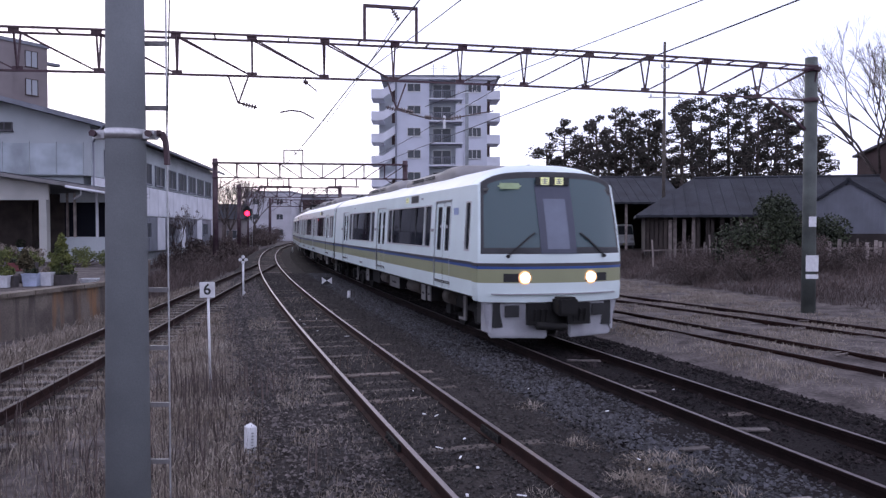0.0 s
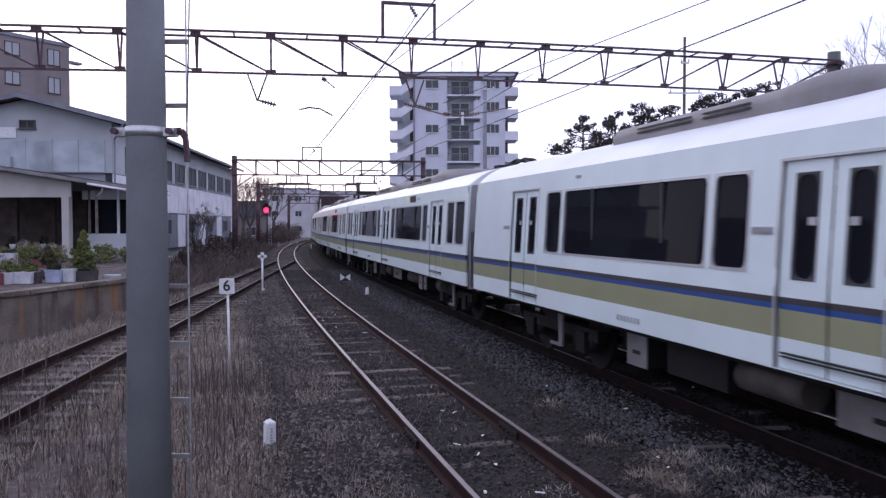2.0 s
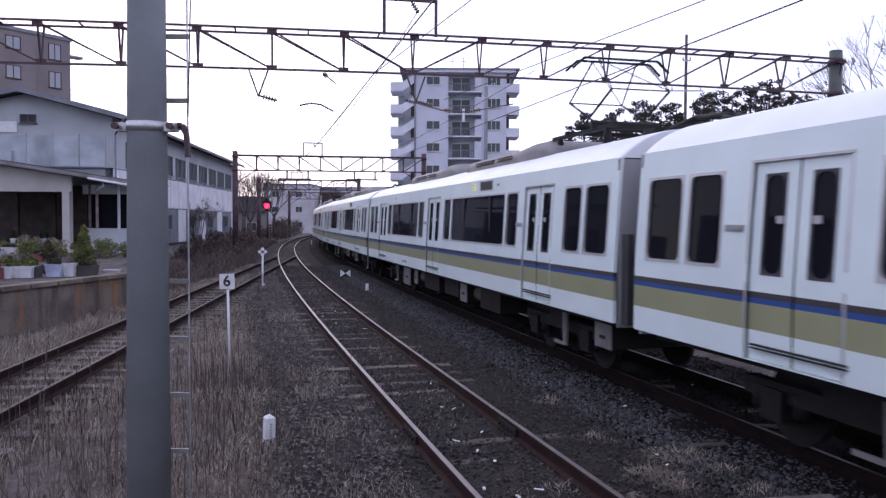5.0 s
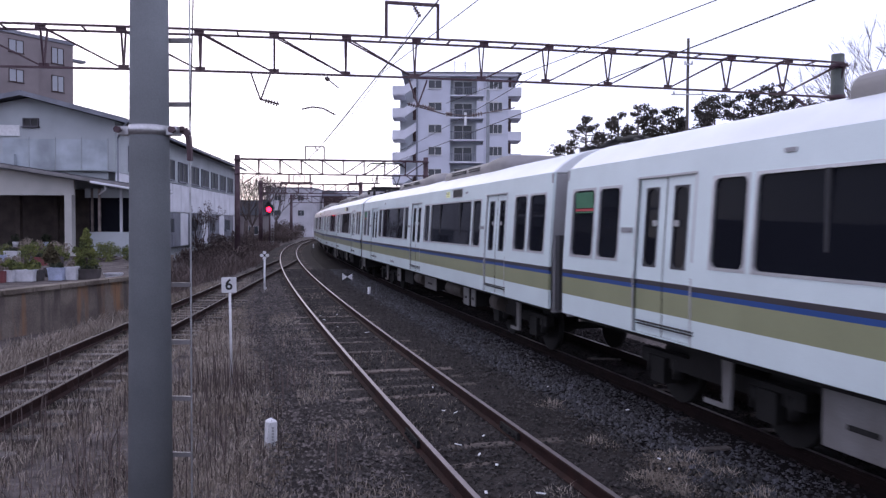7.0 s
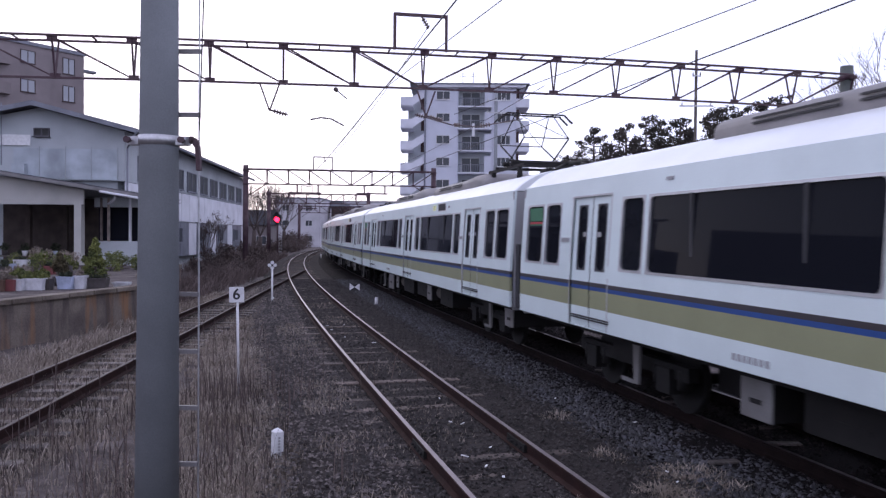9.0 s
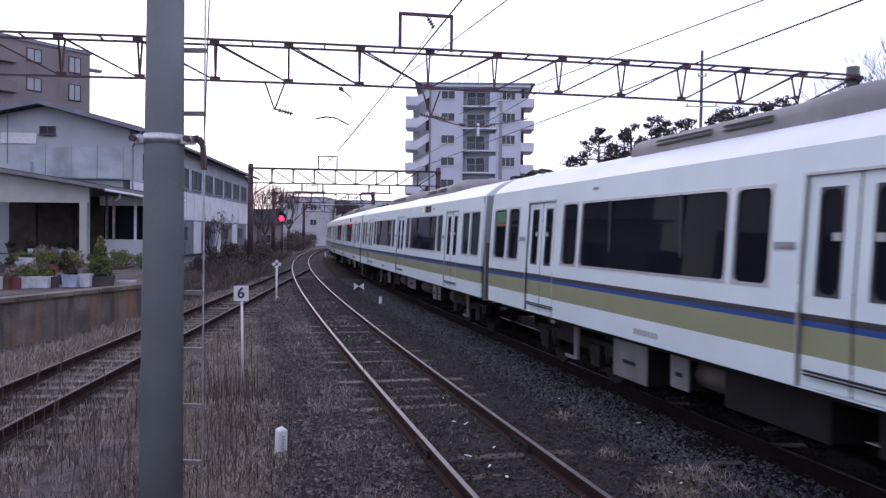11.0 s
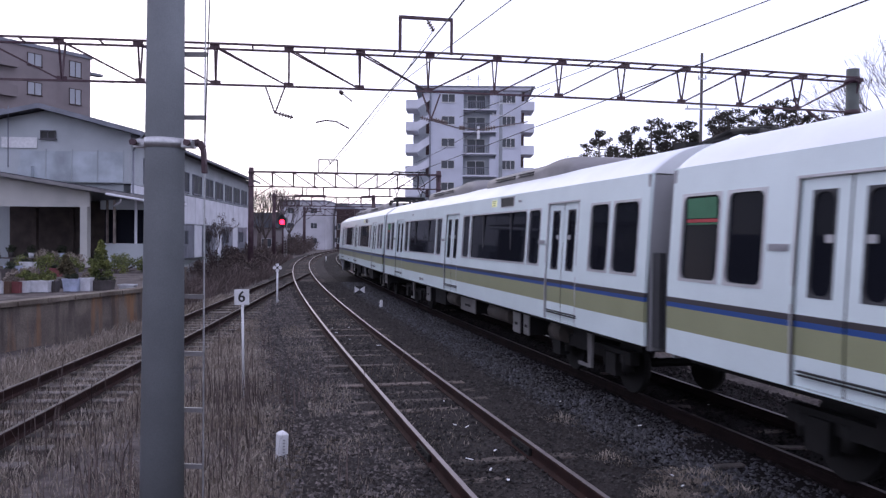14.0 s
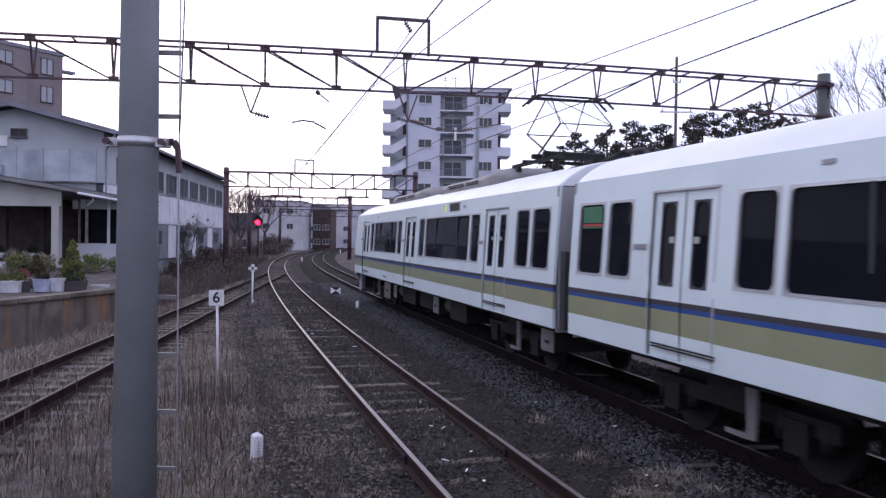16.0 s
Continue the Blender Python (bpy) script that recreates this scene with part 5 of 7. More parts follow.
    # centre gangway door in the screen
    def strip(x0, x1, z0, z1, n=8, lift=0.014):
        b2 = bmesh.new()
        cols = [x0, (x0 + x1) / 2, x1]
        grid = [[b2.verts.new((x, face_y(x / half_width(z), z) + lift, z)) for x in cols] for z in [z0 + (z1 - z0) * k / n for k in range(n + 1)]]
        back = [[b2.verts.new((v.co.x, v.co.y - 0.012, v.co.z)) for v in row] for row in grid]
        for a, b in zip(grid[:-1], grid[1:]):
            for k in range(2):
                b2.faces.new((a[k], a[k + 1], b[k + 1], b[k]))
        for g, h in ((0, 0), (2, 2)):
            for k in range(n):
                b2.faces.new((grid[k][g], grid[k + 1][g], back[k + 1][g], back[k][g]))
        return b2
    door = add("front_door", strip(-0.36, 0.36, 1.77, 1.86), M_BLUEGREY, "dark blue-grey centre door in the windscreen")
    for x0, x1, z0, z1 in ((-0.36, -0.22, 1.86, 2.86), (0.22, 0.36, 1.86, 2.86), (-0.36, 0.36, 2.80, 3.07)):
        part("door_stile", strip(x0, x1, z0, z1), M_BLUEGREY, door)
    part("door_pane", strip(-0.22, 0.22, 1.86, 2.80), M_DOORPANE, door, "pale blue-grey pane of the centre door")
    # lit headboard
    bm = bmesh.new()
    box(bm, -0.34, 0.34, face_y(0, 3.08) + 0.014, face_y(0, 3.08) + 0.05, 3.06, 3.21)
    add("headboard_panel", bm, M_BLACK)
    for x in (0.16, -0.13):
        bm = bmesh.new()
        y = face_y(0, 3.08) + 0.052
        box(bm, x - 0.085, x + 0.085, y, y + 0.006, 3.065, 3.205)
        add("headboard", bm, M_SIGN_Y if lit else M_GREYBODY, "lit pale yellow headboard panel")
        bm = bmesh.new()
        for k in range(3):
            box(bm, x - 0.055, x + 0.055, y + 0.007, y + 0.009, 3.085 + k * 0.036, 3.100 + k * 0.036)
        box(bm, x - 0.01, x + 0.01, y + 0.0075, y + 0.0095, 3.08, 3.19)
        add("headboard_mark", bm, M_GREYBODY)
    bm = bmesh.new()
    y = face_y(0.5, 3.02)
    box(bm, 0.62, 1.08, y + 0.02, y + 0.04, 2.98, 3.09)
    bmesh.ops.bevel(bm, geom=[e for e in bm.edges if abs(e.verts[0].co.y - e.verts[1].co.y) > 0.004], offset=0.04, segments=4, affect="EDGES")
    add("type_display", bm, M_SIGN_G if lit else M_GREYBODY, "dim green type display")
    # coupler
    bm = bmesh.new()
    box(bm, -0.13, 0.13, 0.2, 0.78, 0.70, 0.98)
    box(bm, -0.19, 0.19, 0.62, 0.86, 0.66, 1.0)
    bmesh.ops.bevel(bm, geom=bm.edges[:], offset=0.04, segments=2, affect="EDGES")
    rod(bm, (-0.10, 0.5, 0.42), (0.5, 0.56, 0.46), 0.07, None, 10)
    add("coupler", bm, M_UNDER)
    bm = bmesh.new()
    box(bm, -1.2, 1.2, -0.8, 0.15, 0.4, 0.86)
    add("front_underframe", bm, M_BLACK)
    # roof cap behind the screen and cab bulkhead
    bm = bmesh.new()
    box(bm, -1.3, 1.3, -1.7, -1.65, 1.15, 2.95)
    add("bulkhead", bm, M_INNER)
    bm = bmesh.new()
    box(bm, -1.2, 1.2, -0.25, 0.1, 1.15, 1.78)
    add("driver_desk", bm, M_GREYBODY)
    bm = bmesh.new()
    xs = half_width(2.5)
    box(bm, xs - 0.0, xs + 0.006, -1.62, -1.30, 2.52, 2.66)
    add("operator_logo", bm, M_LOGO, "small blue operator emblem")


M_DOORPANE = mat("door_pane_grey", (0.155, 0.175, 0.235), 0.25, scale=1.5, vary=0.15, bump=0.0)
M_SKIRT = mat("skirt_grey", (0.40, 0.40, 0.43), 0.6, scale=2, vary=0.25, bump=0.03)
M_BLUEGREY = mat("cab_blue_grey", (0.06, 0.066, 0.10), 0.5, scale=2, vary=0.1, bump=0.0)

CARS = []
for i in range(8):
    CARS.append(railway_car(
        i, "cab" if i == 0 else "pair", "cab" if i == 7 else ("blank" if i == 0 else "pair"), i in (2, 4, 7), i in (2, 3, 4, 5, 6),
        "motor" if i in (2, 4, 7) else "trail",
        "white leading train car with wraparound windscreen and lit headlamps" if i == 0 else
        "white last train car with beige band and raised pantograph" if i == 7 else
        "white train car with beige band and raised pantograph" if i in (2, 4) else "white train car with beige band and blue line"))


def front_at(t):
    """Arc length of the train's front on its track."""
    return 14.87 - 8.8216 * t - 0.0059 * t * t


def car_pose(i, t):
    s = front_at(t) + 20 * i + 10.0
    a, b = on_b(s + 6.8), on_b(s - 6.8)
    c, d = (a + b) / 2, (b - a).normalized()
    return pose(c.x, c.y, 0, 0, 0, math.degrees(math.atan2(-d.x, d.y)))


def motions():
    for i, car in enumerate(CARS):
        walk(car, [(t / 2, car_pose(i, t / 2)) for t in range(33)])




# ---- near things on the left ----
def concrete_pole():
    root = thing("concrete_pole", "tall grey tapered concrete pole with steel band and climbing rungs", "utility pole", pose(-2.272, 5.6, -0.3, 0, 0.2, 0))
    bm = bmesh.new()
    rod(bm, (0, 0, 0), (0, 0, 9.5), 0.158, 0.094, 40)
    part("shaft", bm, M_CONCRETE, root)
    bm = bmesh.new()
    rod(bm, (0, 0, 3.185), (0, 0, 3.255), 0.143, 0.143, 40)
    for s in (-1, 1):
        box(bm, s * 0.137, s * 0.137 + s * 0.08, -0.045, 0.045, 3.190, 3.250)
    part("clamp_band", bm, M_ZINC, root)
    for s in (-1, 1):
        bm = bmesh.new()
        rod(bm, (s * 0.195, -0.10, 3.220), (s * 0.195, 0.10, 3.220), 0.014, None, 8)
        rod(bm, (s * 0.195, -0.105, 3.220), (s * 0.195, -0.08, 3.220), 0.026, None, 6)
        part("bolt", bm, M_GANTRY, root)
    bm = bmesh.new()
    pts = [(0.20, 0.02, 3.230), (0.245, 0.02, 3.235), (0.275, 0.02, 3.190), (0.285, 0.02, 3.080), (0.287, 0.02, 3.010)]
    for p, q in zip(pts[:-1], pts[1:]):
        bar(bm, p, q, 0.03, 0.045)
    part("hook_bracket", bm, M_GANTRY, root)
    for z in (0.86, 1.275, 1.69, 2.11, 3.42, 3.88, 4.34, 4.80):
        b2 = bmesh.new()
        bar(b2, (0.10, 0.06, z), (0.28, 0.06, z), 0.025, 0.032)
        part("rung", b2, M_ACGREY, root)
    bm = bmesh.new()
    rod(bm, (0.285, 0.06, 0.0), (0.262, 0.06, 6.0), 0.007, None, 6)
    part("ladder_rail", bm, M_ZINC, root)
    bm = bmesh.new()
    rod(bm, (0.285, 0.03, 3.3), (0.36, -0.02, 5.6), 0.005, None, 5)
    part("tie_wire", bm, M_WIRE, root)


def six_sign():
    root = thing("track_sign", "small white square sign with black figure 6 on a thin post", "sign", pose(-3.61, 12.1, -0.32, 0, -1.0, 4))
    bm = bmesh.new()
    rod(bm, (0, 0, 0), (0, 0, 1.72), 0.02, None, 10)
    part("post", bm, M_WHITEPAINT, root)
    bm = bmesh.new()
    box(bm, -0.115, 0.115, -0.055, -0.035, 1.50, 1.74)
    bmesh.ops.bevel(bm, geom=bm.edges[:], offset=0.006, segments=2, affect="EDGES")
    part("plate", bm, M_WHITEPAINT, root, "white enamel plate")
    cu = bpy.data.curves.new("six", "FONT")
    cu.body, cu.size, cu.align_x, cu.align_y, cu.extrude = "6", 0.235, "CENTER", "CENTER", 0.002
    cu.offset = 0.004
    cu.materials.append(M_BLACK)
    t = new("number", cu)
    t.parent = root
    t.matrix_basis = pose(0, -0.059, 1.622, 90, 0, 0)
    bm = bmesh.new()
    box(bm, -0.03, 0.03, -0.036, 0.03, 1.56, 1.60)
    part("plate_clip", bm, M_ZINC, root)


def marker_post():
    root = thing("marker_post", "short white square concrete marker post in dry grass", "marker post", pose(-2.17, 8.75, -0.32, 0, 1, 32))
    bm = bmesh.new()
    box(bm, -0.058, 0.058, -0.058, 0.058, 0, 0.35)
    bmesh.ops.bevel(bm, geom=bm.edges[:], offset=0.012, segments=1, affect="EDGES")
    part("post", bm, M_WHITEPAINT, root)
    bm = bmesh.new()
    v = [bm.verts.new(p) for p in ((-0.05, -0.05, 0.349), (0.05, -0.05, 0.349), (0.05, 0.05, 0.349), (-0.05, 0.05, 0.349), (0, 0, 0.385))]
    for q in ((0, 1, 4), (1, 2, 4), (2, 3, 4), (3, 0, 4), (3, 2, 1, 0)):
        bm.faces.new([v[k] for k in q])
    part("cap", bm, M_WHITEPAINT, root)
    bm = bmesh.new()
    for k in range(6):
        box(bm, -0.012, 0.012, -0.069, -0.065, 0.10 + k * 0.034, 0.118 + k * 0.034)
    part("lettering", bm, M_GREYBODY, root, "small illegible grey lettering")


def limit_post():
    root = thing("clearance_marker", "thin white clearance post with four-dot diamond head", "marker post", pose(-7.15, 28.0, -0.32))
    bm = bmesh.new()
    rod(bm, (0, 0, 0), (0, 0, 1.32), 0.035, None, 8)
    part("post", bm, M_WHITEPAINT, root)
    for x, z in ((0, 1.53), (0, 1.33), (-0.1, 1.43), (0.1, 1.43)):
        bm = bmesh.new()
        rod(bm, (x, -0.03, z), (x, 0.01, z), 0.062, None, 12)
        part("dot", bm, M_WHITEPAINT, root)
    bm = bmesh.new()
    box(bm, -0.06, 0.06, 0.012, 0.028, 1.25, 1.60)
    part("head_plate", bm, M_BLACK, root)
    bm = bmesh.new()
    box(bm, -0.02, 0.08, -0.05, -0.03, 0.22, 0.29)
    part("foot_plate", bm, M_WHITEPAINT, root)


def bow_tie_sign():
    root = thing("speed_marker", "low black and white bow-tie marker between the tracks", "sign", pose(-4.9, 33.0, -0.22))
    bm = bmesh.new()
    box(bm, -0.23, 0.23, 0.0, 0.02, 0.08, 0.40)
    part("board", bm, M_BLACK, root)
    for s in (-1, 1):
        bm = bmesh.new()
        v = [bm.verts.new(p) for p in ((0, -0.005, 0.24), (s * 0.215, -0.005, 0.39), (s * 0.215, -0.005, 0.09))]
        bm.faces.new(v)
        r = bmesh.ops.extrude_face_region(bm, geom=bm.faces[:])
        for e in r["geom"]:
            if isinstance(e, bmesh.types.BMVert):
                e.co.y += 0.004
        part("white_wedge", bm, M_WHITEPAINT, root)
    bm = bmesh.new()
    for s in (-0.15, 0.15):
        box(bm, s - 0.02, s + 0.02, 0.0, 0.03, -0.05, 0.08)
    part("foot", bm, M_BLACK, root)


def peg(x, y, h, label):
    root = thing("white_stake", label, "stake", pose(x, y, -0.28), group="white track stakes")
    bm = bmesh.new()
    rod(bm, (0, 0, 0), (0, 0, h), 0.06, 0.055, 8)
    part("post", bm, M_WHITEPAINT, root)
    bm = bmesh.new()
    rod(bm, (0, 0, h), (0, 0, h + 0.03), 0.062, 0.04, 8)
    part("cap", bm, M_WHITEPAINT, root)


def red_signal():
    root = thing("railway_signal", "black colour-light signal showing red on a mast", "signal", pose(-19.7, 79.0, -0.3, 0, 0, 0))
    bm = bmesh.new()
    rod(bm, (0, 0.2, 0), (0, 0.2, 5.2), 0.09, None, 10)
    part("mast", bm, M_GANTRY, root)
    bm = bmesh.new()
    box(bm, -0.42, 0.42, -0.05, 0.05, 3.45, 4.75)
    bmesh.ops.bevel(bm, geom=[e for e in bm.edges if abs(e.verts[0].co.y - e.verts[1].co.y) > 0.05], offset=0.3, segments=5, affect="EDGES")
    part("backboard", bm, M_BLACK, root)
    for z, m in ((3.98, M_RED), (4.45, M_BLACK)):
        bm = bmesh.new()
        # oversized radius: the red lamp's bloom is put into the lens size
        rod(bm, (0, -0.10, z), (0, -0.05, z), 0.26, None, 16)
        part("lens", bm, m, root, "red lit lens" if m is M_RED else "")
        bm = bmesh.new()
        for k in range(9):
            a, b = math.pi * k / 9, math.pi * (k + 1) / 9
            p = [(0.29 * math.cos(q), y, z + 0.29 * math.sin(q)) for q, y in ((a, -0.05), (b, -0.05), (b, -0.35), (a, -0.35))]
            bm.faces.new([bm.verts.new(c) for c in p])
        part("hood", bm, M_BLACK, root)
    bm = bmesh.new()
    for k in range(12):
        box(bm, 0.12, 0.42, 0.28, 0.30, 0.4 + k * 0.3, 0.43 + k * 0.3)
    box(bm, 0.12, 0.14, 0.28, 0.30, 0.2, 4.0)
    box(bm, 0.40, 0.42, 0.28, 0.30, 0.2, 4.0)
    part("ladder", bm, M_ZINC, root)


concrete_pole()
six_sign()
marker_post()
limit_post()
bow_tie_sign()
peg(-3.25, 27.0, 0.33, "short white wooden stake on the ballast")
peg(-15.0, 78.0, 0.5, "small far white stake between the curving tracks")
peg(-16.9, 118.0, 0.7, "distant white stake beside the curve")
red_signal()


# ---- leaves and trees ----
def leaf_cloud(name, centres, count, size, material, parent, seed, flat=1.0):
    """Many small leaf quads round clump centres (x, y, z, r)."""
    rng = np.random.default_rng(seed)
    c = np.array(centres)
    pick = rng.integers(0, len(c), count)
    d = rng.normal(size=(count, 3))
    d /= np.linalg.norm(d, axis=1)[:, None]
    rad = rng.random(count) ** 0.45
    p = c[pick, :3] + d * (c[pick, 3] * rad)[:, None] * (1, 1, flat)
    a = rng.normal(size=(count, 3))
    a /= np.linalg.norm(a, axis=1)[:, None]
    b = np.cross(a, rng.normal(size=(count, 3)))
    b /= np.linalg.norm(b, axis=1)[:, None] + 1e-9
    s = size * rng.uniform(0.5, 1.4, count)[:, None]
    quad = np.stack([p - a * s - b * s * .5, p + a * s - b * s * .5, p + a * s * .7 + b * s * .6, p - a * s * .7 + b * s * .6], 1)
    me = bpy.data.meshes.new(name)
    me.from_pydata(quad.reshape(-1, 3).tolist(), [], np.arange(count * 4).reshape(-1, 4).tolist())
    me.materials.append(material)
    ob = new(name, me)
    ob.parent = parent
    return ob


def limb(bm, p, d, length, r, depth, rnd, tips, spread=0.5):
    """A branching limb; tips collects the twig ends."""
    q = p + d * length
    rod(bm, p, q, r, r * 0.66, 6 if r > 0.03 else 4)
    if depth == 0:
        tips.append(q)
        return
    for _ in range(rnd.choice((2, 3)) if depth > 1 else 3):
        n = (d + Vector((rnd.uniform(-1, 1), rnd.uniform(-1, 1), rnd.uniform(-0.45, 0.75))) * spread).normalized()
        limb(bm, q, n, length * rnd.uniform(0.62, 0.85), r * 0.62, depth - 1, rnd, tips, spread)


def pine(x, y, base, h, wide, seed):
    rnd = random.Random(seed)
    root = thing("pine_tree", "tall dark ragged pine with open crown behind the sheds", "tree", pose(x, y, base), group="pines behind the sheds")
    bm = bmesh.new()
    lean = rnd.uniform(-0.4, 0.4)
    mid, top = Vector((lean * 0.5, 0, h * 0.5)), Vector((lean, 0, h))
    rod(bm, (0, 0, -0.4), mid, 0.22, 0.15, 8)
    rod(bm, mid, top, 0.15, 0.04, 8)
    part("trunk", bm, M_BARK, root)
    bm = bmesh.new()
    clumps = []
    n = int(h * 6.0)
    for i in range(n):
        f = 0.12 + 0.88 * (i + rnd.random() * .8) / n
        reach = wide * (1 - f) ** 0.36 * rnd.uniform(0.25, 1.1) + 0.25
        a = rnd.uniform(0, 6.28)
        p = Vector((lean * f, 0, h * f))
        q = p + Vector((math.cos(a) * reach, math.sin(a) * reach, rnd.uniform(-0.1, 0.5)))
        rod(bm, p, q, 0.05, 0.02, 5)
        for k in range(rnd.choice((1, 2, 3))):
            c = p.lerp(q, rnd.uniform(0.45, 1.05))
            clumps.append((c.x, c.y, c.z + rnd.uniform(-.1, .25), rnd.uniform(0.28, 0.62)))
    clumps.append((lean, 0, h, 0.4))
    part("branch", bm, M_BARK, root)
    leaf_cloud("crown", clumps, int(len(clumps) * 46), 0.075, M_PINE, root, seed, 0.6)


def bare_tree(x, y, base, h, seed):
    rnd = random.Random(seed)
    root = thing("bare_tree", "large leafless tree with fine twigs against the sky", "tree", pose(x, y, base), group="bare trees")
    bm = bmesh.new()
    fork = Vector((0.1, 0, h * 0.34))
    rod(bm, (0, 0, -0.4), fork, 0.34, 0.24, 10)
    part("trunk", bm, M_BARK, root)
    bm = bmesh.new()
    tips = []
    for k in range(6):
        a = k * 1.05 + rnd.uniform(-.3, .3)
        limb(bm, fork, Vector((math.cos(a) * 0.6, math.sin(a) * 0.6, rnd.uniform(0.7, 1.2))).normalized(), h * 0.205, 0.085, 6 if h > 11 else 5, rnd, tips, 0.42)
    part("crown", bm, M_BARK, root, "bare crown of fine twigs")


def shrub(name, x, y, z, rx, ry, rz, count, size, material, label, seed, category="shrub"):
    root = thing(name, label, category, pose(x, y, z))
    rnd = random.Random(seed)
    bm = bmesh.new()
    cl = []
    for _ in range(16):
        a, q = rnd.uniform(0, 6.28), math.sqrt(rnd.random())
        c = Vector((math.cos(a) * rx * q, math.sin(a) * ry * q, rz * rnd.uniform(0.25, 1.0) * (1.15 - 0.5 * q)))
        rod(bm, (c.x * .2, c.y * .2, 0), c, 0.03, 0.01, 5)
        cl.append((*c, min(rx, rz) * rnd.uniform(0.25, 0.42)))
    tagged(part("branchwork", bm, M_BARK, root), kind="stuff")
    leaf_cloud("foliage", cl, count, size, material, root, seed)


rt = random.Random(5)
for i, (px, top) in enumerate(((968, 262), (1000, 222), (1028, 246), (1062, 215), (1090, 198), (1118, 205), (1142, 200), (1162, 220), (1205, 190), (1228, 180), (1255, 185),
                               (1290, 170), (1312, 158), (1338, 185), (1366, 200), (1395, 188), (1418, 215), (1440, 245))):
    y = 64 + rt.uniform(-5, 7)
    x = (px - 784) / 1386 * y
    h = 2.26 + (403 - top) / 1386 * y - 0.75
    pine(x, y, 0.75, h, 2.5 + rt.uniform(-.4, .9), 40 + i)
for i, (x, y, h) in enumerate(((10.6, 72, 7.6), (13.4, 74, 9.2), (15.4, 73, 9.8), (17.6, 75, 10.2), (19.2, 72, 8.6), (22.4, 76, 8.2), (26.0, 75, 8.4), (29.4, 76, 9.0), (32.5, 74, 7.5))):
    pine(x, y, 0.75, h, 2.9, 140 + i)
bare_tree(23.3, 42.0, 0.7, 12.0, 7)
bare_tree(26.6, 45.0, 0.7, 12.5, 9)
shrub("evergreen_bush", 13.6, 31.5, 0.4, 2.3, 1.5, 2.7, 14000, 0.05, M_SHRUB, "dense dark evergreen bush in front of the shed", 3, "bush")
shrub("evergreen_bush", 16.3, 33.0, 0.6, 1.8, 1.2, 1.2, 5000, 0.05, M_BRUSH, "low brown bush beside the corrugated shed", 4, "bush")


def twig_shrub(x, y, z, h, seed):
    """A sparse shrub of bare upright twigs with a few dark dead leaves."""
    rnd = random.Random(seed)
    root = thing("bare_shrub", "tall sparse dark shrub of bare twigs against the long house", "shrub", pose(x, y, z))
    bm = bmesh.new()
    tips = []
    for k in range(11):
        a = rnd.uniform(0, 6.28)
        d = Vector((math.cos(a) * 0.35, math.sin(a) * 0.35, 1)).normalized()
        limb(bm, Vector((math.cos(a) * .2, math.sin(a) * .2, 0)), d, h * rnd.uniform(0.24, 0.34), 0.028, 4, rnd, tips, 0.42)
    tagged(part("branchwork", bm, M_BARK, root), kind="stuff")
    leaf_cloud("foliage", [(*p, 0.16) for p in tips[::3]], 2600, 0.03, M_BRUSH, root, seed)


twig_shrub(-19.3, 57.5, -0.2, 3.9, 5)
shrub("evergreen_bush", 17.6, 60.0, 0.7, 1.6, 1.6, 4.6, 7000, 0.07, M_PINE, "tall dark evergreen bush between the shed roofs", 15, "bush")
for i, (bx, by, bh) in enumerate(((9.9, 30.5, 1.0), (11.4, 29.0, 1.25), (12.9, 27.6, 1.2), (14.2, 26.3, 0.9), (15.4, 26.6, 0.75), (16.4, 25.6, 0.8), (17.6, 25.2, 1.1), (10.4, 33.5, 1.1), (12.2, 31.0, 1.5), (14.2, 29.6, 1.1))):
    shrub("brown_thicket", bx, by, ground_z(bx, by) - 0.05, 1.1, 0.9, bh, 5200, 0.021, M_BRUSH, "low brown leafless thicket on the bank", 60 + i)
shrub("brown_thicket", -17.2, 56.0, -0.3, 2.2, 3.0, 1.5, 7000, 0.05, M_BRUSH, "brown leafless thicket beside the line", 6)
shrub("brown_thicket", -14.8, 46.0, -0.3, 1.6, 3.0, 1.2, 7000, 0.05, M_BRUSH, "brown leafless thicket beside the siding", 8)


def thuja(x, y, z, h, seed, leaves=None):
    root = thing("potted_conifer", "small cone-shaped olive conifer in a dark pot" if leaves else "small cone-shaped yellow-green conifer in a dark pot", "plant", pose(x, y, z))
    bm = bmesh.new()
    rod(bm, (0, 0, 0), (0, 0, 0.26), 0.15, 0.19, 14)
    rod(bm, (0, 0, 0.23), (0, 0, 0.28), 0.205, 0.205, 14)
    part("pot", bm, M_POTD, root)
    bm = bmesh.new()
    rod(bm, (0, 0, 0.2), (0, 0, h * 0.8), 0.03, 0.01, 6)
    part("stem", bm, M_BARK, root)
    rnd = random.Random(seed)
    cl = []
    for k in range(46):
        f = rnd.random() ** 1.3
        r = 0.30 * (1 - f) ** 0.8 * h / 1.2
        a = rnd.uniform(0, 6.28)
        cl.append((r * math.cos(a) * .7, r * math.sin(a) * .7, 0.30 + f * (h - 0.35), 0.06 + 0.12 * (1 - f)))
    leaf_cloud("foliage", cl, 3400, 0.026, leaves or M_THUJA, root, seed)


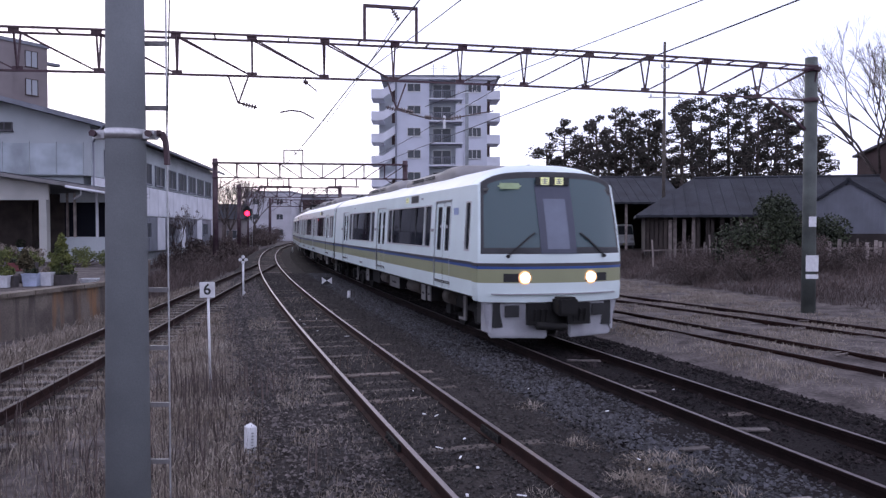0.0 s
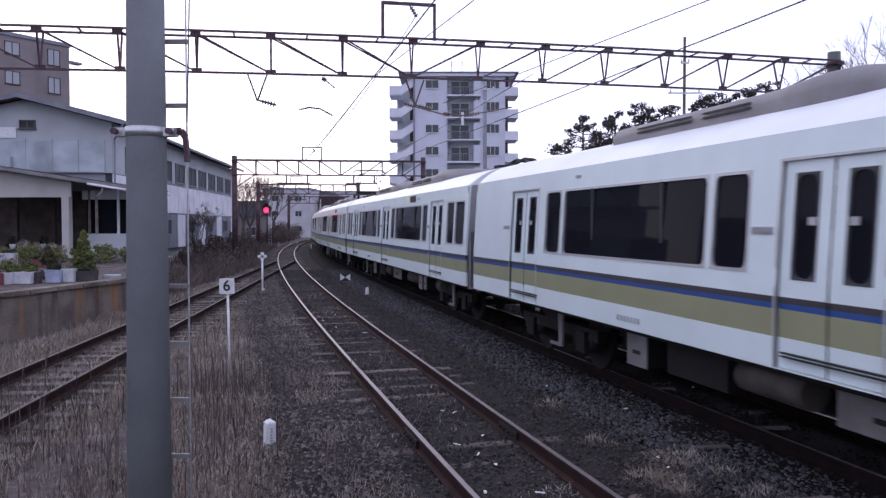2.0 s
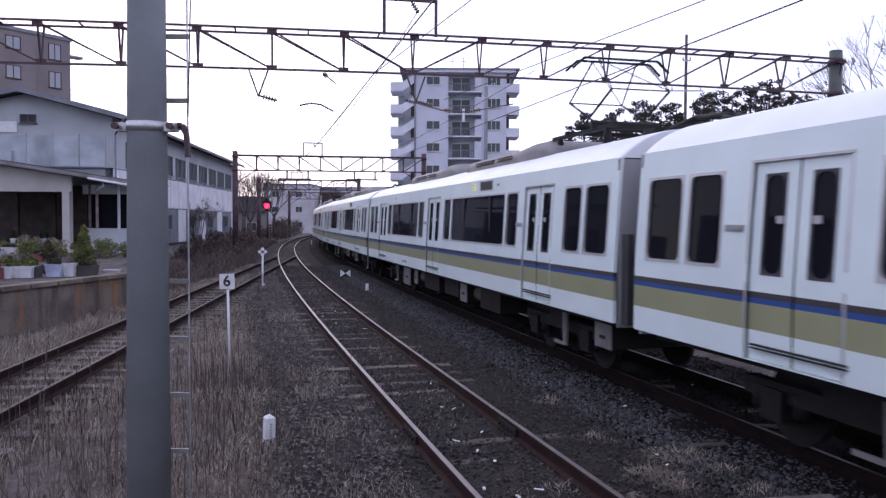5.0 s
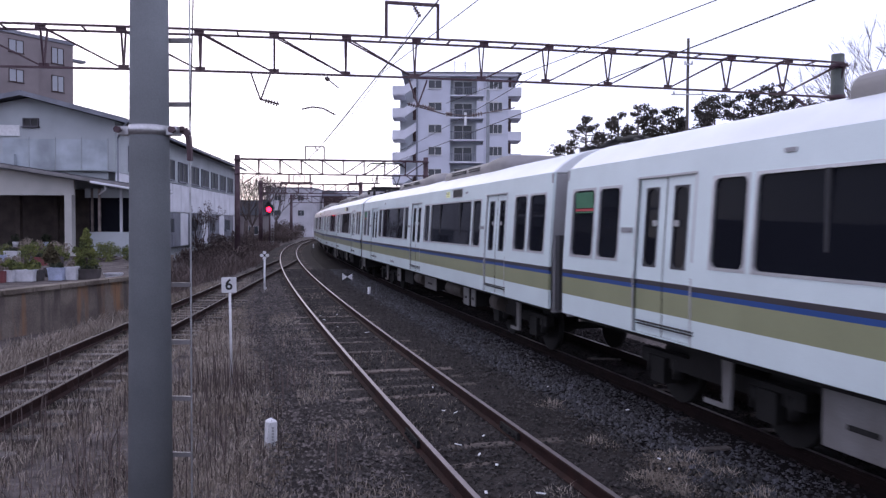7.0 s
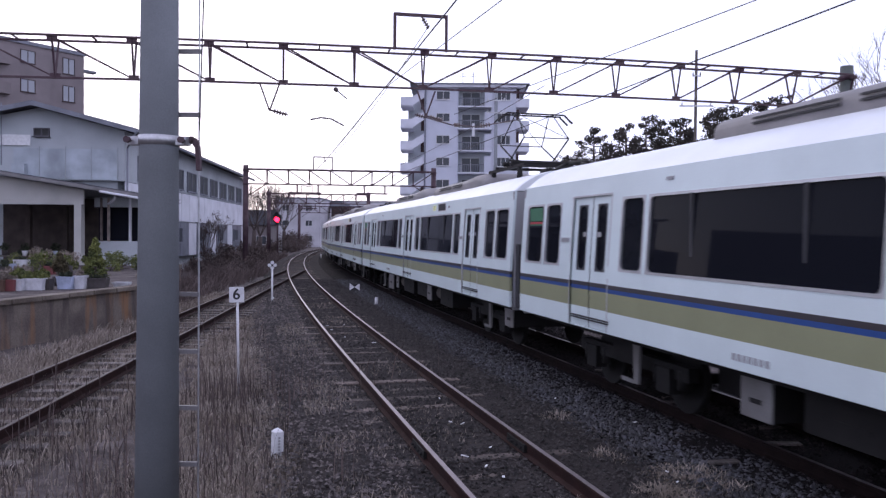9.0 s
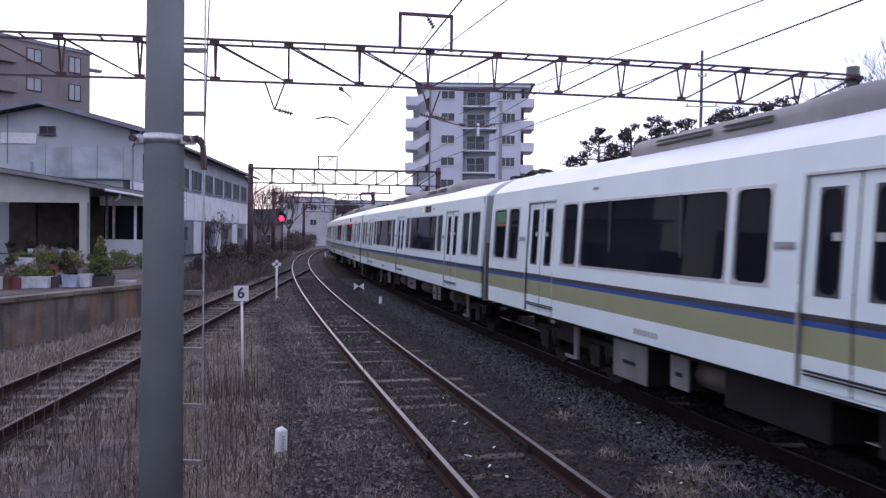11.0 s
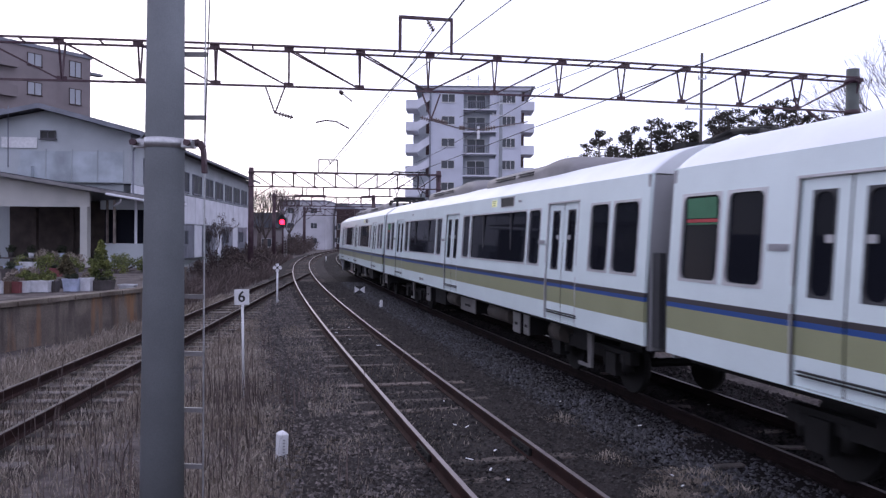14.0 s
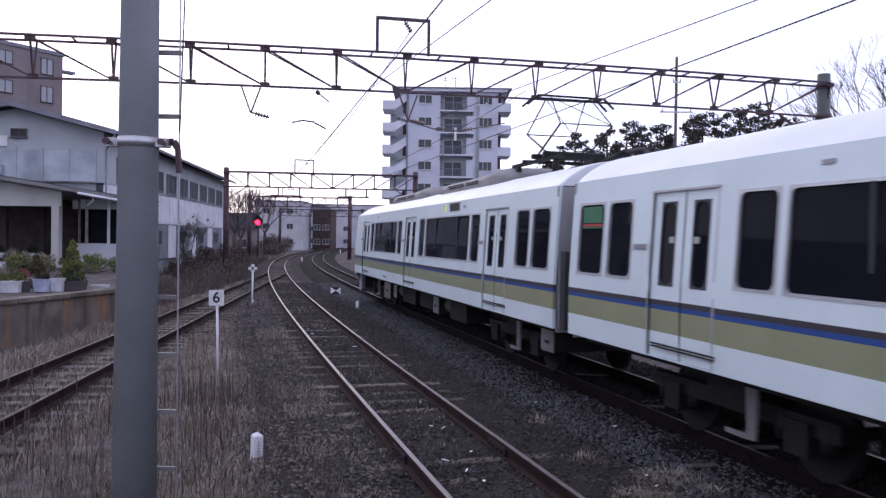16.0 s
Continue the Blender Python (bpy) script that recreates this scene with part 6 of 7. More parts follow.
def planter(x, y, z, w, d, h, material, seed, label, leaves):
    root = thing("flower_planter", label, "planter", pose(x, y, z, 0, 0, 4), group="planters on the old platform")
    bm = bmesh.new()
    vs = box(bm, -w / 2, w / 2, -d / 2, d / 2, 0, h)
    for v in vs:
        if v.co.z == 0:
            v.co.x *= 0.86
            v.co.y *= 0.86
    top = max(bm.faces, key=lambda f: f.calc_center_median().z)
    bmesh.ops.inset_individual(bm, faces=[top], thickness=0.02)
    for v in top.verts:
        v.co.z -= 0.05
    part("trough", bm, material, root)
    bm = bmesh.new()
    box(bm, -w / 2 - .012, w / 2 + .012, -d / 2 - .012, -d / 2 + .01, h - 0.03, h + 0.004)
    part("rim", bm, material, root)
    if leaves:
        rnd = random.Random(seed)
        cl = [(rnd.uniform(-w * .4, w * .4), rnd.uniform(-d * .3, d * .3), h + rnd.uniform(0.0, 0.09), 0.07) for _ in range(7)]
        leaf_cloud("foliage", cl, 420, 0.02, leaves, root, seed)


# ---- old platform with planters, and the long house behind it ----
def old_platform():
    bm = bmesh.new()
    edge = [(-12.6, 2.0), (-10.9, 11.0), (-9.97, 16.6), (-9.2, 21.2), (-9.15, 22.8), (-11.4, 27), (-13.5, 36)]
    top, low = 0.70, -0.35
    for (x0, y0), (x1, y1) in zip(edge[:-1], edge[1:]):
        v = [bm.verts.new(p) for p in ((x0, y0, low), (x1, y1, low), (x1, y1, top), (x0, y0, top), (-60, y0, top), (-60, y1, top))]
        bm.faces.new((v[0], v[1], v[2], v[3]))
        bm.faces.new((v[3], v[2], v[5], v[4]))
    v = [bm.verts.new(p) for p in ((-13.5, 36, low), (-60, 36, low), (-60, 36, top), (-13.5, 36, top))]
    bm.faces.new(v)
    bmesh.ops.subdivide_edges(bm, edges=bm.edges[:], cuts=2, use_grid_fill=True)
    bm.normal_update()
    for f in bm.faces:
        f.material_index = 1 if abs(f.normal.z) > 0.7 else 0
    p = part("old_platform", bm, [M_PLATFORM, M_EARTH])
    tagged(p, "old stained concrete platform wall with plants on top", "platform", kind="structure")
    for (x0, y0), (x1, y1) in zip(edge[:-1], edge[1:]):
        n = int(math.hypot(x1 - x0, y1 - y0) / 0.9)
        for i in range(n):
            a, b = (i + .03) / n, (i + .97) / n
            bm = bmesh.new()
            bar(bm, (x0 + (x1 - x0) * a - .12, y0 + (y1 - y0) * a, top + .03), (x0 + (x1 - x0) * b - .12, y0 + (y1 - y0) * b, top + .03), 0.38, 0.10)
            part("coping_stone", bm, M_OLDCONC, p)


old_platform()
g2z = 0.705
thuja(-10.45, 21.45, g2z, 1.40, 1)
thuja(-11.75, 22.0, g2z, 0.95, 2, M_OLIVE)
POTS = (
    (-12.20, 19.62, 0.20, 0.32, M_POT, "white plastic plant pot", None),
    (-12.09, 19.75, 0.23, 0.31, M_POTBROWN, "brown clay plant pot", M_DRYGRASS),
    (-11.92, 19.90, 0.26, 0.30, M_POTRED, "dark red plant pot", M_DRYGRASS),
    (-11.77, 20.05, 0.19, 0.31, M_POT, "white plastic plant pot", M_THUJA),
    (-11.50, 20.28, 0.52, 0.31, M_POT, "ribbed white plastic planter trough", M_THUJA),
    (-11.23, 20.50, 0.11, 0.29, M_POTD, "narrow dark plant pot", None),
    (-10.92, 20.76, 0.40, 0.34, M_POTBLUE, "blue and white bucket", M_SHRUB),
    (-10.61, 20.98, 0.29, 0.36, M_POT, "tall pale grey plant pot", M_DRYGRASS),
    (-10.28, 21.20, 0.61, 0.28, M_POTD, "wide dark plant trough", M_SHRUB),
    (-9.91, 21.94, 0.44, 0.13, M_POT, "shallow white dish", None),
    (-12.57, 19.08, 0.36, 0.30, M_POT, "white plastic planter trough", M_SHRUB),
    (-12.66, 18.48, 0.36, 0.27, M_POTD, "dark plant pot", M_SHRUB))
for i, (x, y, w, h, m, word, leaves) in enumerate(POTS):
    planter(x, y, g2z, w, 0.3, h, m, i, word + " on the old platform", leaves)
for i, (x, y, w, h, m, word) in enumerate(((-15.6, 25.8, 0.5, 0.45, M_POTBLUE, "blue and white crate"), (-15.0, 24.6, 0.4, 0.4, M_POTD, "dark plant tub"), (-16.6, 28.4, 0.5, 0.5, M_POT, "white plastic tub"),
                                           (-14.2, 27.0, 0.35, 0.35, M_POTD, "dark plant tub"), (-15.2, 27.8, 0.35, 0.3, M_POTRED, "dark red plant pot"))):
    planter(x, y, g2z, w, 0.3, h, m, 40 + i, word + " among the plants on the platform", M_SHRUB)
for i, (x, y, r, h) in enumerate(((-13.2, 22.9, 0.55, 0.5), (-14.2, 24.3, 0.6, 0.55), (-16.5, 29.0, 1.4, 0.9), (-14.6, 31.0, 1.3, 0.8), (-18.5, 33.0, 1.5, 1.0))):
    shrub("garden_shrub", x, y, g2z, r, r, h * 0.8, 3600, 0.028, (M_THUJA, M_DRYGRASS, M_THUJA)[i % 3], "low rounded garden shrub among the pots", 60 + i)


def window_unit(parent, at, w, h, panes=2, frame=M_ALU, name="window", glass=None):
    """A framed window: outer frame, sill and sliding panes."""
    bm = bmesh.new()
    f = 0.05
    for x0, x1, z0, z1 in ((-w / 2, w / 2, -h / 2, -h / 2 + f), (-w / 2, w / 2, h / 2 - f, h / 2), (-w / 2, -w / 2 + f, -h / 2 + f, h / 2 - f), (w / 2 - f, w / 2, -h / 2 + f, h / 2 - f)):
        box(bm, x0, x1, -0.06, 0.04, z0, z1)
    for k in range(1, panes):
        x = -w / 2 + w * k / panes
        box(bm, x - 0.03, x + 0.03, -0.045, 0.03, -h / 2 + f, h / 2 - f)
    win = part(name, bm, frame, parent, at=at)
    for k in range(panes):
        b2 = bmesh.new()
        x0 = -w / 2 + w * k / panes + f * .5
        box(b2, x0, x0 + w / panes - f, 0.0, 0.012, -h / 2 + f * .8, h / 2 - f * .8)
        part("pane", b2, glass or M_PANE, win)
    b2 = bmesh.new()
    box(b2, -w / 2 - 0.05, w / 2 + 0.05, -0.12, 0.02, -h / 2 - 0.05, -h / 2)
    part("sill", b2, frame, win)
    return win


def long_house():
    # local x runs along the long side, away from the corner; local -y faces the railway
    c, e = Vector((-17.9, 40.0, 0)), Vector((-21.9, 75.5, 0))
    L = (e - c).length
    ang = math.degrees(math.atan2(e.y - c.y, e.x - c.x))
    root = thing("long_house", "long two-storey house with grey upper floor and dark low-pitched roof", "house", pose(c.x, c.y, 0, 0, 0, ang))
    D, ridge = 9.4, 4.35
    def wall(name, bm, m, lab=""):
        return part(name, bm, m, root, lab)
    bm = bmesh.new()
    box(bm, 0.05, L, 0.06, D, 4.9, 7.5)
    wall("upper_wall", bm, M_STUCCO, "grey stained stucco upper storey")
    bm = bmesh.new()
    box(bm, 0.3, L - 0.3, 0.5, D, -0.3, 4.9)
    wall("lower_wall", bm, M_STUCCO)
    # white siding band along the railway side
    n = 16
    for i in range(n):
        bm = bmesh.new()
        box(bm, 0.06 + L * i / n, L * (i + 1) / n - 0.02, -0.03, 0.055, 3.0, 4.85)
        part("siding_panel", bm, M_PANELW, root)
    for i in range(n):
        bm = bmesh.new()
        box(bm, 0.06 + L * i / n, L * (i + 1) / n - 0.03, 0.02, 0.48, 0.7, 2.95)
        part("lower_panel", bm, M_GREYSHEET if i % 3 else M_PANELW, root)
    # gable end towards the platform: two low-pitched triangles over the stucco
    bm = bmesh.new()
    v = [bm.verts.new(p) for p in ((0.05, 0.06, 7.5), (0.05, D, 7.5), (0.05, ridge, 8.60), (L, 0.06, 7.5), (L, D, 7.5), (L, ridge, 8.60))]
    bm.faces.new((v[0], v[1], v[2]))
    for k in (3, 4, 5):
        bm.verts.remove(v[k])
    wall("gable", bm, M_STUCCO)
    for s in (0, 1):
        bm = bmesh.new()
        y0, y1 = (-0.75, ridge) if s == 0 else (D + 0.75, ridge)
        z0, z1 = 7.38, 8.68
        for dz, in ((0,),):
            q = [(-0.8, y0, z0), (L + 0.6, y0, z0), (L + 0.6, y1, z1), (-0.8, y1, z1)]
            lo = [bm.verts.new(p) for p in q]
            hi = [bm.verts.new((p[0], p[1], p[2] + 0.16)) for p in q]
            bm.faces.new(lo[::-1])
            bm.faces.new(hi)
            for k in range(4):
                bm.faces.new((lo[k], lo[(k + 1) % 4], hi[(k + 1) % 4], hi[k]))
        wall("roof", bm, M_DKROOF, "dark low-pitched metal roof")
    bm = bmesh.new()
    rod(bm, (-0.8, -0.80, 7.40), (L + .6, -0.80, 7.36), 0.07, None, 8)
    wall("gutter", bm, M_GREYSHEET)
    # window band of the upper floor
    for i in range(9):
        x = 2.2 + i * (L - 3.5) / 9
        window_unit(root, pose(x + 1.2, 0.03, 5.75, 0, 0, 0), 2.5, 1.35, 2, M_GREYSHEET, glass=M_SIDEPANE)
    for i in range(5):
        window_unit(root, pose(4.0 + i * 6.6, 0.0, 2.1, 0, 0, 0), 1.8, 1.0, 2, M_GREYSHEET, glass=M_SIDEPANE)
    # gable-end details
    gv = Matrix.Rotation(radians(-90), 4, "Z")
    win = window_unit(root, Matrix.Translation((0.02, 4.2, 7.35)) @ gv, 0.78, 0.44, 2, M_DKROOF, "gable_vent", M_BLACK)
    for i in range(4):
        bm = bmesh.new()
        box(bm, -0.02, 0.05, 0.4 + i * 1.3, 0.43 + i * 1.3, 4.95, 6.6)
        part("batten", bm, M_STUCCO, root)
        bm = bmesh.new()
        box(bm, 0.0, 0.045, 0.44 + i * 1.3, 1.69 + i * 1.3, 4.95, 6.52)
        part("cladding_panel", bm, M_OLDPANEL, root, "weathered grey-blue cladding panel")
    bm = bmesh.new()
    rod(bm, (-0.9, -0.85, 7.4), (-0.1, -0.12, 6.6), 0.05, None, 8)
    rod(bm, (-0.1, -0.12, 6.6), (-0.1, -0.12, 0.9), 0.05, None, 8)
    wall("downpipe", bm, M_GREYSHEET)
    bm = bmesh.new()
    rod(bm, (-0.4, 6.0, 5.6), (-0.4, 6.0, 8.75), 0.03, None, 6)
    rod(bm, (-0.4, 5.2, 8.6), (-0.4, 6.9, 8.5), 0.03, None, 5)
    for k in range(6):
        rod(bm, (-0.75, 5.3 + k * 0.28, 8.6 - k * 0.016), (-0.05, 5.3 + k * 0.28, 8.6 - k * 0.016), 0.015, None, 5)
    wall("aerial", bm, M_GREYSHEET, "grey television aerial on a pole")
    bm = bmesh.new()
    box(bm, -0.35, 0.0, 4.9, 5.55, 5.15, 5.7)
    wall("outdoor_unit", bm, M_OLDPANEL, "grey air conditioner unit")
    bm = bmesh.new()
    box(bm, -0.03, 0.04, 4.75, 6.5, 6.65, 7.2)
    wall("notice_board", bm, M_WHITEPAINT, "plain white board on the gable")
    for y0, y1, z0, z1 in ((-0.75, ridge, 7.42, 8.72), (D + 0.75, ridge, 7.42, 8.72)):
        bm = bmesh.new()
        bar(bm, (-0.83, y0, z0), (-0.83, y1, z1), 0.05, 0.24)
        wall("barge_board", bm, M_GREYSHEET, "pale grey barge board")


def porch():
    """The single-storey annex before the gable: sloping roof, pale fascia, white post, dark rooms."""
    root = thing("annex", "single-storey annex with sloping roof and dark open porch full of plants", "house annex", pose(0, 0, 0))
    bm = bmesh.new()
    q = [(-15.1, 35.2, 3.84), (-15.1, 40.1, 3.84), (-25.0, 40.1, 5.36), (-25.0, 35.2, 5.36)]
    lo = [bm.verts.new(p) for p in q]
    hi = [bm.verts.new((p[0], p[1], p[2] + 0.14)) for p in q]
    bm.faces.new(lo)
    bm.faces.new(hi[::-1])
    for k in range(4):
        bm.faces.new((lo[k], lo[(k + 1) % 4], hi[(k + 1) % 4], hi[k]))
    part("roof", bm, M_SLATE, root, "grey sloping annex roof")
    bm = bmesh.new()
    p = [(-18.05, 3.52), (-18.05, 4.22), (-25.0, 5.28), (-25.0, 3.52)]
    lo = [bm.verts.new((x, 35.9, z)) for x, z in p]
    hi = [bm.verts.new((x, 36.0, z)) for x, z in p]
    bm.faces.new(lo)
    bm.faces.new(hi[::-1])
    for k in range(4):
        bm.faces.new((lo[k], lo[(k + 1) % 4], hi[(k + 1) % 4], hi[k]))
    part("fascia", bm, M_FASCIA, root, "pale cream fascia wall")
    bm = bmesh.new()
    bar(bm, (-15.1, 35.15, 3.92), (-25.0, 35.15, 5.44), 0.05, 0.16)
    part("roof_edge", bm, M_ACGREY, root)
    for x, y, w in ((-18.3, 36.0, 0.17), (-22.2, 38.6, 0.12), (-20.4, 38.8, 0.10)):
        bm = bmesh.new()
        box(bm, x - w, x + w, y - w, y + w, 0.66, 3.55)
        part("post", bm, M_FASCIA if w > 0.15 else M_DKWOOD, root)
    for x in (-17.75, -17.4, -16.35, -15.5):
        bm = bmesh.new()
        box(bm, x - 0.05, x + 0.05, 37.0, 37.1, 1.8, 3.9)
        part("mullion", bm, M_FENCE if x < -17 else M_PANELW, root)
    bm = bmesh.new()
    box(bm, -18.1, -15.3, 37.05, 37.2, 0.5, 1.82)
    part("low_wall", bm, M_STUCCO, root)
    bm = bmesh.new()
    box(bm, -18.1, -15.3, 37.05, 37.2, 3.45, 3.9)
    part("lintel", bm, M_STUCCO, root)
    bm = bmesh.new()
    box(bm, -18.0, -15.35, 37.3, 37.33, 1.82, 3.45)
    part("window_glass", bm, M_GLASS, root)
    # shade inside the porch is put into this dark wall
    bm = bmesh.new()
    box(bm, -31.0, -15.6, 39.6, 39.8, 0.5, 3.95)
    part("back_wall", bm, M_DKWOOD, root, "recessed back wall, coloured dark for the shade inside the porch")
    bm = bmesh.new()
    rod(bm, (-15.05, 35.2, 3.82), (-15.05, 40.0, 3.82), 0.08, None, 8)
    rod(bm, (-16.9, 35.1, 4.10), (-15.0, 35.1, 3.79), 0.06, None, 8)
    part("gutter", bm, M_PANELW, root, "white gutter")
    bm = bmesh.new()
    rod(bm, (-16.3, 35.3, 3.98), (-16.3, 35.3, 3.75), 0.045, None, 8)
    rod(bm, (-16.3, 35.3, 3.75), (-17.2, 36.6, 3.6), 0.045, None, 8)
    part("downpipe", bm, M_PANELW, root)
    for k in range(9):
        b = thing("plant_shelf_pot", "small plant pot on a shelf in the dark porch", "plant pot", pose(-23.5 + k * 0.6, 37.4 + 0.3 * (k % 3), 0.71 + 0.35 * (k % 2)))
        bm = bmesh.new()
        rod(bm, (0, 0, 0), (0, 0, 0.25), 0.11, 0.15, 10)
        part("pot", bm, (M_POT, M_POTD, M_POTBLUE)[k % 3], b)
        leaf_cloud("foliage", [(0, 0, 0.42, 0.22)], 120, 0.05, M_SHRUB, b, k)
    for x in (-23.4, -21.0):
        t = thing("plant_bench", "low wooden bench carrying pots in the porch", "bench", pose(x, 37.7, 0.71))
        bm = bmesh.new()
        box(bm, -1.2, 1.4, -0.1, 0.6, 0.29, 0.345)
        part("seat", bm, M_FENCE, t)
        for dx in (-1.0, 1.2):
            bm = bmesh.new()
            box(bm, dx - .05, dx + .05, 0.0, 0.5, 0, 0.29)
            part("leg", bm, M_FENCE, t)


long_house()
porch()


# ---- apartment houses ----
def apartment_white():
    root = thing("apartment_building", "white eight-storey apartment building with balconies and outside stair", "apartment building", pose(-9.4, 103.0, -0.3, 0, 0, 1.5))
    FH, N = 2.9, 8
    top = 22.3
    # plan: stair 0-3.3, left wall 3.3-7.9, balconies 7.9-12.2, right wall 12.2-15.3, side balconies to 16.9
    def block(name, x0, x1, y0, y1, z0, z1, m, lab=""):
        bm = bmesh.new()
        box(bm, x0, x1, y0, y1, z0, z1)
        return part(name, bm, m, root, lab)
    block("wall", 3.2, 7.6, 0, 12, 0, top - 0.4, M_TILEW)
    block("wall", 7.6, 11.9, 1.5, 12, 0, top - 0.4, M_STUCCO)
    block("wall", 11.9, 15.2, 0, 12, 0, top - 0.4, M_TILEW)
    block("wall", 0.8, 3.2, 4, 12, 0, top - 1.5, M_STUCCO)
    block("roof", 2.2, 16.4, -0.5, 12.5, top - 0.4, top, M_RAILW)
    block("roof_edge", 1.2, 16.9, -0.7, 12.7, top, top + 0.12, M_GREYSHEET)
    for k in range(N):
        z = k * FH
        f = top - 0.4 - (N - k) * FH + 0.35
        window_unit(root, pose(5.6, -0.02, f + 1.55), 1.75, 1.1, 2)
        window_unit(root, pose(13.55, -0.02, f + 1.55), 1.75, 1.2, 3)
        window_unit(root, pose(9.3, 1.48, f + 1.25), 2.4, 1.9, 2)
        b = block("balcony", 7.55, 12.0, -0.35, 1.5, f - 0.02, f + 0.16, M_RAILW)
        for i in range(14):
            x = 7.75 + i * 0.24
            bm = bmesh.new()
            box(bm, x, x + 0.05, -0.30, -0.25, f + 0.16, f + 1.12)
            part("baluster", bm, M_GREYSHEET, b)
        bm = bmesh.new()
        box(bm, 7.6, 11.0, -0.32, -0.23, f + 1.12, f + 1.2)
        part("railing", bm, M_GREYSHEET, b)
        bm = bmesh.new()
        box(bm, 11.05, 12.0, -0.34, -0.22, f + 0.16, f + 2.3)
        part("screen", bm, M_TILEW, b)
        # side balconies on the far end, with a tapered underside
        bm = bmesh.new()
        vs = box(bm, 15.2, 16.95, 0.3, 5, f + 0.1, f + 1.25)
        for v in vs:
            if v.co.z < f + .5 and v.co.x > 16:
                v.co.z += 0.0
        part("side_balcony", bm, M_RAILW, root)
        # dark block stands in for the shade between the side balconies
        block("side_shadow_gap", 15.2, 15.6, 0.4, 5, f + 1.3, f + 2.7, M_BRICKBR)
        # outside stair: sloping parapet and landing
        bm = bmesh.new()
        p = [(0.0, f + 0.2), (1.5, f + 0.2), (3.2, f + 1.35), (3.2, f + 2.45), (1.5, f + 1.35), (0.0, f + 1.35)]
        lo = [bm.verts.new((x, 0.1, z)) for x, z in p]
        hi = [bm.verts.new((x, 0.3, z)) for x, z in p]
        bm.faces.new(lo)
        bm.faces.new(hi[::-1])
        for i in range(6):
            bm.faces.new((lo[i], lo[(i + 1) % 6], hi[(i + 1) % 6], hi[i]))
        part("stair_parapet", bm, M_RAILW, root)
        block("landing", 0.0, 1.6, 0.3, 4, f + 0.1, f + 0.25, M_RAILW)
        block("stair_door", 2.55, 3.15, 3.85, 4.0, f + 0.3, f + 2.2, M_BRICKBR)
    for x in (8.2, 9.6):
        bm = bmesh.new()
        rod(bm, (x, 3, top), (x, 3, top + 2.3), 0.04, None, 6)
        for dz in (1.7, 2.0):
            rod(bm, (x - .5, 3, top + dz), (x + .5, 3, top + dz), 0.025, None, 5)
        part("aerial", bm, M_GREYSHEET, root)
    bm = bmesh.new()
    rod(bm, (3.25, -0.1, 0), (3.25, -0.1, top - 0.5), 0.12, None, 8)
    part("downpipe", bm, M_GREYSHEET, root)
    bm = bmesh.new()
    box(bm, 9.4, 9.75, -0.42, -0.38, 15.5, 17.2)
    part("laundry", bm, M_WHITEPAINT, root)


def apartment_brown():
    root = thing("apartment_building", "brown tiled apartment block rising behind the long house", "apartment building", pose(-42.2, 84.0, -0.3, 0, 0, 58))
    def block(name, x0, x1, y0, y1, z0, z1, m):
        bm = bmesh.new()
        box(bm, x0, x1, y0, y1, z0, z1)
        return part(name, bm, m, root)
    block("wall", -16.0, 0.0, 0.0, 9.0, 0, 21.6, M_BROWNAPT)
    block("wall", -16.0, -4.3, -0.9, 0.0, 0, 21.0, M_BROWNAPT)
    block("roof_edge", -16.2, 0.15, -0.15, 9.2, 21.6, 21.95, M_GREYSHEET)
    for k in range(7):
        z = 2.6 + k * 2.93
        window_unit(root, pose(-1.75, -0.02, z), 1.35, 1.7, 2, M_BRICKBR, glass=M_PALEPANE)
        window_unit(root, pose(-6.6, -0.92, z), 1.5, 1.3, 2, M_BRICKBR, glass=M_PALEPANE)
        bm = bmesh.new()
        box(bm, -15.5, -8.6, -1.6, -0.9, z - 1.2, z - 0.1)
        part("balcony", bm, M_BROWNAPT, root)
        window_unit(root, pose(-12.0, -0.92, z + 0.1), 3.0, 1.9, 2, M_BRICKBR)
    block("cornice", -0.2, 1.6, 0.2, 1.0, 20.0, 20.25, M_GREYSHEET)


apartment_white()
apartment_brown()


# ---- far town at the end of the line ----
def far_house(x, y, w, d, h, m, rot, label, roof=0.0):
    root = thing("far_building", label, "building", pose(x, y, -0.3, 0, 0, rot), group="far town")
    bm = bmesh.new()
    box(bm, -w / 2, w / 2, 0, d, 0, h)
    part("wall", bm, m, root)
    bm = bmesh.new()
    if roof:
        v = [bm.verts.new(p) for p in ((-w / 2 - .4, -.4, h), (w / 2 + .4, -.4, h), (w / 2 + .4, d + .4, h), (-w / 2 - .4, d + .4, h), (-w / 2 - .4, d / 2, h + roof), (w / 2 + .4, d / 2, h + roof))]
        for f in ((0, 1, 5, 4), (2, 3, 4, 5), (0, 4, 3), (1, 2, 5), (0, 3, 2, 1)):
            bm.faces.new([v[i] for i in f])
    else:
        box(bm, -w / 2 - .15, w / 2 + .15, -.15, d + .15, h, h + 0.35)
    part("roof", bm, M_SLATE if roof else M_GREYSHEET, root)
    for k in range(max(1, int(h / 3))):
        for i in range(max(2, int(w / 3.2))):
            window_unit(root, pose(-w / 2 + (i + .5) * w / max(2, int(w / 3.2)), -0.02, 1.7 + k * 2.9), 1.3, 1.1, 2)


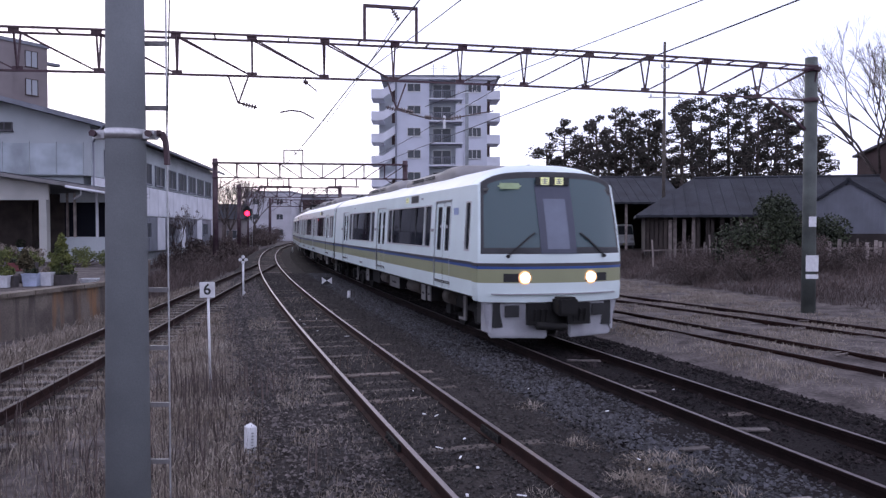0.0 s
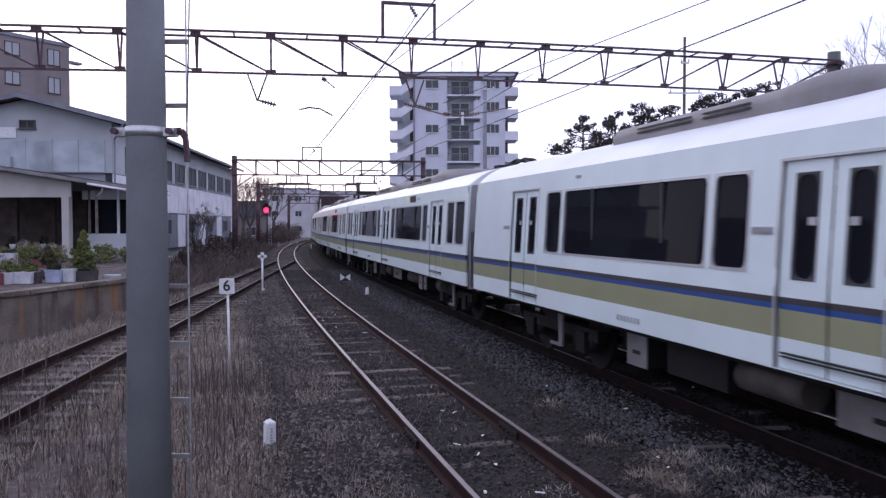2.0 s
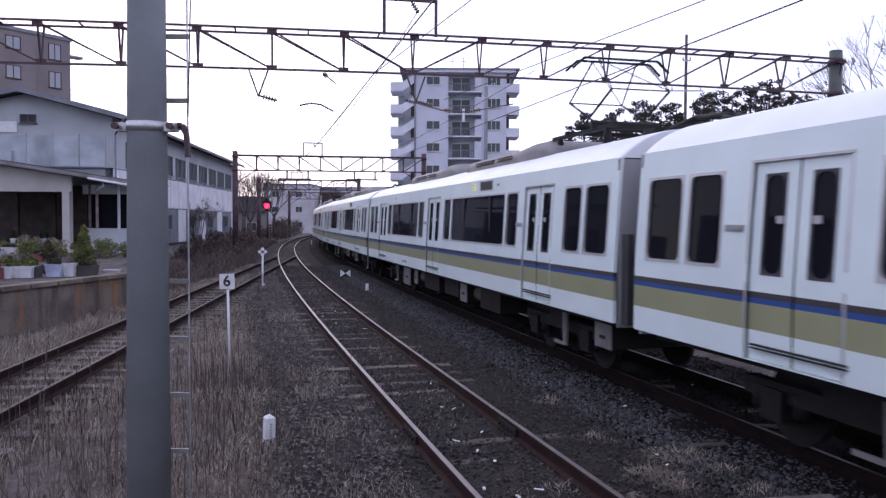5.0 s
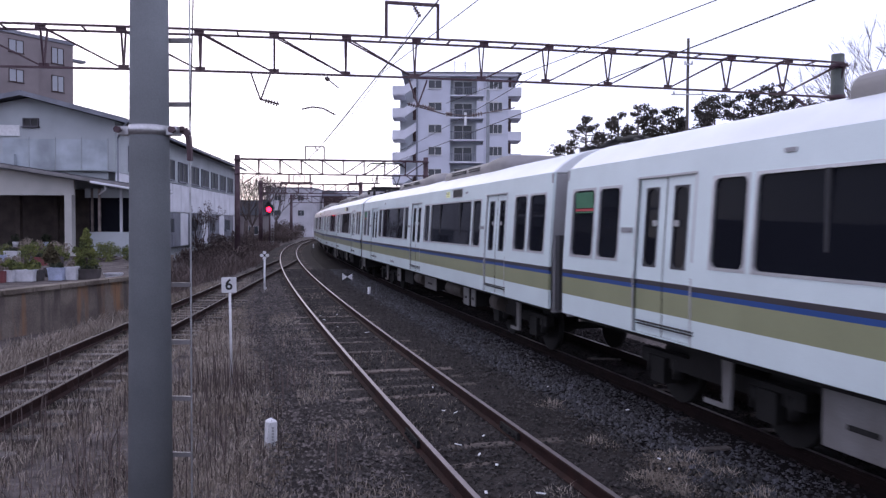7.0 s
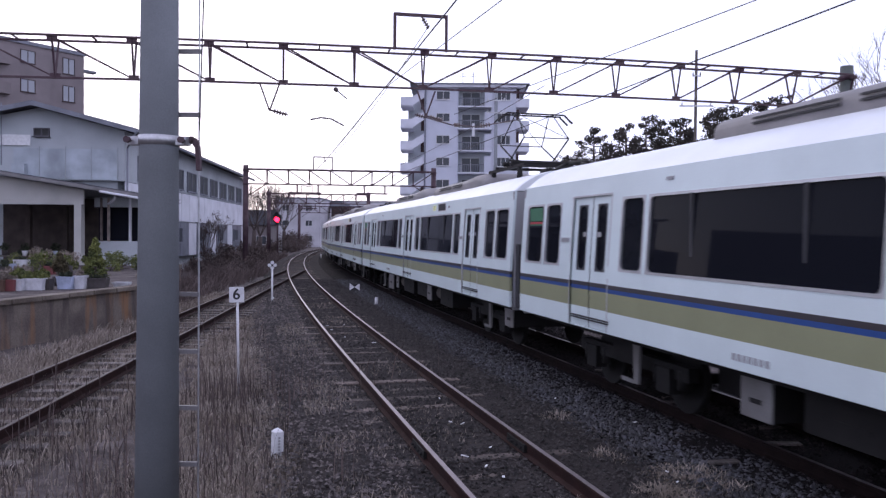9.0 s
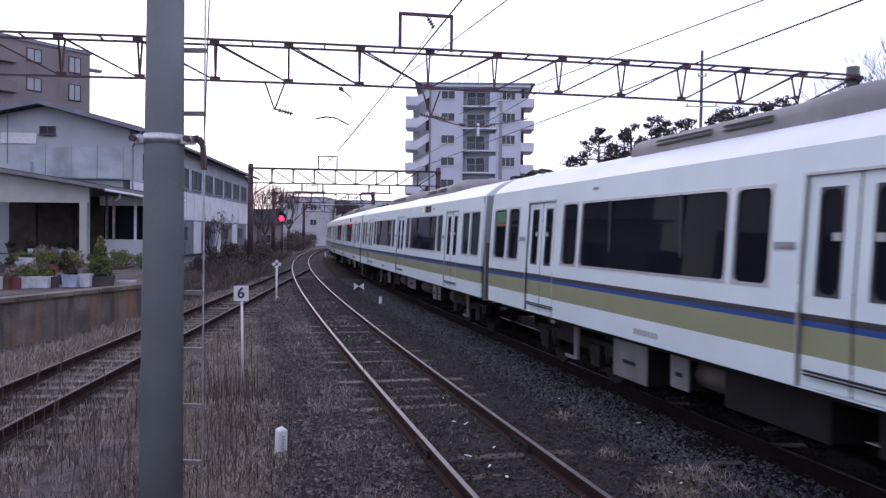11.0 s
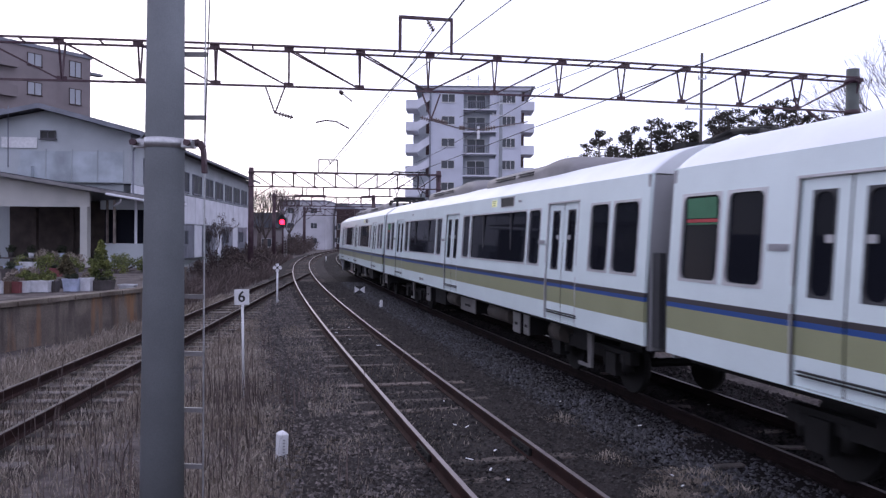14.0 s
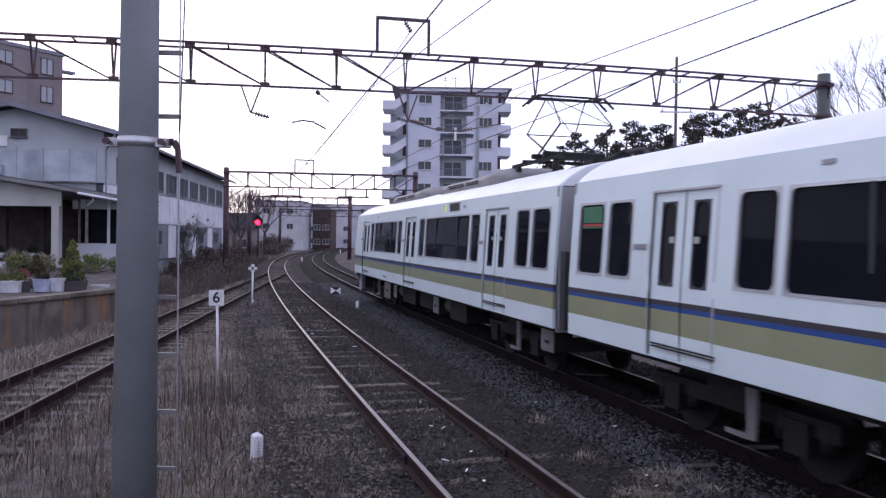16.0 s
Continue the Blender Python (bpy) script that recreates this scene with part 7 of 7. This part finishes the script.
far_house(-33.5, 150.0, 9.0, 10, 9.2, M_FARWALL, 0, "white three-storey building at the end of the line")
far_house(-26.5, 158.0, 3.6, 8, 8.2, M_BRICKBR, 0, "narrow brown building beside the white one")
far_house(-22.0, 178.0, 9.0, 9, 8.6, M_FARWALL, 3, "pale far building behind the curve")
far_house(-14.0, 185.0, 7.0, 9, 8.0, M_FARWALL, -4, "pale far building behind the curve")
far_house(-38.0, 185.0, 13.0, 9, 8.5, M_FARWALL, 3, "grey far building with dark roof", 2.2)
far_house(-27.6, 98.0, 4.6, 7, 3.6, M_BROWNAPT, 6, "low grey house with dark tiled roof", 2.0)
far_house(-28.0, 230.0, 60.0, 9, 12.0, M_FARWALL, 2, "long pale distant apartment row")
for i, (x, y, h) in enumerate(((-26.6, 95, 8.5), (-27.5, 105, 9.5), (-27.0, 112, 8.5), (-31.0, 115, 10), (-24.5, 90, 6.5))):
    bare_tree(x, y, -0.3, h, 80 + i)
for i, (x, y, h) in enumerate(((-22.5, 88, 1.6), (-24.5, 104, 2.0), (-27.0, 118, 2.4), (-21.0, 72, 1.4), (-29.5, 130, 2.6))):
    shrub("brown_thicket", x, y, -0.3, 2.6, 4.0, h, 5000, 0.06, M_BRUSH, "brown leafless thicket along the far line", 90 + i)


def far_woods():
    rng = random.Random(77)
    cl = []
    for i in range(260):
        x = rng.uniform(-150, 70)
        y = rng.uniform(250, 300)
        h = 7 + 4 * noise.noise(Vector((x * 0.05, 0, 0))) + rng.uniform(-2, 2.5)
        for z in (0.2, 0.5, 0.8):
            cl.append((x, y, h * z, rng.uniform(1.6, 3.2)))
    ob = leaf_cloud("far_woods", cl, 16000, 0.7, M_BRUSH, None, 5)
    tagged(ob, "grey-brown winter woods along the horizon", "woods", kind="stuff")


far_woods()

# ---- sheds and poles beyond the sidings ----
def utility_pole(x, y, h, r, label, arms, material=None):
    root = thing("utility_pole", label, "utility pole", pose(x, y, 0.3), group="utility poles")
    bm = bmesh.new()
    rod(bm, (0, 0, 0), (0, 0, h), r, r * 0.72, 12)
    part("shaft", bm, material or M_CONCRETE, root)
    for z, w in arms:
        bm = bmesh.new()
        box(bm, -w, w, -0.16, -0.08, z, z + 0.08)
        for s in (-0.85, 0.85):
            rod(bm, (s * w, -0.12, z + 0.08), (s * w, -0.12, z + 0.26), 0.05, 0.035, 8)
        part("cross_arm", bm, M_ZINC, root)


utility_pole(13.45, 47.8, 13.2, 0.11, "slim dark grey concrete utility pole behind the long shed", ((9.8, 1.0), (11.6, 0.25)), M_TANK)
utility_pole(2.0, 66.0, 14.5, 0.19, "grey utility pole in front of the apartment building", ((13.2, 0.8), (12.2, 0.8)))


def gable_shed(name, x0, x1, y0, y1, base, eave, ridge, wall_m, roof_m, label, slats=0, rot=0.0, hip=0.0, over=0.5, hips=(-1, 1)):
    cx, cy = (x0 + x1) / 2, (y0 + y1) / 2
    root = thing(name, label, "shed", pose(cx, cy, base, 0, 0, rot), group="")
    w, d, e, r = (x1 - x0) / 2, (y1 - y0) / 2, eave - base, ridge - base
    right = hip if 1 in hips else 0.0
    bm = bmesh.new()
    box(bm, -w + .1, w - .1, d - .15, d, 0, e)
    part("back_wall", bm, wall_m, root)
    for s in (-1, 1):
        bm = bmesh.new()
        v = [bm.verts.new(p) for p in ((s * (w - .1), -d, 0), (s * (w - .1), d, 0), (s * (w - .1), d, e), (s * (w - .1), 0, e if hip and s in hips else r), (s * (w - .1), -d, e))]
        bm.faces.new(v)
        q = bmesh.ops.extrude_face_region(bm, geom=bm.faces[:])
        for g in q["geom"]:
            if isinstance(g, bmesh.types.BMVert):
                g.co.x -= s * 0.1
        part("end_wall", bm, wall_m, root)
    n = 12
    for s in (-1, 1):
        bm = bmesh.new()
        p = [(-w - over * .7, s * (d + over), e - over * .3), (w + .35, s * (d + over), e - over * .3), (w + .35 - right, 0, r), (-w - over * .7 + hip, 0, r)]
        lo = [bm.verts.new(q) for q in p]
        hi = [bm.verts.new((q[0], q[1], q[2] + .12)) for q in p]
        bm.faces.new(lo[::-1])
        bm.faces.new(hi)
        for k in range(4):
            bm.faces.new((lo[k], lo[(k + 1) % 4], hi[(k + 1) % 4], hi[k]))
        rf = part("roof", bm, roof_m, root)
        for i in range(int(w * 2 / 0.6)):
            b2 = bmesh.new()
            x = -w - over * .6 + i * 0.6
            k = min(1.0, (w + .35 - abs(x)) / hip) if hip and (x < 0 or right) else 1.0
            if k < 0.08:
                b2.free()
                continue
            bar(b2, (x, s * (d + over), e - .02), (x, s * (d + over) * (1 - k), e - .02 + (r + .155 - e) * k), 0.05, 0.04)
            part("roof_seam", b2, roof_m, rf)
    bm = bmesh.new()
    rod(bm, (-w - over * .7 + hip, 0, r + .1), (w + .35 - right, 0, r + .1), 0.1, None, 8)
    part("ridge_cap", bm, roof_m, root)
    for s in hips if hip else ():
        bm = bmesh.new()
        p = [(s * (w + .35), -d - .5, e - .15), (s * (w + .35), d + .5, e - .15), (s * (w + .35 - hip), 0, r)]
        lo = [bm.verts.new(q) for q in p]
        hi = [bm.verts.new((q[0], q[1], q[2] + .12)) for q in p]
        bm.faces.new(lo)
        bm.faces.new(hi[::-1])
        for k in range(3):
            bm.faces.new((lo[k], lo[(k + 1) % 3], hi[(k + 1) % 3], hi[k]))
        part("hip_roof", bm, roof_m, root)
    rnd = random.Random(int(x0 * 7))
    if name == "corrugated_shed":
        for i in range(15):
            y = -d + 0.1 + i * (2 * d - .2) / 14
            bm = bmesh.new()
            bar(bm, (-w + .07, y, 0.1), (-w + .07, y, e - .05 + (r - e) * (1 - abs(y) / d)), 0.06, 0.05)
            part("corrugation", bm, wall_m, root)
        bm = bmesh.new()
        box(bm, -w - 0.01, -w + .09, -d - .02, d + .02, 0, 1.42)
        part("lower_wall", bm, M_DKWOOD, root, "dark boarded lower wall")
    m = int(w * 2 / 0.22)
    for i in range(m):
        if slats and rnd.random() > slats:
            continue
        x = -w + .12 + i * (2 * w - .24) / m
        bm = bmesh.new()
        box(bm, x, x + 0.17, -d, -d + .04, 0, e - rnd.uniform(0, .3 if slats < 1 else .02))
        part("board", bm, wall_m if rnd.random() < 0.75 or slats == 1 else M_FENCE, root)
    return root


gable_shed("open_shed", 8.0, 15.0, 50.0, 58.0, 0.7, 3.9, 5.6, M_DKWOOD, M_SLATE, "dark open-fronted shed with grey roof", 0.12)
gable_shed("tiled_shed", 10.55, 21.85, 37.0, 45.0, 0.6, 2.9, 4.75, M_DKWOOD, M_SLATE, "long low dark wooden shed with grey roof and slatted front", 0.62, -13, hip=3.0, hips=(-1,))
gable_shed("corrugated_shed", 15.2, 18.2, 30.9, 33.7, 0.6, 3.15, 4.05, M_GREYSHEET, M_SLATE, "grey corrugated metal shed beside the bank", 1, 62.7, over=0.08)
gable_shed("brown_house", 23.3, 30.1, 35.0, 44.0, 0.6, 6.2, 7.0, M_BRICKBR, M_DKROOF, "dark brown house at the end of the sheds", 1, 4, over=0.15)


def board_fence():
    root = thing("board_fence", "weathered grey board fence below the corrugated shed", "fence")
    rnd = random.Random(12)
    me = []
    for k in range(3):
        bm = bmesh.new()
        box(bm, 0, 0.07 + .03 * k, 0, 0.025, 0, 1.0)
        me.append(mesh_of(bm, "board", M_FENCE))
    x = 14.0
    while x < 22.5:
        if rnd.random() < 0.86:
            ob = share("board", rnd.choice(me), root, pose(x, 27.6 + 0.06 * x, 0.55, rnd.uniform(-2, 2), rnd.uniform(-3, 3), 3))
            ob.scale = (1, 1, rnd.uniform(1.05, 1.45))
        x += rnd.uniform(0.17, 0.32)
    bm = bmesh.new()
    bar(bm, (13.9, 28.48, 1.5), (22.6, 29.0, 1.5), 0.04, 0.08)
    part("fence_rail", bm, M_FENCE, root)


board_fence()


def picket_posts():
    root = thing("wooden_fence", "broken pale wooden pickets in front of the dark shed", "fence")
    rnd = random.Random(31)
    for i in range(26):
        x = 9.3 + i * 0.19
        if rnd.random() < 0.25:
            continue
        bm = bmesh.new()
        box(bm, -0.035, 0.035, -.02, .02, 0, rnd.uniform(0.7, 1.5))
        part("picket", bm, M_FENCE, root, at=pose(x, 36.0, 0.45, 0, rnd.uniform(-4, 4), 0))
    bm = bmesh.new()
    bar(bm, (9.2, 36.03, 1.2), (14.2, 36.03, 1.3), 0.04, 0.07)
    part("fence_rail", bm, M_FENCE, root)


picket_posts()


def small_truck():
    root = thing("small_truck", "small white flat-nosed truck parked before the open shed", "truck", pose(12.45, 53.6, 0.70, 0, 0, 6))
    bm = bmesh.new()
    vs = box(bm, -0.72, 0.72, 0, 1.25, 0.35, 1.78)
    for v in vs:
        if v.co.z > 1.5 and v.co.y < 0.5:
            v.co.y += 0.35
            v.co.x *= 0.92
    bmesh.ops.bevel(bm, geom=bm.edges[:], offset=0.06, segments=2, affect="EDGES")
    part("cab", bm, M_WHITEPAINT, root)
    bm = bmesh.new()
    vs = [bm.verts.new(p) for p in ((-0.62, -0.005 + .10, 1.08), (0.62, -0.005 + .10, 1.08), (0.56, 0.29, 1.66), (-0.56, 0.29, 1.66))]
    bm.faces.new(vs)
    q = bmesh.ops.extrude_face_region(bm, geom=bm.faces[:])
    for g in q["geom"]:
        if isinstance(g, bmesh.types.BMVert):
            g.co.y -= 0.03
    part("windscreen", bm, M_PANE, root)
    for s in (-1, 1):
        bm = bmesh.new()
        box(bm, s * 0.5 - .12, s * 0.5 + .12, -0.02, 0.03, 0.68, 0.84)
        part("headlight", bm, M_ALU, root)
        for y in (0.35, 2.3):
            bm = bmesh.new()
            rod(bm, (s * 0.52, y, 0.26), (s * 0.68, y, 0.26), 0.26, None, 16)
            part("wheel", bm, M_RUBBER, root)
    bm = bmesh.new()
    box(bm, -0.70, 0.70, -0.05, 0.06, 0.34, 0.52)
    part("bumper", bm, M_GREYBODY, root)
    bm = bmesh.new()
    box(bm, -0.15, 0.15, -0.056, -0.048, 0.37, 0.49)
    part("number_plate", bm, M_KHAKI, root)
    bm = bmesh.new()
    box(bm, -0.70, 0.70, 1.3, 3.2, 0.55, 0.95)
    part("load_bed", bm, M_WHITEPAINT, root)


small_truck()


motions()
